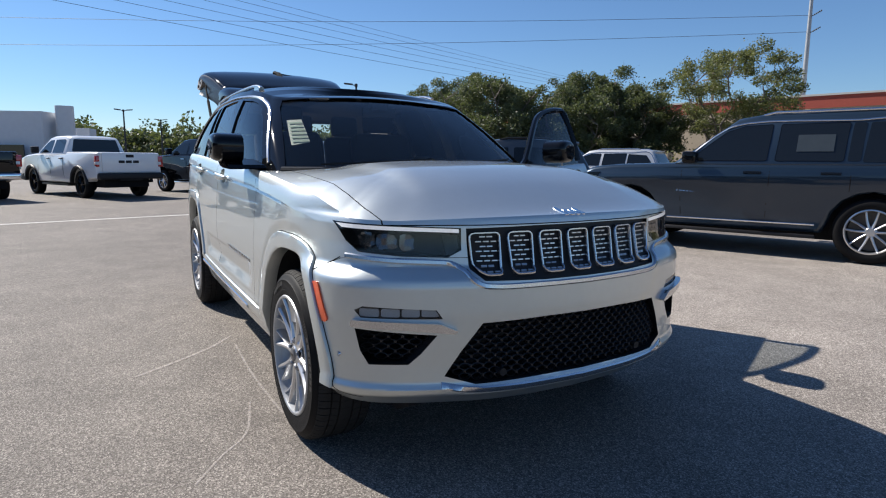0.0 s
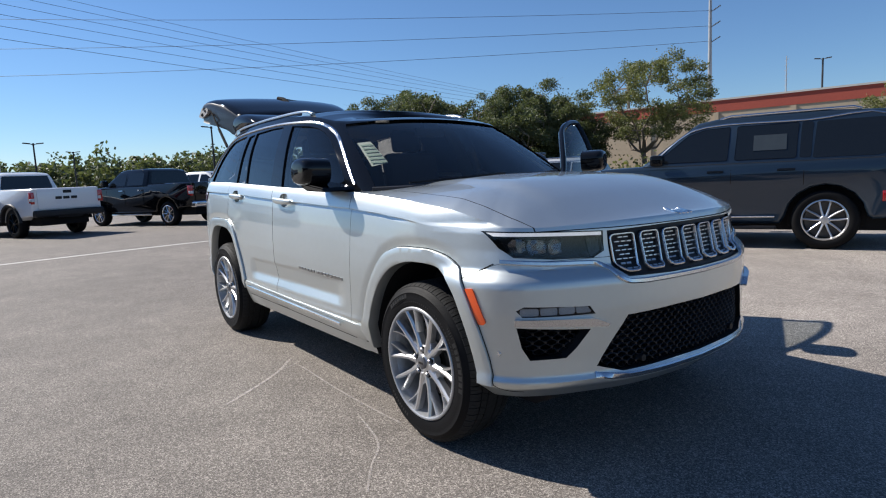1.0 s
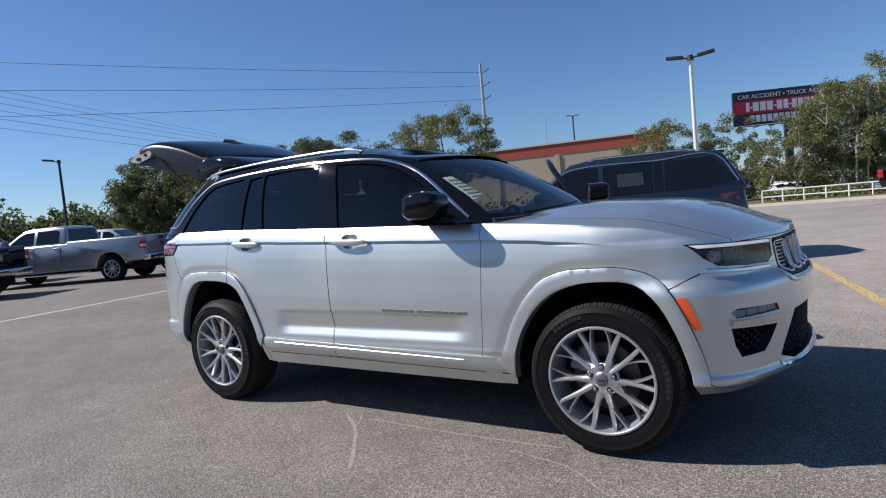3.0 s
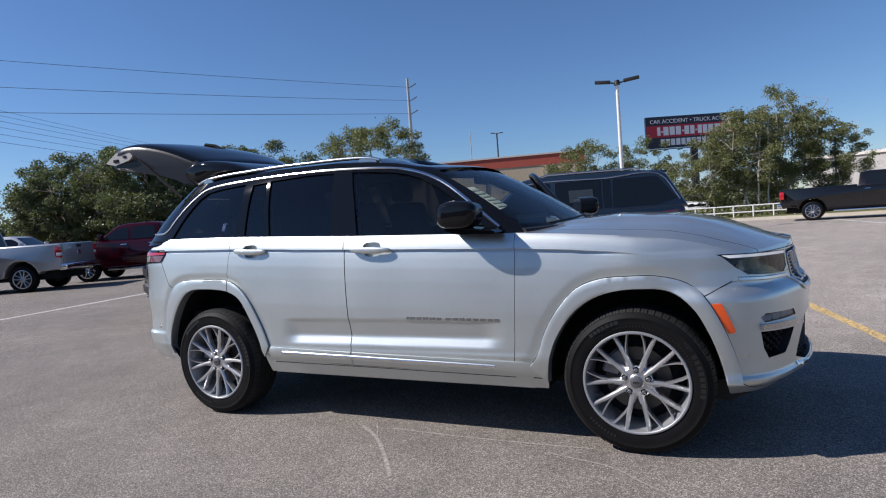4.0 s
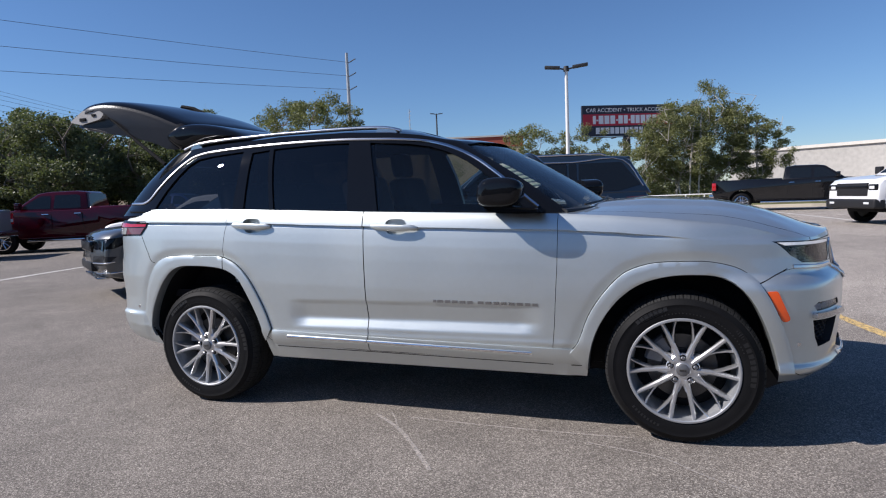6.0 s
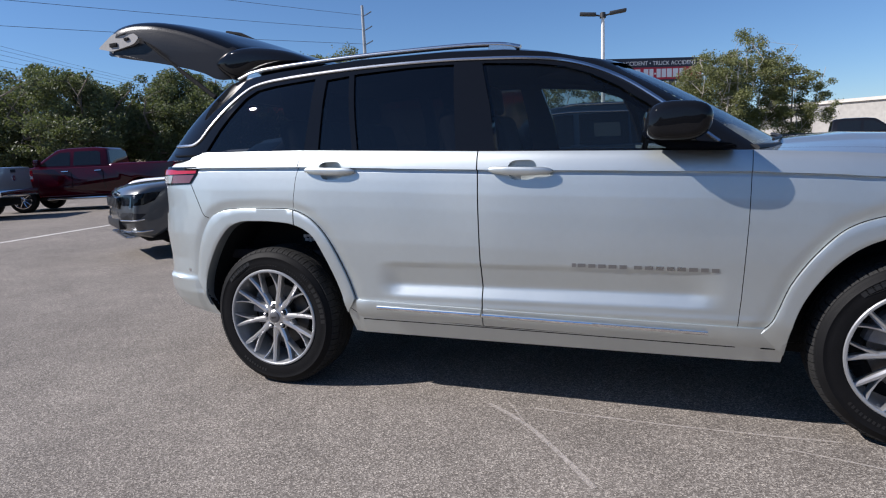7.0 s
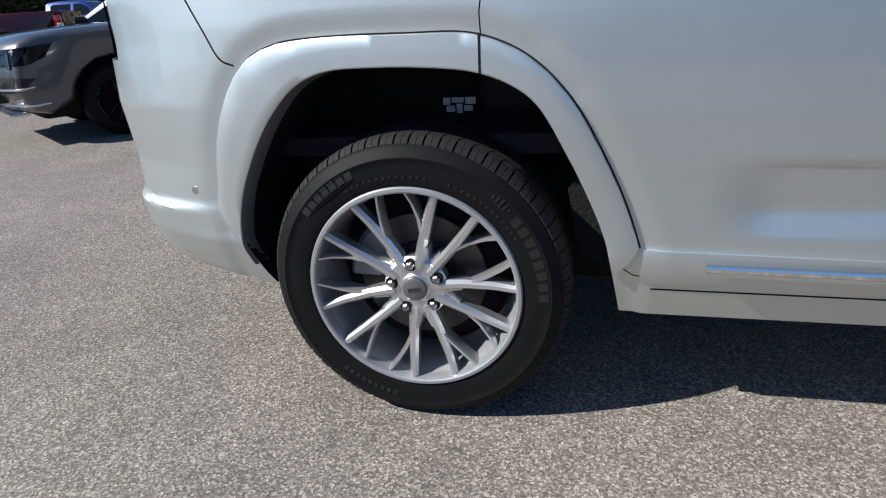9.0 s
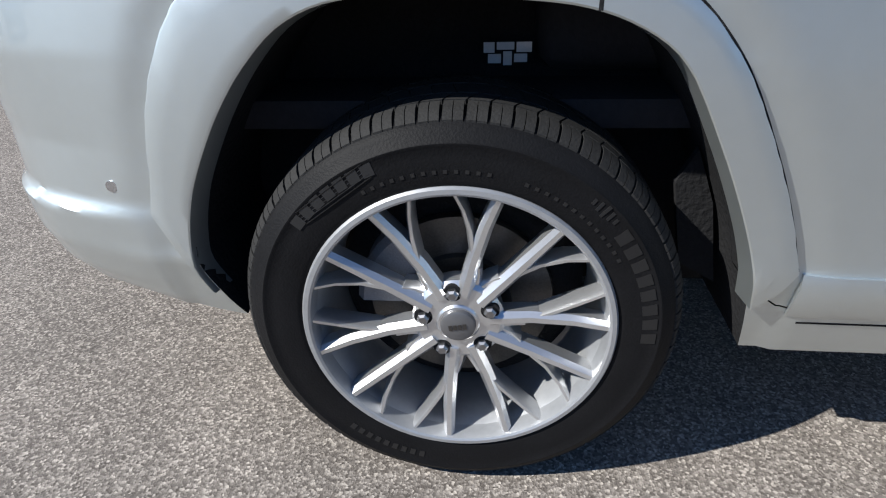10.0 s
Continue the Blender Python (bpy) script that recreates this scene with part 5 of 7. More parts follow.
for s in (-1, 1):
    bm = bmesh.new()
    prism(bm, rounded([(-1.335, 1.985), (-1.20, 2.060), (-1.06, 2.066), (-0.99, 2.020), (-1.04, 1.985), (-1.22, 1.958)], 0.02), "y", s * 0.655, s * 0.690)
    trim = part("tailgate_end_trim", bm, M["pale_trim"], gate, "pale grey end trim")
    for x, z, w, h in ((-1.20, 1.995, 0.030, 0.012), (-1.09, 2.020, 0.018, 0.009)):
        bm = round_box((x - w, s * 0.692 - 0.006, z - h), (x + w, s * 0.692 + 0.006, z + h), 0.004)
        part("latch_slot", bm, M["dark"], trim)
bm = bmesh.new()
tube(bm, [(-0.93, 0.02, 2.115), (-0.90, 0.02, 2.150), (-0.80, 0.03, 2.128), (-0.64, 0.03, 2.050)], 0.024, 8, 0.7)
rod(bm, (-0.84, 0.02, 2.135), (-0.72, 0.40, 2.065), 0.010, 0.007, 6)
part("rear_wiper", bm, M["dark"], gate)
for s in (-1, 1):
    bm = bmesh.new()
    rod(bm, (-0.45, s * 0.70, 1.622), (-0.72, s * 0.68, 1.810), 0.013, 0.013, 10)
    rod(bm, (-0.72, s * 0.68, 1.810), (-0.98, s * 0.66, 1.998), 0.008, 0.008, 8)
    part("gas_strut", bm, M["dark"], gate)


# ---- other vehicles ----
M["car_glass"] = mat("dark_car_glass", (0.008, 0.010, 0.012), 0.03, vary=0.02, spec=0.55)
M["blue_grey"] = car_paint("blue_grey_paint", (0.022, 0.038, 0.060), 0.35, 0.3, spec=0.1)
M["black_paint"] = car_paint("black_paint", (0.005, 0.005, 0.006), 0.0, 0.3, 0.0, spec=0.0)
M["graphite"] = car_paint("graphite_paint", (0.010, 0.010, 0.011), 0.3, 0.3, spec=0.0)
M["bright_silver"] = car_paint("bright_silver_paint", (0.38, 0.39, 0.41), 0.7, 0.36)
M["dark_red"] = car_paint("dark_red_paint", (0.040, 0.001, 0.005), 0.0, 0.3, spec=0.0)
M["blue_paint"] = car_paint("blue_paint", (0.010, 0.045, 0.22), 0.3, 0.3)
M["steel_grey"] = car_paint("steel_grey_paint", (0.085, 0.09, 0.095), 0.4, 0.32)
M["grey_white"] = car_paint("pale_grey_paint", (0.55, 0.56, 0.57), 0.3, 0.36)


def far_wheel(parent, x, y, r, left, rim, spokes=10):
    """Tyre with a spoked rim for cars further off; outer face towards the given side."""
    s = 1 if left else -1
    m = Matrix.Translation((x, y, r)) @ (Matrix.Rotation(math.pi, 4, "Z") if left else Matrix())
    bm = bmesh.new()
    lathe(bm, [(r * 0.66, 0.01), (r * 0.72, -0.012), (r * 0.86, -0.02), (r * 0.96, 0.0), (r, 0.03), (r, 0.20), (r * 0.95, 0.235), (r * 0.66, 0.22)], 48, closed=True)
    bmesh.ops.recalc_face_normals(bm, faces=bm.faces[:])
    wheel = part("wheel", bm, M["rubber"], parent, "", 40)
    wheel.matrix_basis = m
    bm = bmesh.new()
    lathe(bm, [(r * 0.64, 0.012), (r * 0.665, -0.006), (r * 0.69, 0.004), (r * 0.66, 0.03), (r * 0.60, 0.10), (r * 0.1, 0.11), (0, 0.11)], 40)
    lip = bmesh.new()
    lathe(lip, [(r * 0.625, 0.016), (r * 0.63, 0.002), (r * 0.655, -0.010), (r * 0.69, -0.006), (r * 0.695, 0.012)], 48)
    part("rim_lip", lip, rim, wheel, "", 40)
    part("rim_barrel", bm, M["steel"] if rim is not M["black_gloss"] else M["dark"], wheel, "", 40)
    bm = bmesh.new()
    for k in range(spokes):
        c, sd = 4 * math.pi * (k // 2) / spokes, 1 if k % 2 else -1
        a0, a1 = c + sd * 0.36, c + sd * 0.60 / (spokes / 10) * 0.42
        w0, w1 = r * 0.036, r * 0.028
        row = []
        for t in (0, 0.5, 1):
            rr, a, w = r * (0.10 + 0.55 * t), a0 + (a1 - a0) * t, w0 + (w1 - w0) * t
            d, e = Vector((math.sin(a), 0, math.cos(a))), Vector((math.cos(a), 0, -math.sin(a)))
            row.append([bm.verts.new(d * rr + e * (w * f) + Vector((0, dy, 0))) for f, dy in ((-1, 0.04), (-1, 0.012), (0, 0.0), (1, 0.012), (1, 0.04))])
        for p, q in zip(row, row[1:]):
            for i in range(5):
                bm.faces.new((p[i], p[(i + 1) % 5], q[(i + 1) % 5], q[i]))
        bm.faces.new(row[0]), bm.faces.new(row[-1][::-1])
    lathe(bm, [(0, -0.002), (r * 0.12, 0.0), (r * 0.17, 0.02), (r * 0.17, 0.06)], 24)
    bmesh.ops.recalc_face_normals(bm, faces=bm.faces[:])
    part("rim", bm, rim, wheel, "", 30)


def slab(poly, wide, steps=((-1.0, 0.045), (-0.985, 0.018), (-0.95, 0.0), (-0.6, 0.0), (0.6, 0.0), (0.95, 0.0), (0.985, 0.018), (1.0, 0.045)), crown=0.0):
    """A body from its side outline (x, z); wide gives the half width at each height, edges are rounded over."""
    rows = []
    for f, r in steps:
        q = inset_poly(poly, r) if r else poly
        rows.append(np.array([(x, f * table(z, wide), z + crown * (1 - f * f)) for x, z in q]))
    return loft(rows)


def arch(x, z, r, n=9, flat=1.0):
    """Wheel opening points, from the front of the opening over its top to the back."""
    return [(x + r * math.cos(a), z + r * flat * math.sin(a)) for a in np.linspace(0.12, math.pi - 0.12, n)]


def dense(poly, n=7):
    """A closed outline with points along its straight edges, so that it stays straight when smoothed."""
    poly = [np.array(p, float) for p in poly]
    out = [tuple(p + (q - p) * t) for p, q in zip(poly, poly[1:] + poly[:1]) for t in np.linspace(0.03, 0.97, n)]
    return out + out[:1]


def side_panes(ob, sk, panes, material, names):
    for poly, nm in zip(panes, names):
        p = part(nm, sk.sheet(rounded(poly, 0.03), "y-", 0.004, 0.25, 0.006), material, ob)
        flip_y(p, ob)


def pickup(label, paint, m, rim, group, wheel_r=0.41, bed=1.72, chrome=True, front=True, flare=False, stripe=False):
    """Crew-cab pickup truck, nose to +X, rear axle at x = 0."""
    wb = 3.60 + (bed - 1.72)
    ob = thing("pickup_truck", label, "pickup truck", group, m)
    c = bed - 0.82
    low = [(-1.16, 0.62), (-1.20, 0.78), (-1.21, 1.40), (-1.17, 1.425), (c - 0.02, 1.435), (c, 1.37), (c + 2.05, 1.37), (c + 2.30, 1.385), (wb + 0.45, 1.33), (wb + 0.80, 1.25), (wb + 0.93, 1.12), (wb + 0.95, 0.72), (wb + 0.90, 0.52), (wb + 0.60, 0.46)]
    low += arch(wb, 0.44, 0.50) + [(wb - 0.56, 0.44), (0.56, 0.46)] + arch(0, 0.46, 0.50) + [(-0.60, 0.60)]
    wide = [(0.4, 0.97), (0.7, 1.01), (1.05, 1.02), (1.3, 0.985), (1.45, 0.95)]
    bm = slab(low, wide, crown=0.0)
    sk = Skin(bm)
    body = part("body", bm, paint, ob, "", 32)
    cab = [(c + 0.02, 1.33), (c + 0.10, 1.86), (c + 0.17, 1.915), (c + 0.50, 1.955), (c + 1.30, 1.945), (c + 1.60, 1.90), (c + 2.32, 1.36), (c + 2.2, 1.31)]
    cwide = [(1.3, 0.965), (1.42, 0.94), (1.92, 0.73), (2.0, 0.70)]
    bm = slab(cab, cwide, crown=0.03)
    csk = Skin(bm)
    part("cab", bm, paint, ob, "", 32)
    w1 = [(c + 1.18, 1.41), (c + 1.20, 1.83), (c + 1.50, 1.82), (c + 1.70, 1.72), (c + 2.10, 1.42)]
    w2 = [(c + 0.26, 1.41), (c + 0.30, 1.80), (c + 0.42, 1.845), (c + 1.08, 1.84), (c + 1.08, 1.41)]
    side_panes(ob, csk, [w1, w2], M["car_glass"], ["front_window", "rear_window"])
    part("back_window", csk.sheet(rounded([(-0.76, 1.45), (0.76, 1.45), (0.66, 1.85), (-0.66, 1.85)], 0.04), "x-", 0.004, 0.2, 0.006), M["car_glass"], ob)
    part("windshield", csk.sheet(rounded([(-0.82, 1.42), (0.82, 1.42), (0.68, 1.87), (-0.68, 1.87)], 0.05), "x+", 0.004, 0.2, 0.006), M["car_glass"], ob)
    for x0, x1 in ((c + 1.14, c + 1.135), (c + 0.20, c + 0.16), (c + 2.12, c + 2.14)):
        p = part("door_seam", sk.strip([(x0, 1.36), (x0, 1.0), (x1, 0.62)], "y-", 0.012, 0.0008, 0.0, 4), M["dark"], ob)
        flip_y(p, ob)
    for x0 in (c + 0.24, c + 1.22):
        p = part("door_handle", sk.strip([(x0, 1.235), (x0 + 0.20, 1.235)], "y-", 0.035, 0.035, 0.0, 4), M["chrome"] if chrome else M["black_plastic"], ob)
        flip_y(p, ob)
    p = part("mirror", round_box((c + 1.98, -1.20, 1.40), (c + 2.12, -0.98, 1.62), 0.03), M["black_plastic"] if not chrome else paint, ob)
    flip_y(p, ob)
    for s in (-1, 1):
        p = part("tail_lamp", round_box((-1.225, s * 0.985 - 0.075, 0.98), (-1.05, s * 0.985 + 0.01, 1.32) if s > 0 else (-1.05, s * 0.985 + 0.075, 1.32), 0.02), M["lens_red"], ob, "red tail lamp")
        part("reversing_lens", round_box((-1.232, s * 0.95 - 0.05, 1.05), (-1.10, s * 0.95 + 0.05, 1.14), 0.01), M["lens_white"], p)
    part("tailgate", round_box((-1.235, -0.84, 0.82), (-1.19, 0.84, 1.415), 0.02), paint, ob)
    part("tailgate_handle", round_box((-1.25, -0.12, 1.27), (-1.22, 0.12, 1.36), 0.015), M["black_plastic"], ob)
    if stripe:
        for k in range(3):
            part("tailgate_mark", round_box((-1.243, 0.26 - 0.22 * k - 0.09, 1.10), (-1.228, 0.26 - 0.22 * k + 0.09, 1.18), 0.006), M["black_plastic"], ob)
    else:
        bm = bmesh.new()
        rod(bm, (-1.235, 0, 1.12), (-1.243, 0, 1.12), 0.09, 0.085, 16)
        part("tailgate_mark", bm, M["satin"], ob)
    bump = round_box((-1.36, -0.98, 0.60), (-1.12, 0.98, 0.80), 0.05, 3)
    part("rear_bumper", bump, M["chrome"] if chrome else M["black_plastic"], ob)
    part("bumper_step", round_box((-1.30, -0.35, 0.56), (-1.10, 0.35, 0.70), 0.02), M["black_plastic"], ob)
    part("chassis", round_box((-1.0, -0.70, 0.34), (wb + 0.6, 0.70, 0.62), 0.05), M["dark"], ob)
    for s in (-1, 1):
        part("side_step", round_box((0.75, s * 0.93 - 0.07, 0.36), (wb - 0.75, s * 0.93 + 0.07, 0.42), 0.02), M["chrome"] if chrome else M["black_plastic"], ob)
    if flare:
        for x in (0, wb):
            for s in (-1, 1):
                bm, rows = bmesh.new(), []
                for a in np.linspace(0.02, math.pi - 0.02, 18):
                    rows.append([bm.verts.new((x + rr * math.cos(a), s * yy, 0.45 + rr * math.sin(a))) for rr, yy in ((0.48, 0.95), (0.48, 1.05), (0.55, 1.06), (0.58, 0.98))])
                for p, q in zip(rows, rows[1:]):
                    for i in range(3):
                        bm.faces.new((p[i], p[i + 1], q[i + 1], q[i]))
                part("fender_flare", bm, M["black_plastic"], ob)
    if front:
        x = wb + 0.94
        part("front_grille", round_box((x - 0.10, -0.62, 0.80), (x + 0.03, 0.62, 1.16), 0.03), M["black_plastic"], ob)
        part("grille_bar", round_box((x, -0.64, 1.02), (x + 0.05, 0.64, 1.08), 0.02), M["black_gloss"], ob)
        part("front_bumper", round_box((x - 0.25, -1.0, 0.46), (x + 0.10, 1.0, 0.72), 0.06, 3), M["chrome"] if chrome else M["black_plastic"], ob)
        for s in (-1, 1):
            h = part("headlamp", round_box((x - 0.22, s * 0.81 - 0.18, 0.95), (x + 0.012, s * 0.81 + 0.18, 1.13), 0.04), M["black_gloss"], ob)
            part("lamp_reflector", round_box((x - 0.05, s * 0.78 - 0.10, 0.99), (x + 0.02, s * 0.78 + 0.10, 1.08), 0.02), M["lens_white"], h)
            part("fog_lamp", round_box((x + 0.08, s * 0.70 - 0.10, 0.58), (x + 0.11, s * 0.70 + 0.10, 0.64), 0.01), M["lens_white"], ob)
    for x in (0, wb):
        part("wheel_housing", round_box((x - 0.47, -0.70, 0.40), (x + 0.47, 0.70, 0.91), 0.05), M["dark"], ob)
        far_wheel(ob, x, -0.96, wheel_r, False, rim)
        far_wheel(ob, x, 0.96, wheel_r, True, rim)
    return ob


def suv(label, paint, m, group, wb=3.12, tail=-1.18, nose=1.0, height=1.92, belt=1.22, hood=1.24, half=1.02, wheel_r=0.41, rim=None, slope=0.30, rails=True, chrome=True, long_glass=True):
    """Upright or compact sport utility car, nose to +X, rear axle at x = 0."""
    rim = rim or M["alloy"]
    ob = thing("suv", label, "car", group, m)
    f = wb + nose
    r = wheel_r + 0.075
    low = [(tail + 0.10, 0.46), (tail, 0.60), (tail - 0.02, 0.80), (tail + 0.03, belt - 0.05), (tail + 0.08, belt + 0.03), (wb - 0.92, belt + 0.02), (wb - 0.72, hood), (wb + 0.30, hood - 0.03), (f - 0.30, hood - 0.065), (f - 0.12, hood - 0.115), (f - 0.045, hood - 0.19),
           (f - 0.02, hood - 0.34), (f, hood - 0.48), (f - 0.01, 0.50), (f - 0.10, 0.34), (f - 0.28, 0.30)]
    low += arch(wb, wheel_r, r) + [(wb - r - 0.06, 0.33), (r + 0.06, 0.35)] + arch(0, wheel_r, r) + [(-r - 0.05, 0.42)]
    wide = [(0.3, half - 0.06), (0.5, half - 0.01), (0.8, half), (1.0, half - 0.005), (belt, half - 0.05), (hood + 0.05, half - 0.07)]
    # the plan narrows towards nose and tail
    rows = []
    for fr, ins in ((-1.0, 0.05), (-0.985, 0.02), (-0.95, 0.0), (-0.6, 0.0), (0.0, 0.0), (0.6, 0.0), (0.95, 0.0), (0.985, 0.02), (1.0, 0.05)):
        q = inset_poly(low, ins) if ins else low
        lp = []
        for x, z in q:
            pull = 0.16 * abs(fr) ** 3 * float(smooth(wb + 0.35, f, x)) - 0.12 * abs(fr) ** 3 * float(smooth(tail + 0.45, tail, x))
            lp.append((x - pull, fr * table(z, wide), z + (0.02 * (1 - fr * fr) if x > wb - 0.8 and z > hood - 0.2 else 0)))
        rows.append(np.array(lp))
    bm = loft(rows)
    sk = Skin(bm)
    part("body", bm, paint, ob, "", 32)
    top = height
    cab = [(tail + 0.06, belt - 0.02), (tail + 0.06 + slope * 0.9, top - 0.12), (tail + 0.14 + slope, top - 0.05), (tail + 0.9 + slope, top), (wb - 1.75, top - 0.01), (wb - 1.45, top - 0.06), (wb - 0.62, hood - 0.01), (wb - 0.75, belt - 0.03)]
    cwide = [(belt - 0.05, half - 0.055), (belt + 0.05, half - 0.075), (top - 0.1, half - 0.27), (top, half - 0.32)]
    bm = slab(cab, cwide, crown=0.03)
    csk = Skin(bm)
    part("cab", bm, paint, ob, "", 32)
    b, t = belt + 0.06, top - 0.15
    a0 = tail + 0.06
    xb = wb - 1.98
    panes = [[(xb + 0.10, b), (xb + 0.08, t), (xb + 0.42, t - 0.01), (xb + 0.66, t - 0.09), (xb + 1.14, b)], [(xb - 0.78, b), (xb - 0.80, t), (xb - 0.02, t), (xb + 0.0, b)]]
    names = ["front_window", "rear_door_window"]
    if long_glass:
        panes += [[(a0 + 0.18, b + 0.08), (a0 + 0.14 + slope, t), (xb - 1.02, t), (xb - 0.98, b - 0.01), (a0 + 0.55, b - 0.01)], [(xb - 0.96, b), (xb - 0.98, t), (xb - 0.84, t), (xb - 0.82, b)]]
        names += ["quarter_window", "vent_window"]
    else:
        panes += [[(a0 + 0.24, b + 0.05), (a0 + 0.24 + slope * 0.8, t - 0.05), (xb - 0.86, t - 0.01), (xb - 0.84, b)]]
        names += ["quarter_window"]
    side_panes(ob, csk, panes, M["car_glass"], names)
    if chrome:
        line = [(a0 + 0.14, b + 0.06), (a0 + 0.10 + slope, t + 0.035), (xb - 0.9, t + 0.03), (xb + 0.42, t + 0.025), (xb + 0.70, t - 0.07), (xb + 1.20, b - 0.005)]
        flip_y(part("window_trim", csk.strip(line, "y-", 0.022, 0.012, 0.0, 4), M["satin"], ob), ob)
        for poly in panes[:2]:
            flip_y(part("window_surround", csk.strip(dense(poly), "y-", 0.007, 0.007, 0.0, 2), M["black_gloss"], ob), ob)
        flip_y(part("sill_strip", sk.strip([(r + 0.12, 0.455), (wb - r - 0.12, 0.445)], "y-", 0.026, 0.014, 0.0, 8), M["chrome"], ob), ob)
    w = half - 0.32
    part("windshield", csk.sheet(rounded([(-w - 0.2, hood + 0.05), (w + 0.2, hood + 0.05), (w, top - 0.10), (-w, top - 0.10)], 0.05), "x+", 0.004, 0.2, 0.006), M["car_glass"], ob)
    part("back_window", csk.sheet(rounded([(-w - 0.12, belt + 0.12), (w + 0.12, belt + 0.12), (w, top - 0.16), (-w, top - 0.16)], 0.05), "x-", 0.004, 0.2, 0.006), M["car_glass"], ob)
    for x0, x1 in ((xb + 0.04, xb + 0.05), (xb - 0.88, xb - 0.84), (wb - 0.78, wb - 0.80)):
        flip_y(part("door_seam", sk.strip([(x0, belt), (x0, 0.9), (x1, 0.50)], "y-", 0.010, 0.0008, 0.0, 4), M["dark"], ob), ob)
    for x0 in (xb - 0.78, xb + 0.14):
        flip_y(part("door_handle", sk.strip([(x0, belt - 0.10), (x0 + 0.11, belt - 0.098), (x0 + 0.22, belt - 0.10)], "y-", 0.034, 0.034, 0.0, 4), M["black_gloss"] if chrome else paint, ob), ob)
    mir = round_box((wb - 1.02, -half - 0.16, belt + 0.02), (wb - 0.82, -half + 0.02, belt + 0.19), 0.05, 3)
    flip_y(part("mirror", mir, M["black_gloss"], ob), ob)
    for s in (-1, 1):
        tl = sk.sheet([(tail + 0.10, belt - 0.05), (tail + 0.52, belt - 0.07), (tail + 0.46, belt - 0.18), (tail + 0.10, belt - 0.20)], "y-", 0.006, 0.06, 0.008)
        if s < 0:
            p = part("tail_lamp", tl, M["lens_dark_red"], ob, "dark red tail lamp")
            flip_y(p, ob)
        else:
            tl.free()
        part("side_reflector", round_box((tail + 0.50, s * (half - 0.004) - 0.008, 0.66), (tail + 0.545, s * (half - 0.004) + 0.008, 0.80), 0.006), M["lens_red"], ob)
        part("running_board", round_box((r + 0.10, s * (half - 0.03) - 0.06, 0.28), (wb - r - 0.10, s * (half - 0.03) + 0.06, 0.325), 0.015), M["black_plastic"], ob)
    # headlamps wrap round the corner; a hooked intake with a bright bar sits below
    zl = hood - 0.19
    wrap = [(f - 0.50, zl + 0.045), (f - 0.30, zl + 0.035), (f - 0.02, zl + 0.005), (f - 0.02, zl - 0.13), (f - 0.28, zl - 0.115), (f - 0.42, zl - 0.06)]
    h = part("headlamp", sk.sheet(wrap, "y-", 0.006, 0.03, 0.008), M["black_gloss"], ob, "dark-rimmed headlamp")
    part("lamp_reflector", sk.sheet([(f - 0.34, zl + 0.015), (f - 0.19, zl + 0.008), (f - 0.19, zl - 0.085), (f - 0.30, zl - 0.085)], "y-", 0.018, 0.03, 0.004), M["lens_white"], h)
    flip_y(h, ob)
    face = [(-half + 0.10, zl + 0.01), (-half + 0.42, zl - 0.02), (-half + 0.42, zl - 0.11), (-half + 0.10, zl - 0.13)]
    h = part("headlamp", sk.sheet(face, "x+", 0.006, 0.03, 0.008), M["black_gloss"], ob, "dark-rimmed headlamp")
    part("lamp_reflector", sk.sheet([(-half + 0.14, zl - 0.01), (-half + 0.36, zl - 0.03), (-half + 0.36, zl - 0.095), (-half + 0.14, zl - 0.10)], "x+", 0.018, 0.03, 0.004), M["lens_white"], h)
    flip_y(h, ob)
    flip_y(part("corner_intake", sk.sheet([(-half + 0.06, 0.66), (-half + 0.40, 0.64), (-half + 0.36, 0.50), (-half + 0.12, 0.52)], "x+", 0.004, 0.03, 0.004), M["black_plastic"], ob), ob)
    flip_y(part("corner_intake", sk.sheet([(f - 0.30, 0.635), (f - 0.03, 0.66), (f - 0.03, 0.53), (f - 0.16, 0.53)], "y-", 0.004, 0.03, 0.004), M["black_plastic"], ob), ob)
    flip_y(part("intake_bar", sk.strip([(f - 0.27, 0.565), (f - 0.15, 0.548), (f - 0.04, 0.545)], "y-", 0.022, 0.016, 0.0, 5), M["satin"], ob), ob)
    flip_y(part("lip_bar", sk.strip([(f - 0.36, 0.405), (f - 0.20, 0.40), (f - 0.06, 0.40)], "y-", 0.022, 0.012, 0.0, 5), M["satin"], ob), ob)
    part("front_grille", round_box((f - 0.10, -0.55, hood - 0.36), (f - 0.02, 0.55, hood - 0.20), 0.02), M["black_gloss"], ob)
    for k in range(7):
        part("grille_slot", round_box((f - 0.05, -0.45 + 0.15 * k - 0.05, hood - 0.345), (f - 0.012, -0.45 + 0.15 * k + 0.05, hood - 0.215), 0.012), M["satin"] if chrome else M["black_plastic"], ob)
    part("lower_grille", round_box((f - 0.12, -0.56, 0.42), (f - 0.002, 0.56, 0.56), 0.03), M["black_plastic"], ob)
    part("front_lip", round_box((f - 0.22, -0.70, 0.30), (f - 0.05, 0.70, 0.335), 0.02), M["satin"], ob)
    part("rear_bumper", round_box((tail - 0.02, -half + 0.24, 0.44), (tail + 0.2, half - 0.24, 0.64), 0.05, 3), M["black_plastic"], ob)
    part("bumper_trim", round_box((tail - 0.06, -0.7, 0.58), (tail + 0.1, 0.7, 0.62), 0.01), M["chrome"], ob)
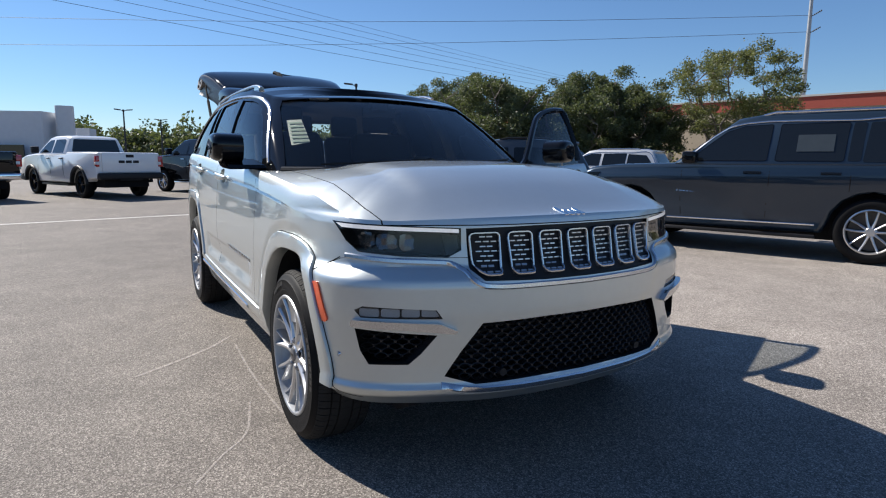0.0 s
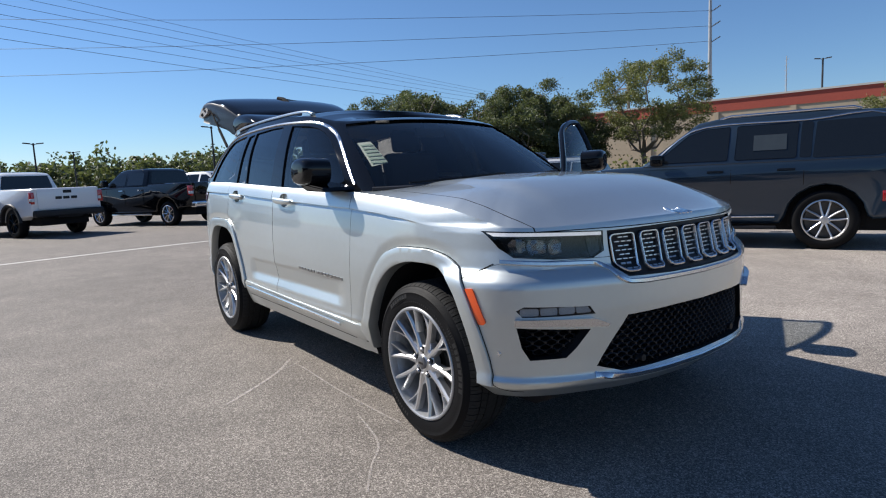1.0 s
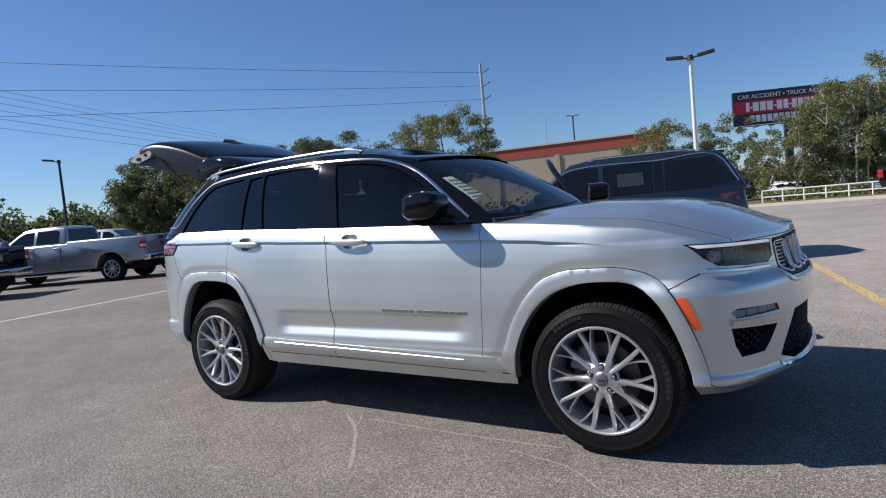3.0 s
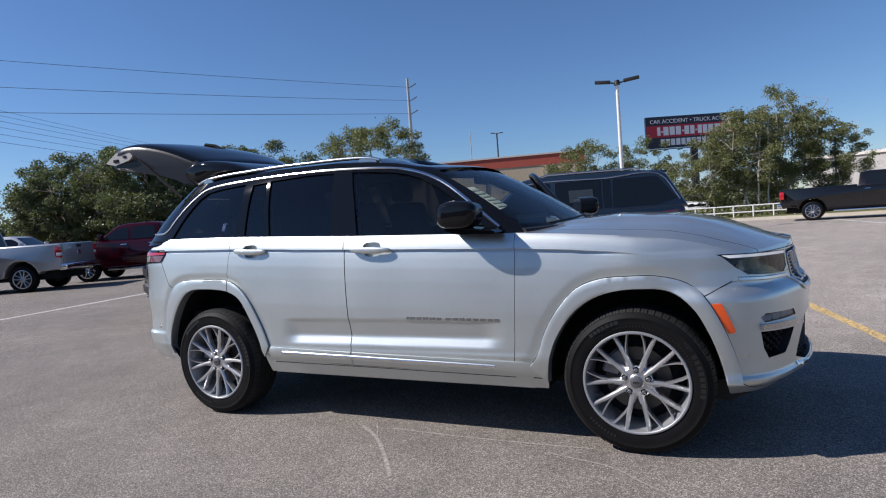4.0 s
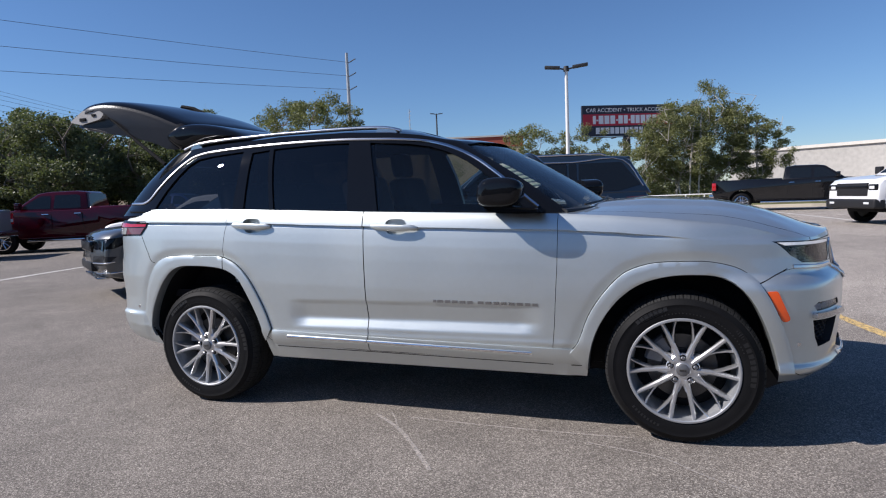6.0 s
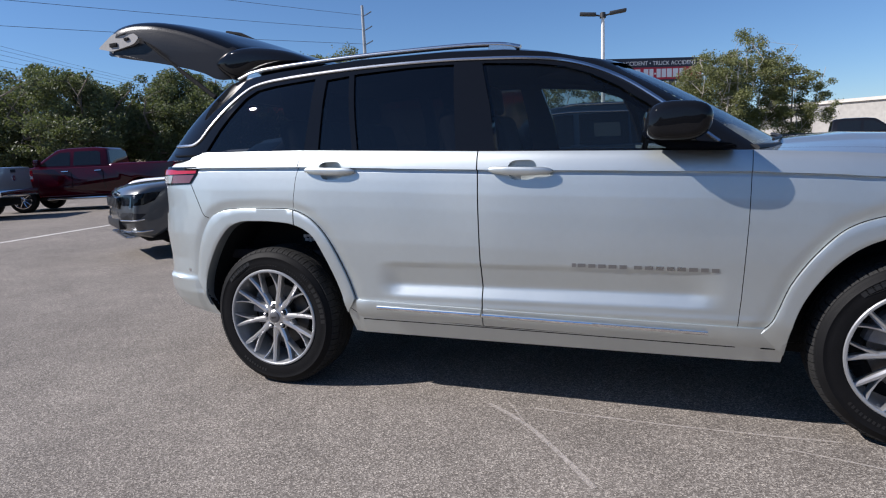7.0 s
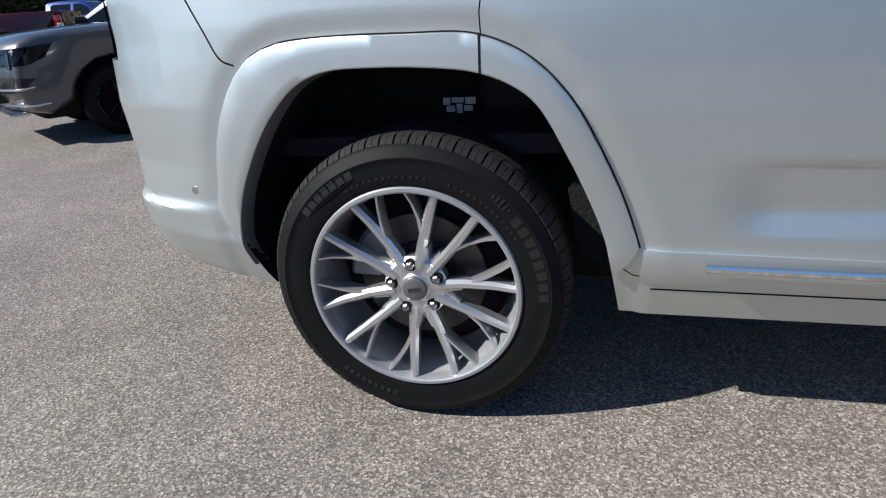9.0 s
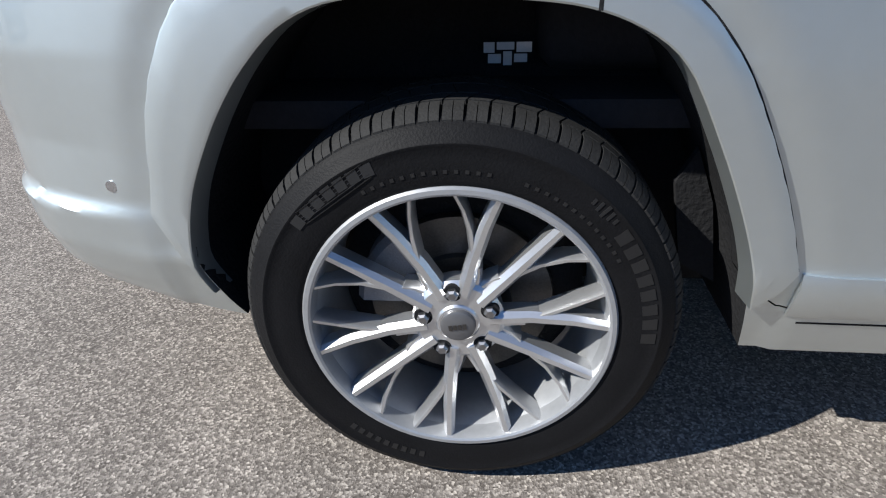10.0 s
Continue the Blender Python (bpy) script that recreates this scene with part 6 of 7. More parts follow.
    part("chassis", round_box((tail + 0.25, -0.72, 0.24), (f - 0.3, 0.72, 0.5), 0.05), M["dark"], ob)
    part("spoiler", round_box((a0 + slope * 0.9 - 0.05, -w + 0.10, top - 0.10), (a0 + slope + 0.30, w - 0.10, top - 0.045), 0.022), paint, ob)
    if rails:
        bm = bmesh.new()
        y = half - 0.34
        tube(bm, [(tail + 0.45 + slope, -y, top - 0.02), (tail + 0.55 + slope, -y, top + 0.015), (wb - 1.9, -y, top + 0.015), (wb - 1.75, -y, top - 0.02)], 0.018, 8)
        flip_y(part("roof_rail", bm, M["satin"] if chrome else M["black_plastic"], ob), ob)
    for x in (0, wb):
        part("wheel_housing", round_box((x - r + 0.01, -half + 0.27, 0.30), (x + r - 0.01, half - 0.27, wheel_r + r - 0.02), 0.05), M["dark"], ob)
        far_wheel(ob, x, -half + 0.03, wheel_r, False, rim)
        far_wheel(ob, x, half - 0.03, wheel_r, True, rim)
    return ob, csk, sk, xb, b, t


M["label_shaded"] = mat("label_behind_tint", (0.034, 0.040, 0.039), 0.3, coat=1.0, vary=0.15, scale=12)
M["lens_dark_red"] = mat("dark_red_lens", (0.13, 0.008, 0.010), 0.1, coat=1.0)


def by_wheel(x, y, heading, dx, dy):
    """A pose on the lot, from the place of one wheel at (dx, dy) in the vehicle."""
    a = radians(heading)
    return pose(x - (dx * math.cos(a) - dy * math.sin(a)), y - (dx * math.sin(a) + dy * math.cos(a)), 0, 0, 0, heading)


# Large dark SUV beside the silver car, nose towards the trees.
wag, wsk, wbody, wx, wb_, wt_ = suv("large dark blue-grey SUV with chrome trim, parked beside the silver car", M["blue_grey"], by_wheel(1.80, 6.60, 200, 0, 1.0), "parked cars", slope=0.34)
for s in (1,):
    lab = wsk.sheet([(wx - 0.66, wb_ + 0.12), (wx - 0.24, wb_ + 0.12), (wx - 0.24, wb_ + 0.34), (wx - 0.66, wb_ + 0.34)], "y-", 0.012, 0.3, 0.002)
    flip_y(part("window_label", lab, M["label_shaded"], wag, "pale price label in the window"), wag)
for k in range(9):
    x = 1.98 + 0.048 * k
    p = part("badge_bar", wbody.sheet([(x, 0.835), (x + 0.034, 0.835), (x + 0.034, 0.862), (x, 0.862)], "y-", 0.004, 0.1, 0.003), M["satin"], wag)
    flip_y(p, wag)

pickup("white pickup truck with black wheels and flares, parked nose away", M["white_paint"], by_wheel(-16.4, -2.15, 204, 0, 0.96), M["black_gloss"], "parked trucks", 0.43, chrome=False, flare=True, stripe=True)
pickup("black pickup truck with chrome bumper and bright wheels", M["black_paint"], by_wheel(-16.4, 2.1, 207, 0, 0.96), M["chrome"], "parked trucks")
pickup("black pickup truck with chrome rear bumper", M["black_paint"], by_wheel(-16.9, -4.15, 204, 0, -0.96), M["chrome"], "parked trucks")
pickup("silver grey long-bed pickup truck with chrome bumper", M["bright_silver"], by_wheel(-15.9, 6.65, 208, 0, 0.96), M["alloy"], "parked trucks", bed=2.3)
pickup("dark red pickup truck with chrome side steps", M["dark_red"], by_wheel(-16.9, 9.35, 207, 3.60, 0.96), M["chrome"], "parked trucks")
pickup("bright blue pickup truck behind the dark red one", M["blue_paint"], pose(-21.6, 19.7, 0, 0, 0, 15), M["chrome"], "parked trucks")
pickup("white pickup truck parked behind the row", M["grey_white"], pose(-26.4, 4.9, 0, 0, 0, 32), M["alloy"], "parked trucks")
pickup("pale silver pickup truck parked behind the row", M["grey_white"], pose(-29.0, 11.7, 0, 0, 0, 32), M["alloy"], "parked trucks")
pickup("dark graphite long-bed pickup truck by the planted island", M["graphite"], by_wheel(6.7, 26.2, -9, 0, -0.96), M["chrome"], "parked trucks", bed=2.45)
pickup("white pickup truck with black grille facing the aisle", M["white_paint"], by_wheel(8.75, 17.0, 200, 3.60, -0.96), M["alloy"], "parked trucks", chrome=False)
suv("compact dark grey SUV facing the aisle", M["steel_grey"], by_wheel(-4.06, 2.98, 236, 2.64, 0.90), "parked cars", wb=2.64, tail=-0.80, nose=0.98, height=1.64, belt=1.02, hood=1.06, half=0.94, wheel_r=0.345, rim=M["black_gloss"], slope=0.30, chrome=False, long_glass=False)
suv("white SUV facing the aisle under the trees", M["white_paint"], pose(0.9, 46.5, 0, 0, 0, -84), "parked cars", wb=2.9, height=1.74, belt=1.12, hood=1.12, half=0.95, wheel_r=0.37, chrome=False, long_glass=False)
suv("silver SUV facing the aisle under the trees", M["bright_silver"], pose(-2.1, 45.0, 0, 0, 0, -82), "parked cars", wb=2.9, height=1.74, belt=1.12, hood=1.12, half=0.95, wheel_r=0.37, long_glass=False)
suv("pale silver SUV parked beyond the dark SUV", M["grey_white"], pose(-9.2, 14.3, 0, 0, 0, 205), "parked cars", wb=2.8, height=1.66, belt=1.05, hood=1.05, half=0.92, wheel_r=0.36, long_glass=False)
suv("white hatchback with red lamps behind the silver car", M["white_paint"], pose(-7.56, 9.48, 0, 0, 0, 205), "parked cars", wb=2.65, tail=-0.8, nose=0.85, height=1.58, belt=1.0, hood=1.0, half=0.9, wheel_r=0.34, chrome=False, long_glass=False, rails=False)


# ---- trees ----
M["bark"] = mat("oak_bark", (0.16, 0.13, 0.105), 0.9, vary=0.35, scale=4, bump=0.6, bump_scale=18)
M["pale_bark"] = mat("pale_bark", (0.42, 0.38, 0.33), 0.9, vary=0.25, scale=4, bump=0.4, bump_scale=18)


def foliage(name, color):
    m = mat(name, color, 0.55, vary=0.35, scale=0.6, island=0.45, spec=0.35)
    n, l = m.node_tree.nodes, m.node_tree.links
    p, out = n["Principled BSDF"], n["Material Output"]
    tr, mix = n.new("ShaderNodeBsdfTranslucent"), n.new("ShaderNodeMixShader")
    tr.inputs["Color"].default_value = (color[0] * 1.6, color[1] * 1.7, color[2] * 0.9, 1)
    mix.inputs["Fac"].default_value = 0.25
    l.new(p.outputs[0], mix.inputs[1]), l.new(tr.outputs[0], mix.inputs[2]), l.new(mix.outputs[0], out.inputs["Surface"])
    return m


M["oak_leaf"] = foliage("oak_leaves", (0.104, 0.120, 0.060))
M["dry_leaf"] = foliage("olive_leaves", (0.150, 0.158, 0.066))
M["palm_leaf"] = foliage("palm_leaves", (0.125, 0.150, 0.070))


def leaf(bm, at, size, rng):
    d = Vector((rng.gauss(0, 1), rng.gauss(0, 1), rng.gauss(0, 0.8))).normalized()
    e = d.orthogonal().normalized()
    e = (Matrix.Rotation(rng.uniform(0, 6.28), 3, d) @ e) * size * 0.36
    d = d * size
    bm.faces.new([bm.verts.new(at + v) for v in (-d * 0.5, e * 0.9, d * 0.5, -e * 0.9)])


def spray(bm, c, r, count, size, rng, flat=0.7):
    """A ragged clump of leaves: a dense rim, a looser edge and a few stray twigs."""
    lean = Vector((rng.gauss(0, 0.25), rng.gauss(0, 0.25), rng.gauss(0, 0.15)))
    for _ in range(count):
        d = Vector((rng.gauss(0, 1), rng.gauss(0, 1), rng.gauss(0, 1))).normalized()
        k = r * (0.25 + 0.8 * rng.random() ** 0.55) * (0.75 + 0.55 * noise.noise(d * 1.9 + c * 3.0))
        if rng.random() < 0.06:
            k *= rng.uniform(1.1, 1.4)
        leaf(bm, c + Vector((d.x, d.y, d.z * flat)) * k + lean * k, size * rng.uniform(0.55, 1.35), rng)


def tree(seed, height, spread, trunk_r, clumps, per, leaf_size, material, bark, label, at, low=0.2, base=0.16, size=0.95, limbs=6, ragged=0.55, group="trees"):
    """Trunk, curved limbs and twigs that carry separate ragged clumps of leaves, with sky between them."""
    rng = random.Random(seed)
    ob = thing("tree", label, "tree", group, pose(*at, 0, 0, rng.uniform(0, 360)))
    bm = bmesh.new()
    fork = Vector((rng.uniform(-0.2, 0.2), rng.uniform(-0.2, 0.2), height * low))
    rod(bm, (0, 0, -0.1), (fork.x * 0.3, fork.y * 0.3, fork.z * 0.5), trunk_r * 1.25, trunk_r * 0.95, 9, cap=False)
    rod(bm, (fork.x * 0.3, fork.y * 0.3, fork.z * 0.5), fork, trunk_r * 0.95, trunk_r * 0.8, 9, cap=False)
    nodes = []
    for i in range(limbs):
        a = 2 * math.pi * (i + rng.uniform(-0.3, 0.3)) / limbs
        reach = spread * rng.uniform(0.55, 0.95)
        end = Vector((reach * math.cos(a), reach * math.sin(a), height * rng.uniform(0.50, 0.86)))
        q, r = fork, trunk_r * rng.uniform(0.42, 0.60)
        for k in range(1, 8):
            t = k / 7
            n = fork.lerp(end, t) + Vector((0, 0, -0.10 * height * math.sin(math.pi * t) * rng.uniform(0.3, 1.0))) + Vector((rng.gauss(0, 1), rng.gauss(0, 1), rng.gauss(0, 0.6))) * 0.035 * height * t
            rod(bm, q, n, r, r * 0.84, 6, cap=False)
            q, r = n, r * 0.84
            nodes.append((n, r))
    centres = []
    zc, zr = height * (base + 1) / 2, height * (1 - base) / 2
    tries = 0
    while len(centres) < clumps and tries < clumps * 40:
        tries += 1
        d = Vector((rng.gauss(0, 1), rng.gauss(0, 1), rng.gauss(0, 1))).normalized()
        lump = 1 - ragged * (0.35 - 0.9 * noise.noise(d * 1.7 + Vector((seed, 2.3, 0))))
        k = (0.45 + 0.55 * rng.random() ** 0.5) * min(lump, 1.08)
        c = Vector((d.x * spread * k, d.y * spread * k, zc + d.z * zr * k))
        if c.z > height - size * 0.5 or any((c - o).length < size * 0.62 for o in centres):
            continue
        centres.append(c)
    crown = bmesh.new()
    for c in centres:
        n, r = min(nodes, key=lambda e: (e[0] - c).length + (0.8 if e[0].z > c.z else 0))
        m1 = n.lerp(c, 0.5) + Vector((rng.gauss(0, 0.12), rng.gauss(0, 0.12), rng.gauss(0.1, 0.12))) * size
        rr = max(min(r * 0.6, trunk_r * 0.22), 0.012)
        rod(bm, n, m1, rr, rr * 0.7, 5, cap=False)
        rod(bm, m1, c, rr * 0.7, rr * 0.35, 5, cap=False)
        for _ in range(3):
            e = c + Vector((rng.gauss(0, 1), rng.gauss(0, 1), rng.gauss(0.3, 0.7))) * size * 0.45
            rod(bm, m1.lerp(c, rng.random()), e, rr * 0.4, rr * 0.15, 4, cap=False)
        k = rng.uniform(0.6, 1.2)
        spray(crown, c, size * k, int(per * k * k), leaf_size, rng)
    part("trunk", bm, bark, ob, "", 60)
    part("crown", crown, material, ob, "", 0)
    return ob


def palm(seed, height, at, group="palms"):
    rng = random.Random(seed)
    ob = thing("palm_tree", "distant palm tree with a shaggy crown", "palm tree", group, pose(*at))
    bm = bmesh.new()
    tube(bm, [(0.1 * math.sin(z), 0, z) for z in np.linspace(-0.1, height, 8)], 0.14, 8)
    part("trunk", bm, M["bark"], ob)
    bm = bmesh.new()
    for i in range(26):
        a, el = rng.uniform(0, 6.28), rng.uniform(-0.5, 1.2)
        prev = None
        for k in range(6):
            t = k / 5
            rr, z = 1.5 * t * math.cos(el * 0.6), height + 1.1 * math.sin(el) * t - 1.1 * t * t
            w = 0.24 * math.sin(math.pi * (0.12 + 0.86 * t))
            p, e = Vector((rr * math.cos(a), rr * math.sin(a), z)), Vector((-math.sin(a), math.cos(a), 0)) * w
            row = [bm.verts.new(p - e - Vector((0, 0, w * 0.5))), bm.verts.new(p), bm.verts.new(p + e - Vector((0, 0, w * 0.5)))]
            if prev:
                for j in (0, 1):
                    bm.faces.new((prev[j], prev[j + 1], row[j + 1], row[j]))
            prev = row
    part("crown", bm, M["palm_leaf"], ob, "", 0)
    return ob


OAK = "spreading live oak with dense dark green crown"
oak = tree(3, 10.1, 4.6, 0.27, 95, 520, 0.17, M["oak_leaf"], M["bark"], OAK, (-34.6, 35.5, 0), base=0.06, size=1.05, ragged=0.45)
oak_b = tree(11, 8.4, 4.6, 0.25, 95, 520, 0.17, M["oak_leaf"], M["bark"], OAK, (-35.8, 26.6, 0), base=0.05, size=1.05, ragged=0.45)
oak_c = tree(17, 7.6, 4.4, 0.24, 80, 520, 0.17, M["oak_leaf"], M["bark"], OAK, (-40.8, 23.9, 0), base=0.05, size=1.0, ragged=0.45)
copy_thing(oak_c, pose(-31.9, 38.9, 0, 0, 0, 130))
copy_thing(oak_b, pose(-40.7, 32.6, 0, 0, 0, 200))
copy_thing(oak_c, pose(-37.9, 38.0, 0, 0, 0, 60))
copy_thing(oak_c, pose(-31.8, 32.0, 0, 0, 0, 275))
copy_thing(oak, pose(-44.6, 27.6, 0, 0, 0, 80))
copy_thing(oak, pose(-36.4, 37.2, 0, 0, 0, 215))
copy_thing(oak_b, pose(-33.6, 39.6, 0, 0, 0, 20))
tree(24, 10.5, 5.7, 0.24, 95, 470, 0.15, M["dry_leaf"], M["bark"], "wide open-crowned oak in front of the tan building", (-24.8, 40.9, 0), low=0.22, base=0.24, size=0.98, limbs=8, ragged=0.25)
young = "young leafy tree on the planted island"
tree(31, 6.2, 2.5, 0.09, 70, 330, 0.10, M["dry_leaf"], M["bark"], young, (-4.9, 34.3, 0), base=0.06, size=0.58, ragged=0.5)
tree(33, 5.5, 2.4, 0.08, 62, 330, 0.10, M["dry_leaf"], M["bark"], young, (-1.4, 37.2, 0), base=0.06, size=0.56, ragged=0.5)
bushy = "olive green bushy tree with pale bare stems"
tree(41, 7.4, 3.0, 0.10, 165, 320, 0.095, M["dry_leaf"], M["pale_bark"], bushy, (4.25, 36.3, 0), base=0.03, size=0.58, ragged=0.55, limbs=7)
tree(43, 8.1, 2.7, 0.10, 150, 320, 0.095, M["dry_leaf"], M["pale_bark"], bushy, (6.55, 37.6, 0), base=0.03, size=0.58, ragged=0.5, limbs=7)
tree(45, 5.4, 2.2, 0.09, 66, 320, 0.095, M["dry_leaf"], M["pale_bark"], bushy, (2.15, 35.1, 0), base=0.03, size=0.55, ragged=0.5)
tree(47, 6.3, 2.1, 0.08, 90, 320, 0.095, M["dry_leaf"], M["pale_bark"], bushy, (9.0, 37.6, 0), base=0.03, size=0.52, ragged=0.6)
tree(51, 4.6, 1.3, 0.05, 16, 60, 0.10, M["dry_leaf"], M["bark"], "thin half-bare young sapling by the wall", (-13.8, 46.5, 0), low=0.3, base=0.35, size=0.5, limbs=5)
for x, y, h in ((5.05, 34.8, 4.8), (5.5, 35.1, 5.2), (4.5, 34.9, 3.2)):
    stem = thing("bare_tree", "pale bare dead stem among the bushy trees", "tree trunk", "bare stems", pose(x, y, 0))
    rng = random.Random(int(h * 10))
    line, p = [(0, 0, -0.1)], Vector((0, 0, -0.1))
    for k in range(7):
        p = p + Vector((rng.gauss(0, 0.07), rng.gauss(0, 0.07), h / 7))
        line.append(tuple(p))
        if k > 2:
            bm = bmesh.new()
            rod(bm, p, p + Vector((rng.gauss(0, 0.35), rng.gauss(0, 0.35), 0.45)), 0.022, 0.008, 5)
            part("branch", bm, M["pale_bark"], stem, "", 60)
    bm = bmesh.new()
    tube(bm, line, 0.05, 6)
    part("trunk", bm, M["pale_bark"], stem, "", 60)
rng = random.Random(8)
for i in range(48):
    az, d = radians(rng.uniform(152, 188)), rng.uniform(118, 165)
    palm(i, rng.uniform(4.0, 7.4), (5 + d * math.cos(az), -2 + d * math.sin(az), 0))
# far woods, joined
bm = bmesh.new()
for i in range(430):
    az, d = radians(rng.uniform(138, 190)), rng.uniform(112, 165)
    hgt = 7.2 + 2.4 * noise.noise(Vector((math.degrees(az) * 0.3, 3.1, 0))) + rng.gauss(0, 0.7)
    foot = Vector((5 + d * math.cos(az), -2 + d * math.sin(az), 0))
    for k in range(5):
        z = hgt * rng.uniform(0.15, 0.85)
        spray(bm, foot + Vector((rng.gauss(0, 1.6), rng.gauss(0, 1.6), z)), hgt * rng.uniform(0.16, 0.30), 40, 0.75, rng, 0.85)
for i in range(120):
    az, d = radians(rng.uniform(86, 104)), rng.uniform(46, 62)
    hgt = 2.6 + 1.1 * noise.noise(Vector((math.degrees(az) * 0.5, 5.5, 0))) + rng.gauss(0, 0.3)
    foot = Vector((4 + d * math.cos(az), -3 + d * math.sin(az), 0))
    for k in range(4):
        spray(bm, foot + Vector((rng.gauss(0, 0.8), rng.gauss(0, 0.8), hgt * rng.uniform(0.1, 0.85))), hgt * rng.uniform(0.15, 0.3), 60, 0.20, rng, 0.85)
tagged(part("far_woods", bm, M["oak_leaf"], None, "", 0), "low belt of distant trees along the horizon", "woods", kind="stuff")
# shrubs and grass under the oaks
bm = bmesh.new()
for i in range(9000):
    t, w = rng.random(), rng.gauss(0, 2.0)
    p = Vector((-52 + 40 * t, 26 + 20 * t, 0)) + Vector((-0.45, 0.9, 0)) * (w - 2)
    leaf(bm, p + Vector((0, 0, abs(rng.gauss(0, 0.8)))), rng.uniform(0.2, 0.45), rng)
for i in range(2600):
    t = rng.random()
    p = Vector((0.9 + 7.6 * t, 32.4 - 0.6 * t, 0)) + Vector((rng.gauss(0, 0.3), rng.gauss(0, 0.3), rng.random() * 0.75))
    leaf(bm, p, rng.uniform(0.10, 0.2), rng)
tagged(part("shrubs", bm, M["dry_leaf"], None, "", 0), "scrubby olive shrubs and clipped hedge", "shrubs", kind="stuff")

# ---- buildings ----
M["tan_wall"] = mat("tan_stucco", (0.50, 0.40, 0.28), 0.9, vary=0.10, scale=0.15, bump=0.15, bump_scale=30)
M["red_band"] = mat("red_painted_band", (0.42, 0.085, 0.055), 0.8, vary=0.08, scale=0.2)
M["coping"] = mat("pale_coping", (0.62, 0.58, 0.52), 0.8)
M["white_wall"] = mat("white_panel_wall", (0.66, 0.67, 0.69), 0.7, vary=0.05, scale=0.1)
M["concrete"] = mat("stained_concrete", (0.40, 0.38, 0.35), 0.9, vary=0.22, scale=0.12, bump=0.2, bump_scale=6)
M["dark_steel"] = mat("dark_painted_steel", (0.025, 0.026, 0.03), 0.6)
M["grey_steel"] = mat("galvanised_steel", (0.34, 0.35, 0.36), 0.5, 0.5, vary=0.15)
M["white_steel"] = mat("white_painted_steel", (0.72, 0.71, 0.68), 0.5, vary=0.08)


def wall_between(ob, name, p, q, z0, z1, depth, material):
    p, q = Vector((*p, 0)), Vector((*q, 0))
    d = (q - p)
    bm = bmesh.new()
    box(bm, (0, 0, z0), (d.length, depth, z1))
    w = part(name, bm, material, ob, "", 0)
    w.matrix_basis = Matrix.Translation(p) @ Matrix.Rotation(math.atan2(d.y, d.x), 4, "Z")
    return w


tan = thing("tan_building", "long tan store building with red band under the roof edge", "building")
A, B = (-68.3, 49.9), (-11.0, 64.7)
wall_between(tan, "wall", A, B, -0.1, 6.55, 30, M["tan_wall"])
u = (Vector(B) - Vector(A)).normalized()
off = Vector((u.y, -u.x)) * 0.06
wall_between(tan, "red_band", Vector(A) + off, Vector(B) + off, 6.55, 7.72, 30, M["red_band"])
off = Vector((u.y, -u.x)) * 0.16
wall_between(tan, "coping", Vector(A) + off, Vector(B) + off, 7.72, 7.90, 30.2, M["coping"])
for k in range(8):
    q = Vector(A) + u * (4 + k * 7.2) + Vector((u.y, -u.x)) * 0.12
    wall_between(tan, "wall_pier", q, q + u * 0.5, 0, 6.5, 0.3, M["tan_wall"])

shop = thing("showroom", "long white showroom with a tall rounded entrance column", "building")
wall_between(shop, "wall", (-92, -42), (-76, -6.75), -0.1, 6.35, 5, M["white_wall"])
wall_between(shop, "dark_glazing", (-91.8, -42.2), (-75.8, -8.7), 0.4, 2.6, 0.2, M["car_glass"])
wall_between(shop, "low_wing", (-95, -7.0), (-94, -2.4), -0.1, 5.35, 4, M["white_wall"])
bm = bmesh.new()
prism(bm, [(0.95 * math.copysign(abs(math.cos(a)) ** 0.6, math.cos(a)), 0.95 * math.copysign(abs(math.sin(a)) ** 0.6, math.sin(a))) for a in np.linspace(0, 2 * math.pi, 32, endpoint=False)], "z", -0.1, 7.1)
col = part("entrance_column", bm, M["white_wall"], shop)
col.location = (-77.5, -4.6, 0)

conc = thing("concrete_building", "low stained concrete building with a dark canopy", "building")
wall_between(conc, "wall", (11.0, 68.4), (26.3, 59.0), -0.1, 4.4, 22, M["concrete"])
wall_between(conc, "roof_edge", (10.8, 68.3), (33.4, 54.4), 4.4, 4.7, 22, M["coping"])
wall_between(conc, "canopy", (25.8, 59.0), (43.6, 47.8), 3.4, 4.4, 16, M["dark_steel"])
wall_between(conc, "loading_wall", (27.3, 61.0), (43.6, 50.8), -0.1, 3.0, 10, M["white_wall"])

dealer = thing("dealership", "long pale building with dark glass front", "building")
wall_between(dealer, "wall", (40, -34), (-40, -34), -0.1, 5.4, 14, M["concrete"])
wall_between(dealer, "glazing", (34, -33.8), (-34, -33.8), 0.3, 3.4, 0.3, M["car_glass"])
wall_between(dealer, "canopy", (36, -32.6), (-36, -32.6), 3.6, 4.6, 1.4, M["dark_steel"])

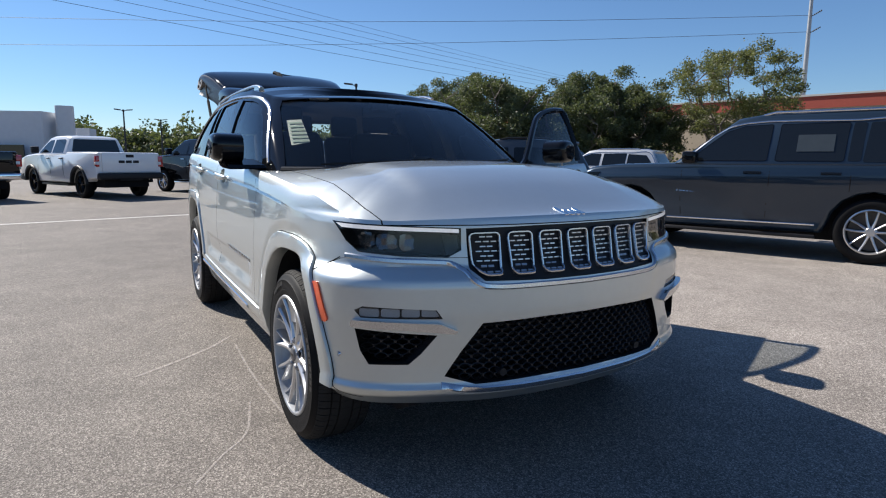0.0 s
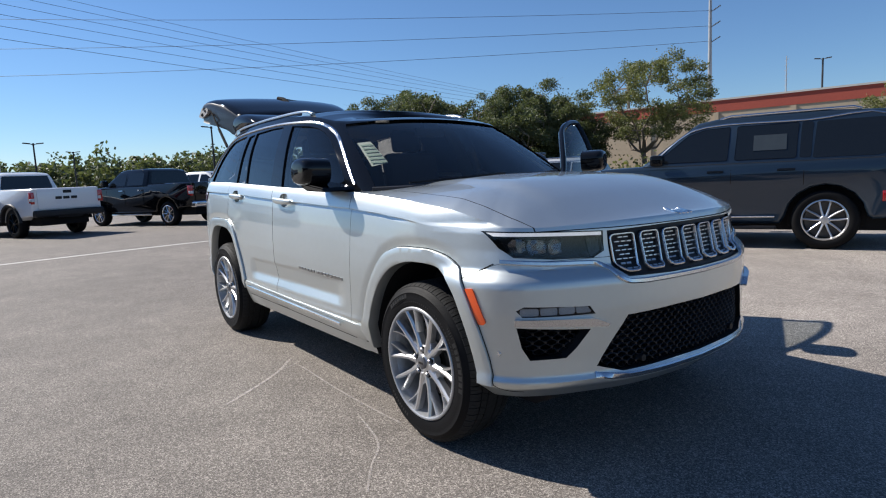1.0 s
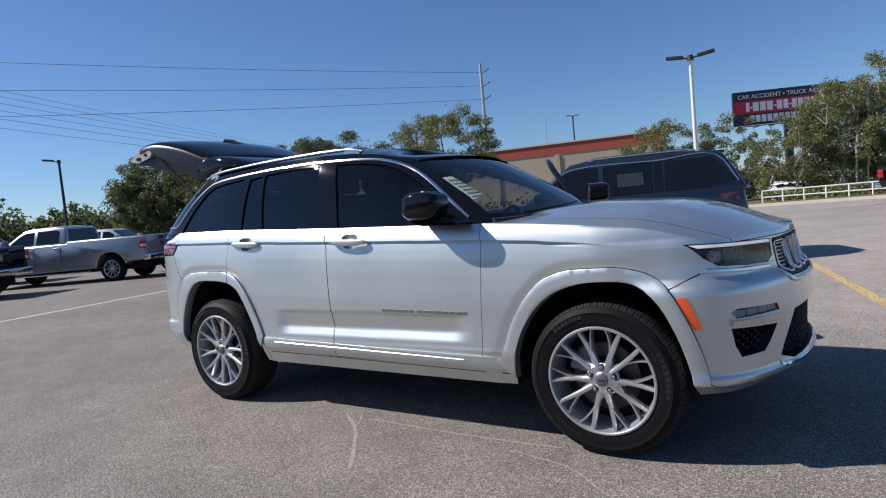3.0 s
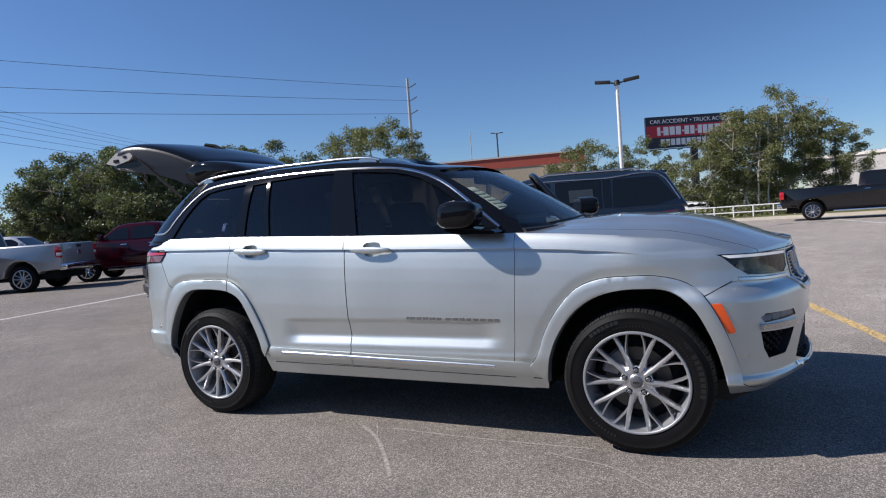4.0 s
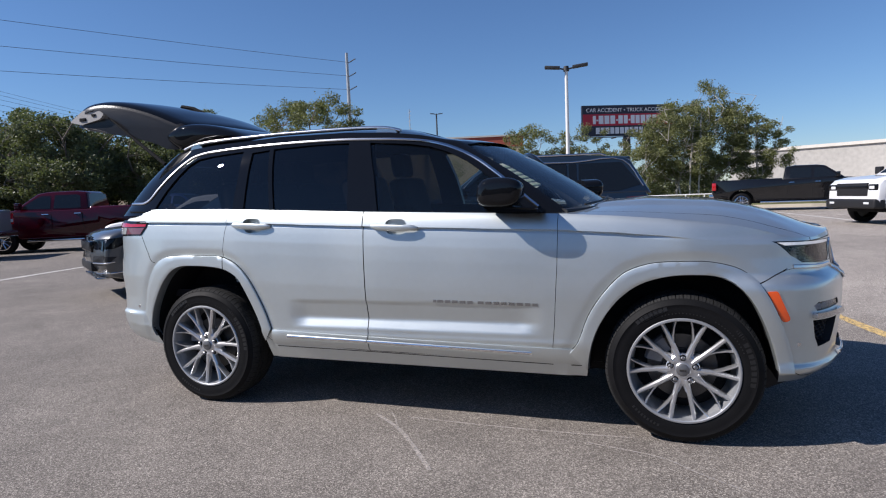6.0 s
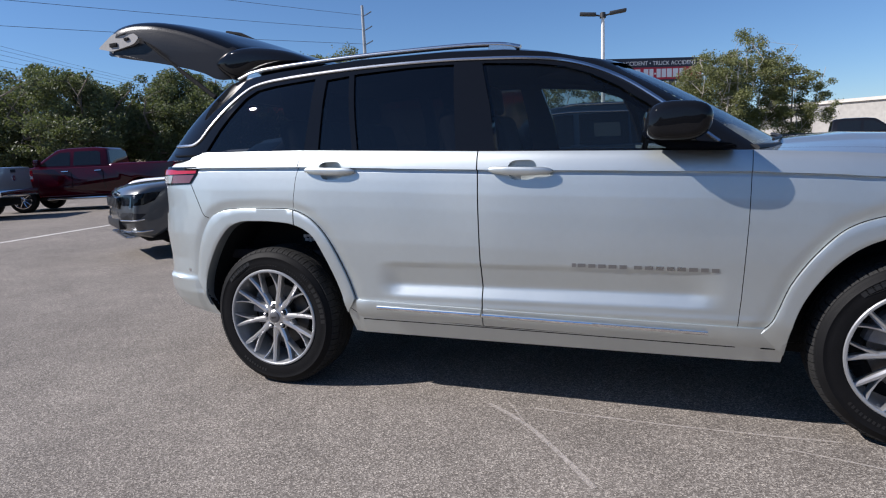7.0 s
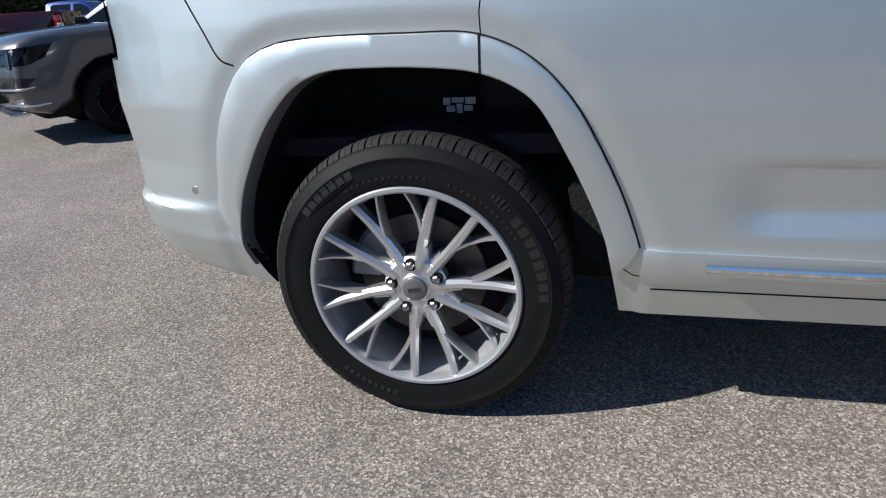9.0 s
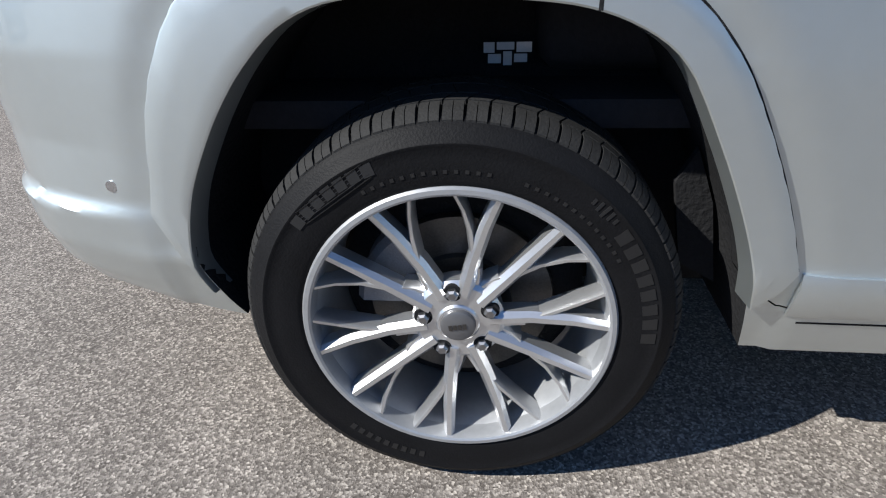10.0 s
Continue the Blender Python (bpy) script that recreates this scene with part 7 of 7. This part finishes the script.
# ---- posts, poles, wires, billboard ----
def lamp_post(label, at, height, heads, material, yaw=0.0, r=0.09, group="lamp posts"):
    ob = thing("street_lamp", label, "lamp post", group, pose(*at, 0, 0, yaw))
    bm = bmesh.new()
    rod(bm, (0, 0, 0), (0, 0, 0.6), 0.28, 0.26, 16)
    part("base", bm, M["concrete"], ob)
    bm = bmesh.new()
    rod(bm, (0, 0, 0.5), (0, 0, height), r, r * 0.7, 12)
    part("pole", bm, material, ob)
    for s in heads:
        bm = bmesh.new()
        rod(bm, (0, 0, height - 0.03), (s * 0.35, 0, height + 0.04), 0.035, 0.03, 8)
        part("arm", bm, M["dark_steel"], ob)
        bm = round_box((0, -0.17, -0.05), (0.62, 0.17, 0.05), 0.025)
        bmesh.ops.transform(bm, matrix=pose(s * 0.25, 0, height + 0.05, 0, -6 * s, 0) @ Matrix.Rotation(0 if s > 0 else math.pi, 4, "Z"), verts=bm.verts[:])
        part("lamp_head", bm, M["dark_steel"], ob)
    bm = bmesh.new()
    rod(bm, (0, 0, height - 0.1), (0, 0, height + 0.1), 0.12, 0.10, 12)
    part("hub", bm, M["dark_steel"], ob)
    return ob


lamp_post("tall white lamp post with two dark lamp heads", (-0.42, 21.3, 0), 6.25, (-1, 1), M["white_steel"], 8)
lamp_post("dark lamp post with flat lamp heads", (-65.9, 1.0, 0), 6.1, (-1, 1), M["dark_steel"], 95, 0.10)
lamp_post("dark lamp post with flat lamp heads", (-91.8, 6.7, 0), 6.7, (-1, 1), M["dark_steel"], 95, 0.12)
lamp_post("dark lamp post with a single flat head", (-36.9, 15.2, 0), 6.65, (-1,), M["dark_steel"], 60, 0.10)
lamp_post("dark lamp post with a single flat head", (-52.3, 14.1, 0), 6.6, (-1,), M["dark_steel"], 60, 0.10)
lamp_post("slim dark lamp post behind the tan building", (-25.3, 75.7, 0), 12.5, (-1, 1), M["dark_steel"], 30, 0.14)
lamp_post("slim white lamp post by the concrete building", (22.0, 50.9, 0), 5.8, (-1, 1), M["white_steel"], 30, 0.08)
lamp_post("slim dark lamp post behind the trees", (11.2, 52.3, 0), 6.2, (1,), M["dark_steel"], 30, 0.08)

tower = thing("utility_pole", "tall grey steel utility pole with insulator arms", "utility pole", "poles", pose(-35.6, 69.7, 0))
bm = bmesh.new()
rod(bm, (0, 0, -0.1), (0, 0, 20.8), 0.34, 0.18, 14)
part("pole", bm, M["grey_steel"], tower)
for k in range(3):
    for s in (1,):
        bm = bmesh.new()
        rod(bm, (0, 0, 19.4 - 1.8 * k), (s * 1.3, 0, 19.9 - 1.8 * k), 0.05, 0.04, 6)
        for j in range(5):
            c = Vector((s * (0.5 + 0.18 * j), 0, 19.4 - 1.8 * k + 0.5 * (0.5 + 0.18 * j) / 1.3))
            rod(bm, c - Vector((0.02, 0, 0)), c + Vector((0.02, 0, 0)), 0.10, 0.10, 8)
        part("insulator_arm", bm, M["dark_steel"], tower)
hpole = thing("utility_pole", "wooden utility pole with two cross arms", "utility pole", "poles", pose(-44.1, 65.1, 0))
bm = bmesh.new()
rod(bm, (0, 0, -0.1), (0, 0, 12.2), 0.22, 0.16, 10)
part("pole", bm, M["bark"], hpole)
for z in (11.3, 10.0):
    bm = bmesh.new()
    box(bm, (-1.6, -0.07, z), (1.6, 0.07, z + 0.16))
    part("cross_arm", bm, M["bark"], hpole)
mast = thing("antenna_mast", "thin lattice antenna mast behind the tan building", "antenna mast", "", pose(-29.9, 77.1, 0))
bm = bmesh.new()
rod(bm, (0, 0, -0.1), (0, 0, 13.8), 0.12, 0.05, 8)
for z in np.arange(9, 13.6, 0.6):
    rod(bm, (-0.25, 0, z), (0.25, 0, z + 0.25), 0.025, 0.025, 5)
part("mast", bm, M["grey_steel"], mast)


def wire(p, q, sag, r=0.022):
    p, q = Vector(p), Vector(q)
    bm = bmesh.new()
    tube(bm, [p.lerp(q, t) - Vector((0, 0, sag * 4 * t * (1 - t))) for t in np.linspace(0, 1, 25)], r, 4)
    return tagged(part("power_line", bm, M["dark_steel"], None, "", 60), "thin dark overhead power line", "power line", "power lines")


for k, (za, zb) in enumerate(((19.6, 25.0), (17.8, 20.5), (16.0, 16.5))):
    wire((-35.6, 69.7, za), (-118, -60, zb), 1.6)
for k in range(6):
    wire((-60 - 3 * k, -95, 24 + 2.6 * k), (-150 - 6 * k, 190, 20 + 2.2 * k), 2.0, 0.03)

sign = thing("billboard", "large dark billboard with white lettering on a steel post", "billboard", "", pose(-4.95, 70.7, 0, 0, 0, 28))
W, H, ZT = 11.9, 3.7, 11.28
M["sign_dark"] = mat("billboard_navy", (0.012, 0.016, 0.035), 0.5, vary=0.05)
M["sign_red"] = mat("billboard_red", (0.42, 0.012, 0.035), 0.5, vary=0.05)
M["sign_white"] = mat("billboard_white", (0.72, 0.72, 0.74), 0.5, vary=0.05)
x0 = 0.0
bm = bmesh.new()
box(bm, (x0, 0.0, ZT - H), (x0 + W, 0.35, ZT))
part("panel", bm, M["sign_dark"], sign, "", 0)
bm = bmesh.new()
box(bm, (x0 + 0.1, -0.02, ZT - 2.45), (x0 + W - 0.1, 0.0, ZT - 1.05))
part("red_field", bm, M["sign_red"], sign, "", 0)


def lettering(text, size, at, material, parent, name="lettering"):
    curve = bpy.data.curves.new("words", "FONT")
    curve.body, curve.size, curve.extrude = text, size, 0.01
    ob = new("words", curve)
    bpy.context.view_layer.update()
    mesh = bpy.data.meshes.new_from_object(ob.evaluated_get(bpy.context.evaluated_depsgraph_get()))
    bpy.data.objects.remove(ob)
    mesh.materials.clear()
    p = part_of(name, mesh, material, parent, "", 0)
    p.matrix_basis = pose(*at, 90, 0, 0)
    return p


lettering("CAR ACCIDENT \u2022 TRUCK ACCIDENT", 0.64, (x0 + 0.5, -0.03, ZT - 0.80), M["sign_white"], sign)
bm_x = x0 + 1.35
for wdt in (0.45, 0.28, 0.75, 0.75, 0.75, 0.28, 0.70, 0.62, 0.28, 0.62, 0.66, 0.75, 0.80, 0.62):
    bm = bmesh.new()
    box(bm, (bm_x, -0.05, ZT - (2.22 if wdt > 0.3 else 1.88)), (bm_x + wdt * 0.80, -0.02, ZT - (1.24 if wdt > 0.3 else 1.70)))
    part("letter_bar", bm, M["sign_white"], sign, "", 0)
    bm_x += wdt
bm_x = x0 + 1.7
for k in range(14):
    wdt = 0.62
    if k != 10:
        bm = bmesh.new()
        box(bm, (bm_x, -0.05, ZT - 3.42), (bm_x + wdt * 0.78, -0.02, ZT - 2.66))
        part("letter_bar", bm, M["sign_white"], sign, "", 0)
    bm_x += wdt
bm = bmesh.new()
for k in range(7):
    box(bm, (x0 + 1.7 * k + 0.4, -0.9, ZT - H - 0.32), (x0 + 1.7 * k + 0.5, 0.3, ZT - H - 0.2))
box(bm, (x0, -0.9, ZT - H - 0.25), (x0 + W, -0.82, ZT - H - 0.15))
part("catwalk", bm, M["dark_steel"], sign, "", 0)
bm = bmesh.new()
rod(bm, (x0 + 5.9, 0.5, 0), (x0 + 5.9, 0.5, ZT - H), 0.45, 0.45, 16)
part("post", bm, M["dark_steel"], sign)

# ---- planted island, kerb, railing ----
M["grass"] = mat("dry_grass", (0.11, 0.115, 0.04), 0.9, vary=0.4, scale=1.2, bump=0.5, bump_scale=40)
M["kerb"] = mat("pale_kerb", (0.55, 0.50, 0.41), 0.85, vary=0.15, scale=2)


def island(pts, name="planted_island"):
    ob = tagged(new(name), "planted island with pale concrete kerb", "kerb island", kind="structure")
    bm = bmesh.new()
    prism(bm, pts, "z", -0.05, 0.15)
    part("kerb", bm, M["kerb"], ob, "", 0)
    bm = bmesh.new()
    prism(bm, inset_poly(pts, 0.18), "z", 0.0, 0.19)
    part("grass", bm, M["grass"], ob, "", 0)


island([(-0.5, 30.8), (5.2, 30.3), (10.2, 29.4), (16.0, 29.6), (17.0, 44.0), (-9.0, 44.5), (-9.0, 32.5)])
island([(-60.0, 15.5), (-40.0, 20.5), (-24.0, 27.0), (-12.0, 36.0), (-9.5, 45.0), (-30.0, 48.0), (-62.0, 34.0)])
rail_ob = thing("railing", "low white tubular railing in front of the hedge", "railing")
ends = [(0.9, 30.9), (6.4, 30.5)]
for k in range(7):
    t = k / 6
    bm = bmesh.new()
    x, y = ends[0][0] + (ends[1][0] - ends[0][0]) * t, ends[0][1] + (ends[1][1] - ends[0][1]) * t
    rod(bm, (x, y, 0), (x, y, 0.80), 0.035, 0.035, 8)
    part("post", bm, M["white_steel"], rail_ob)
for z in (0.45, 0.78):
    bm = bmesh.new()
    rod(bm, (*ends[0], z), (*ends[1], z), 0.03, 0.03, 8)
    part("rail", bm, M["white_steel"], rail_ob)
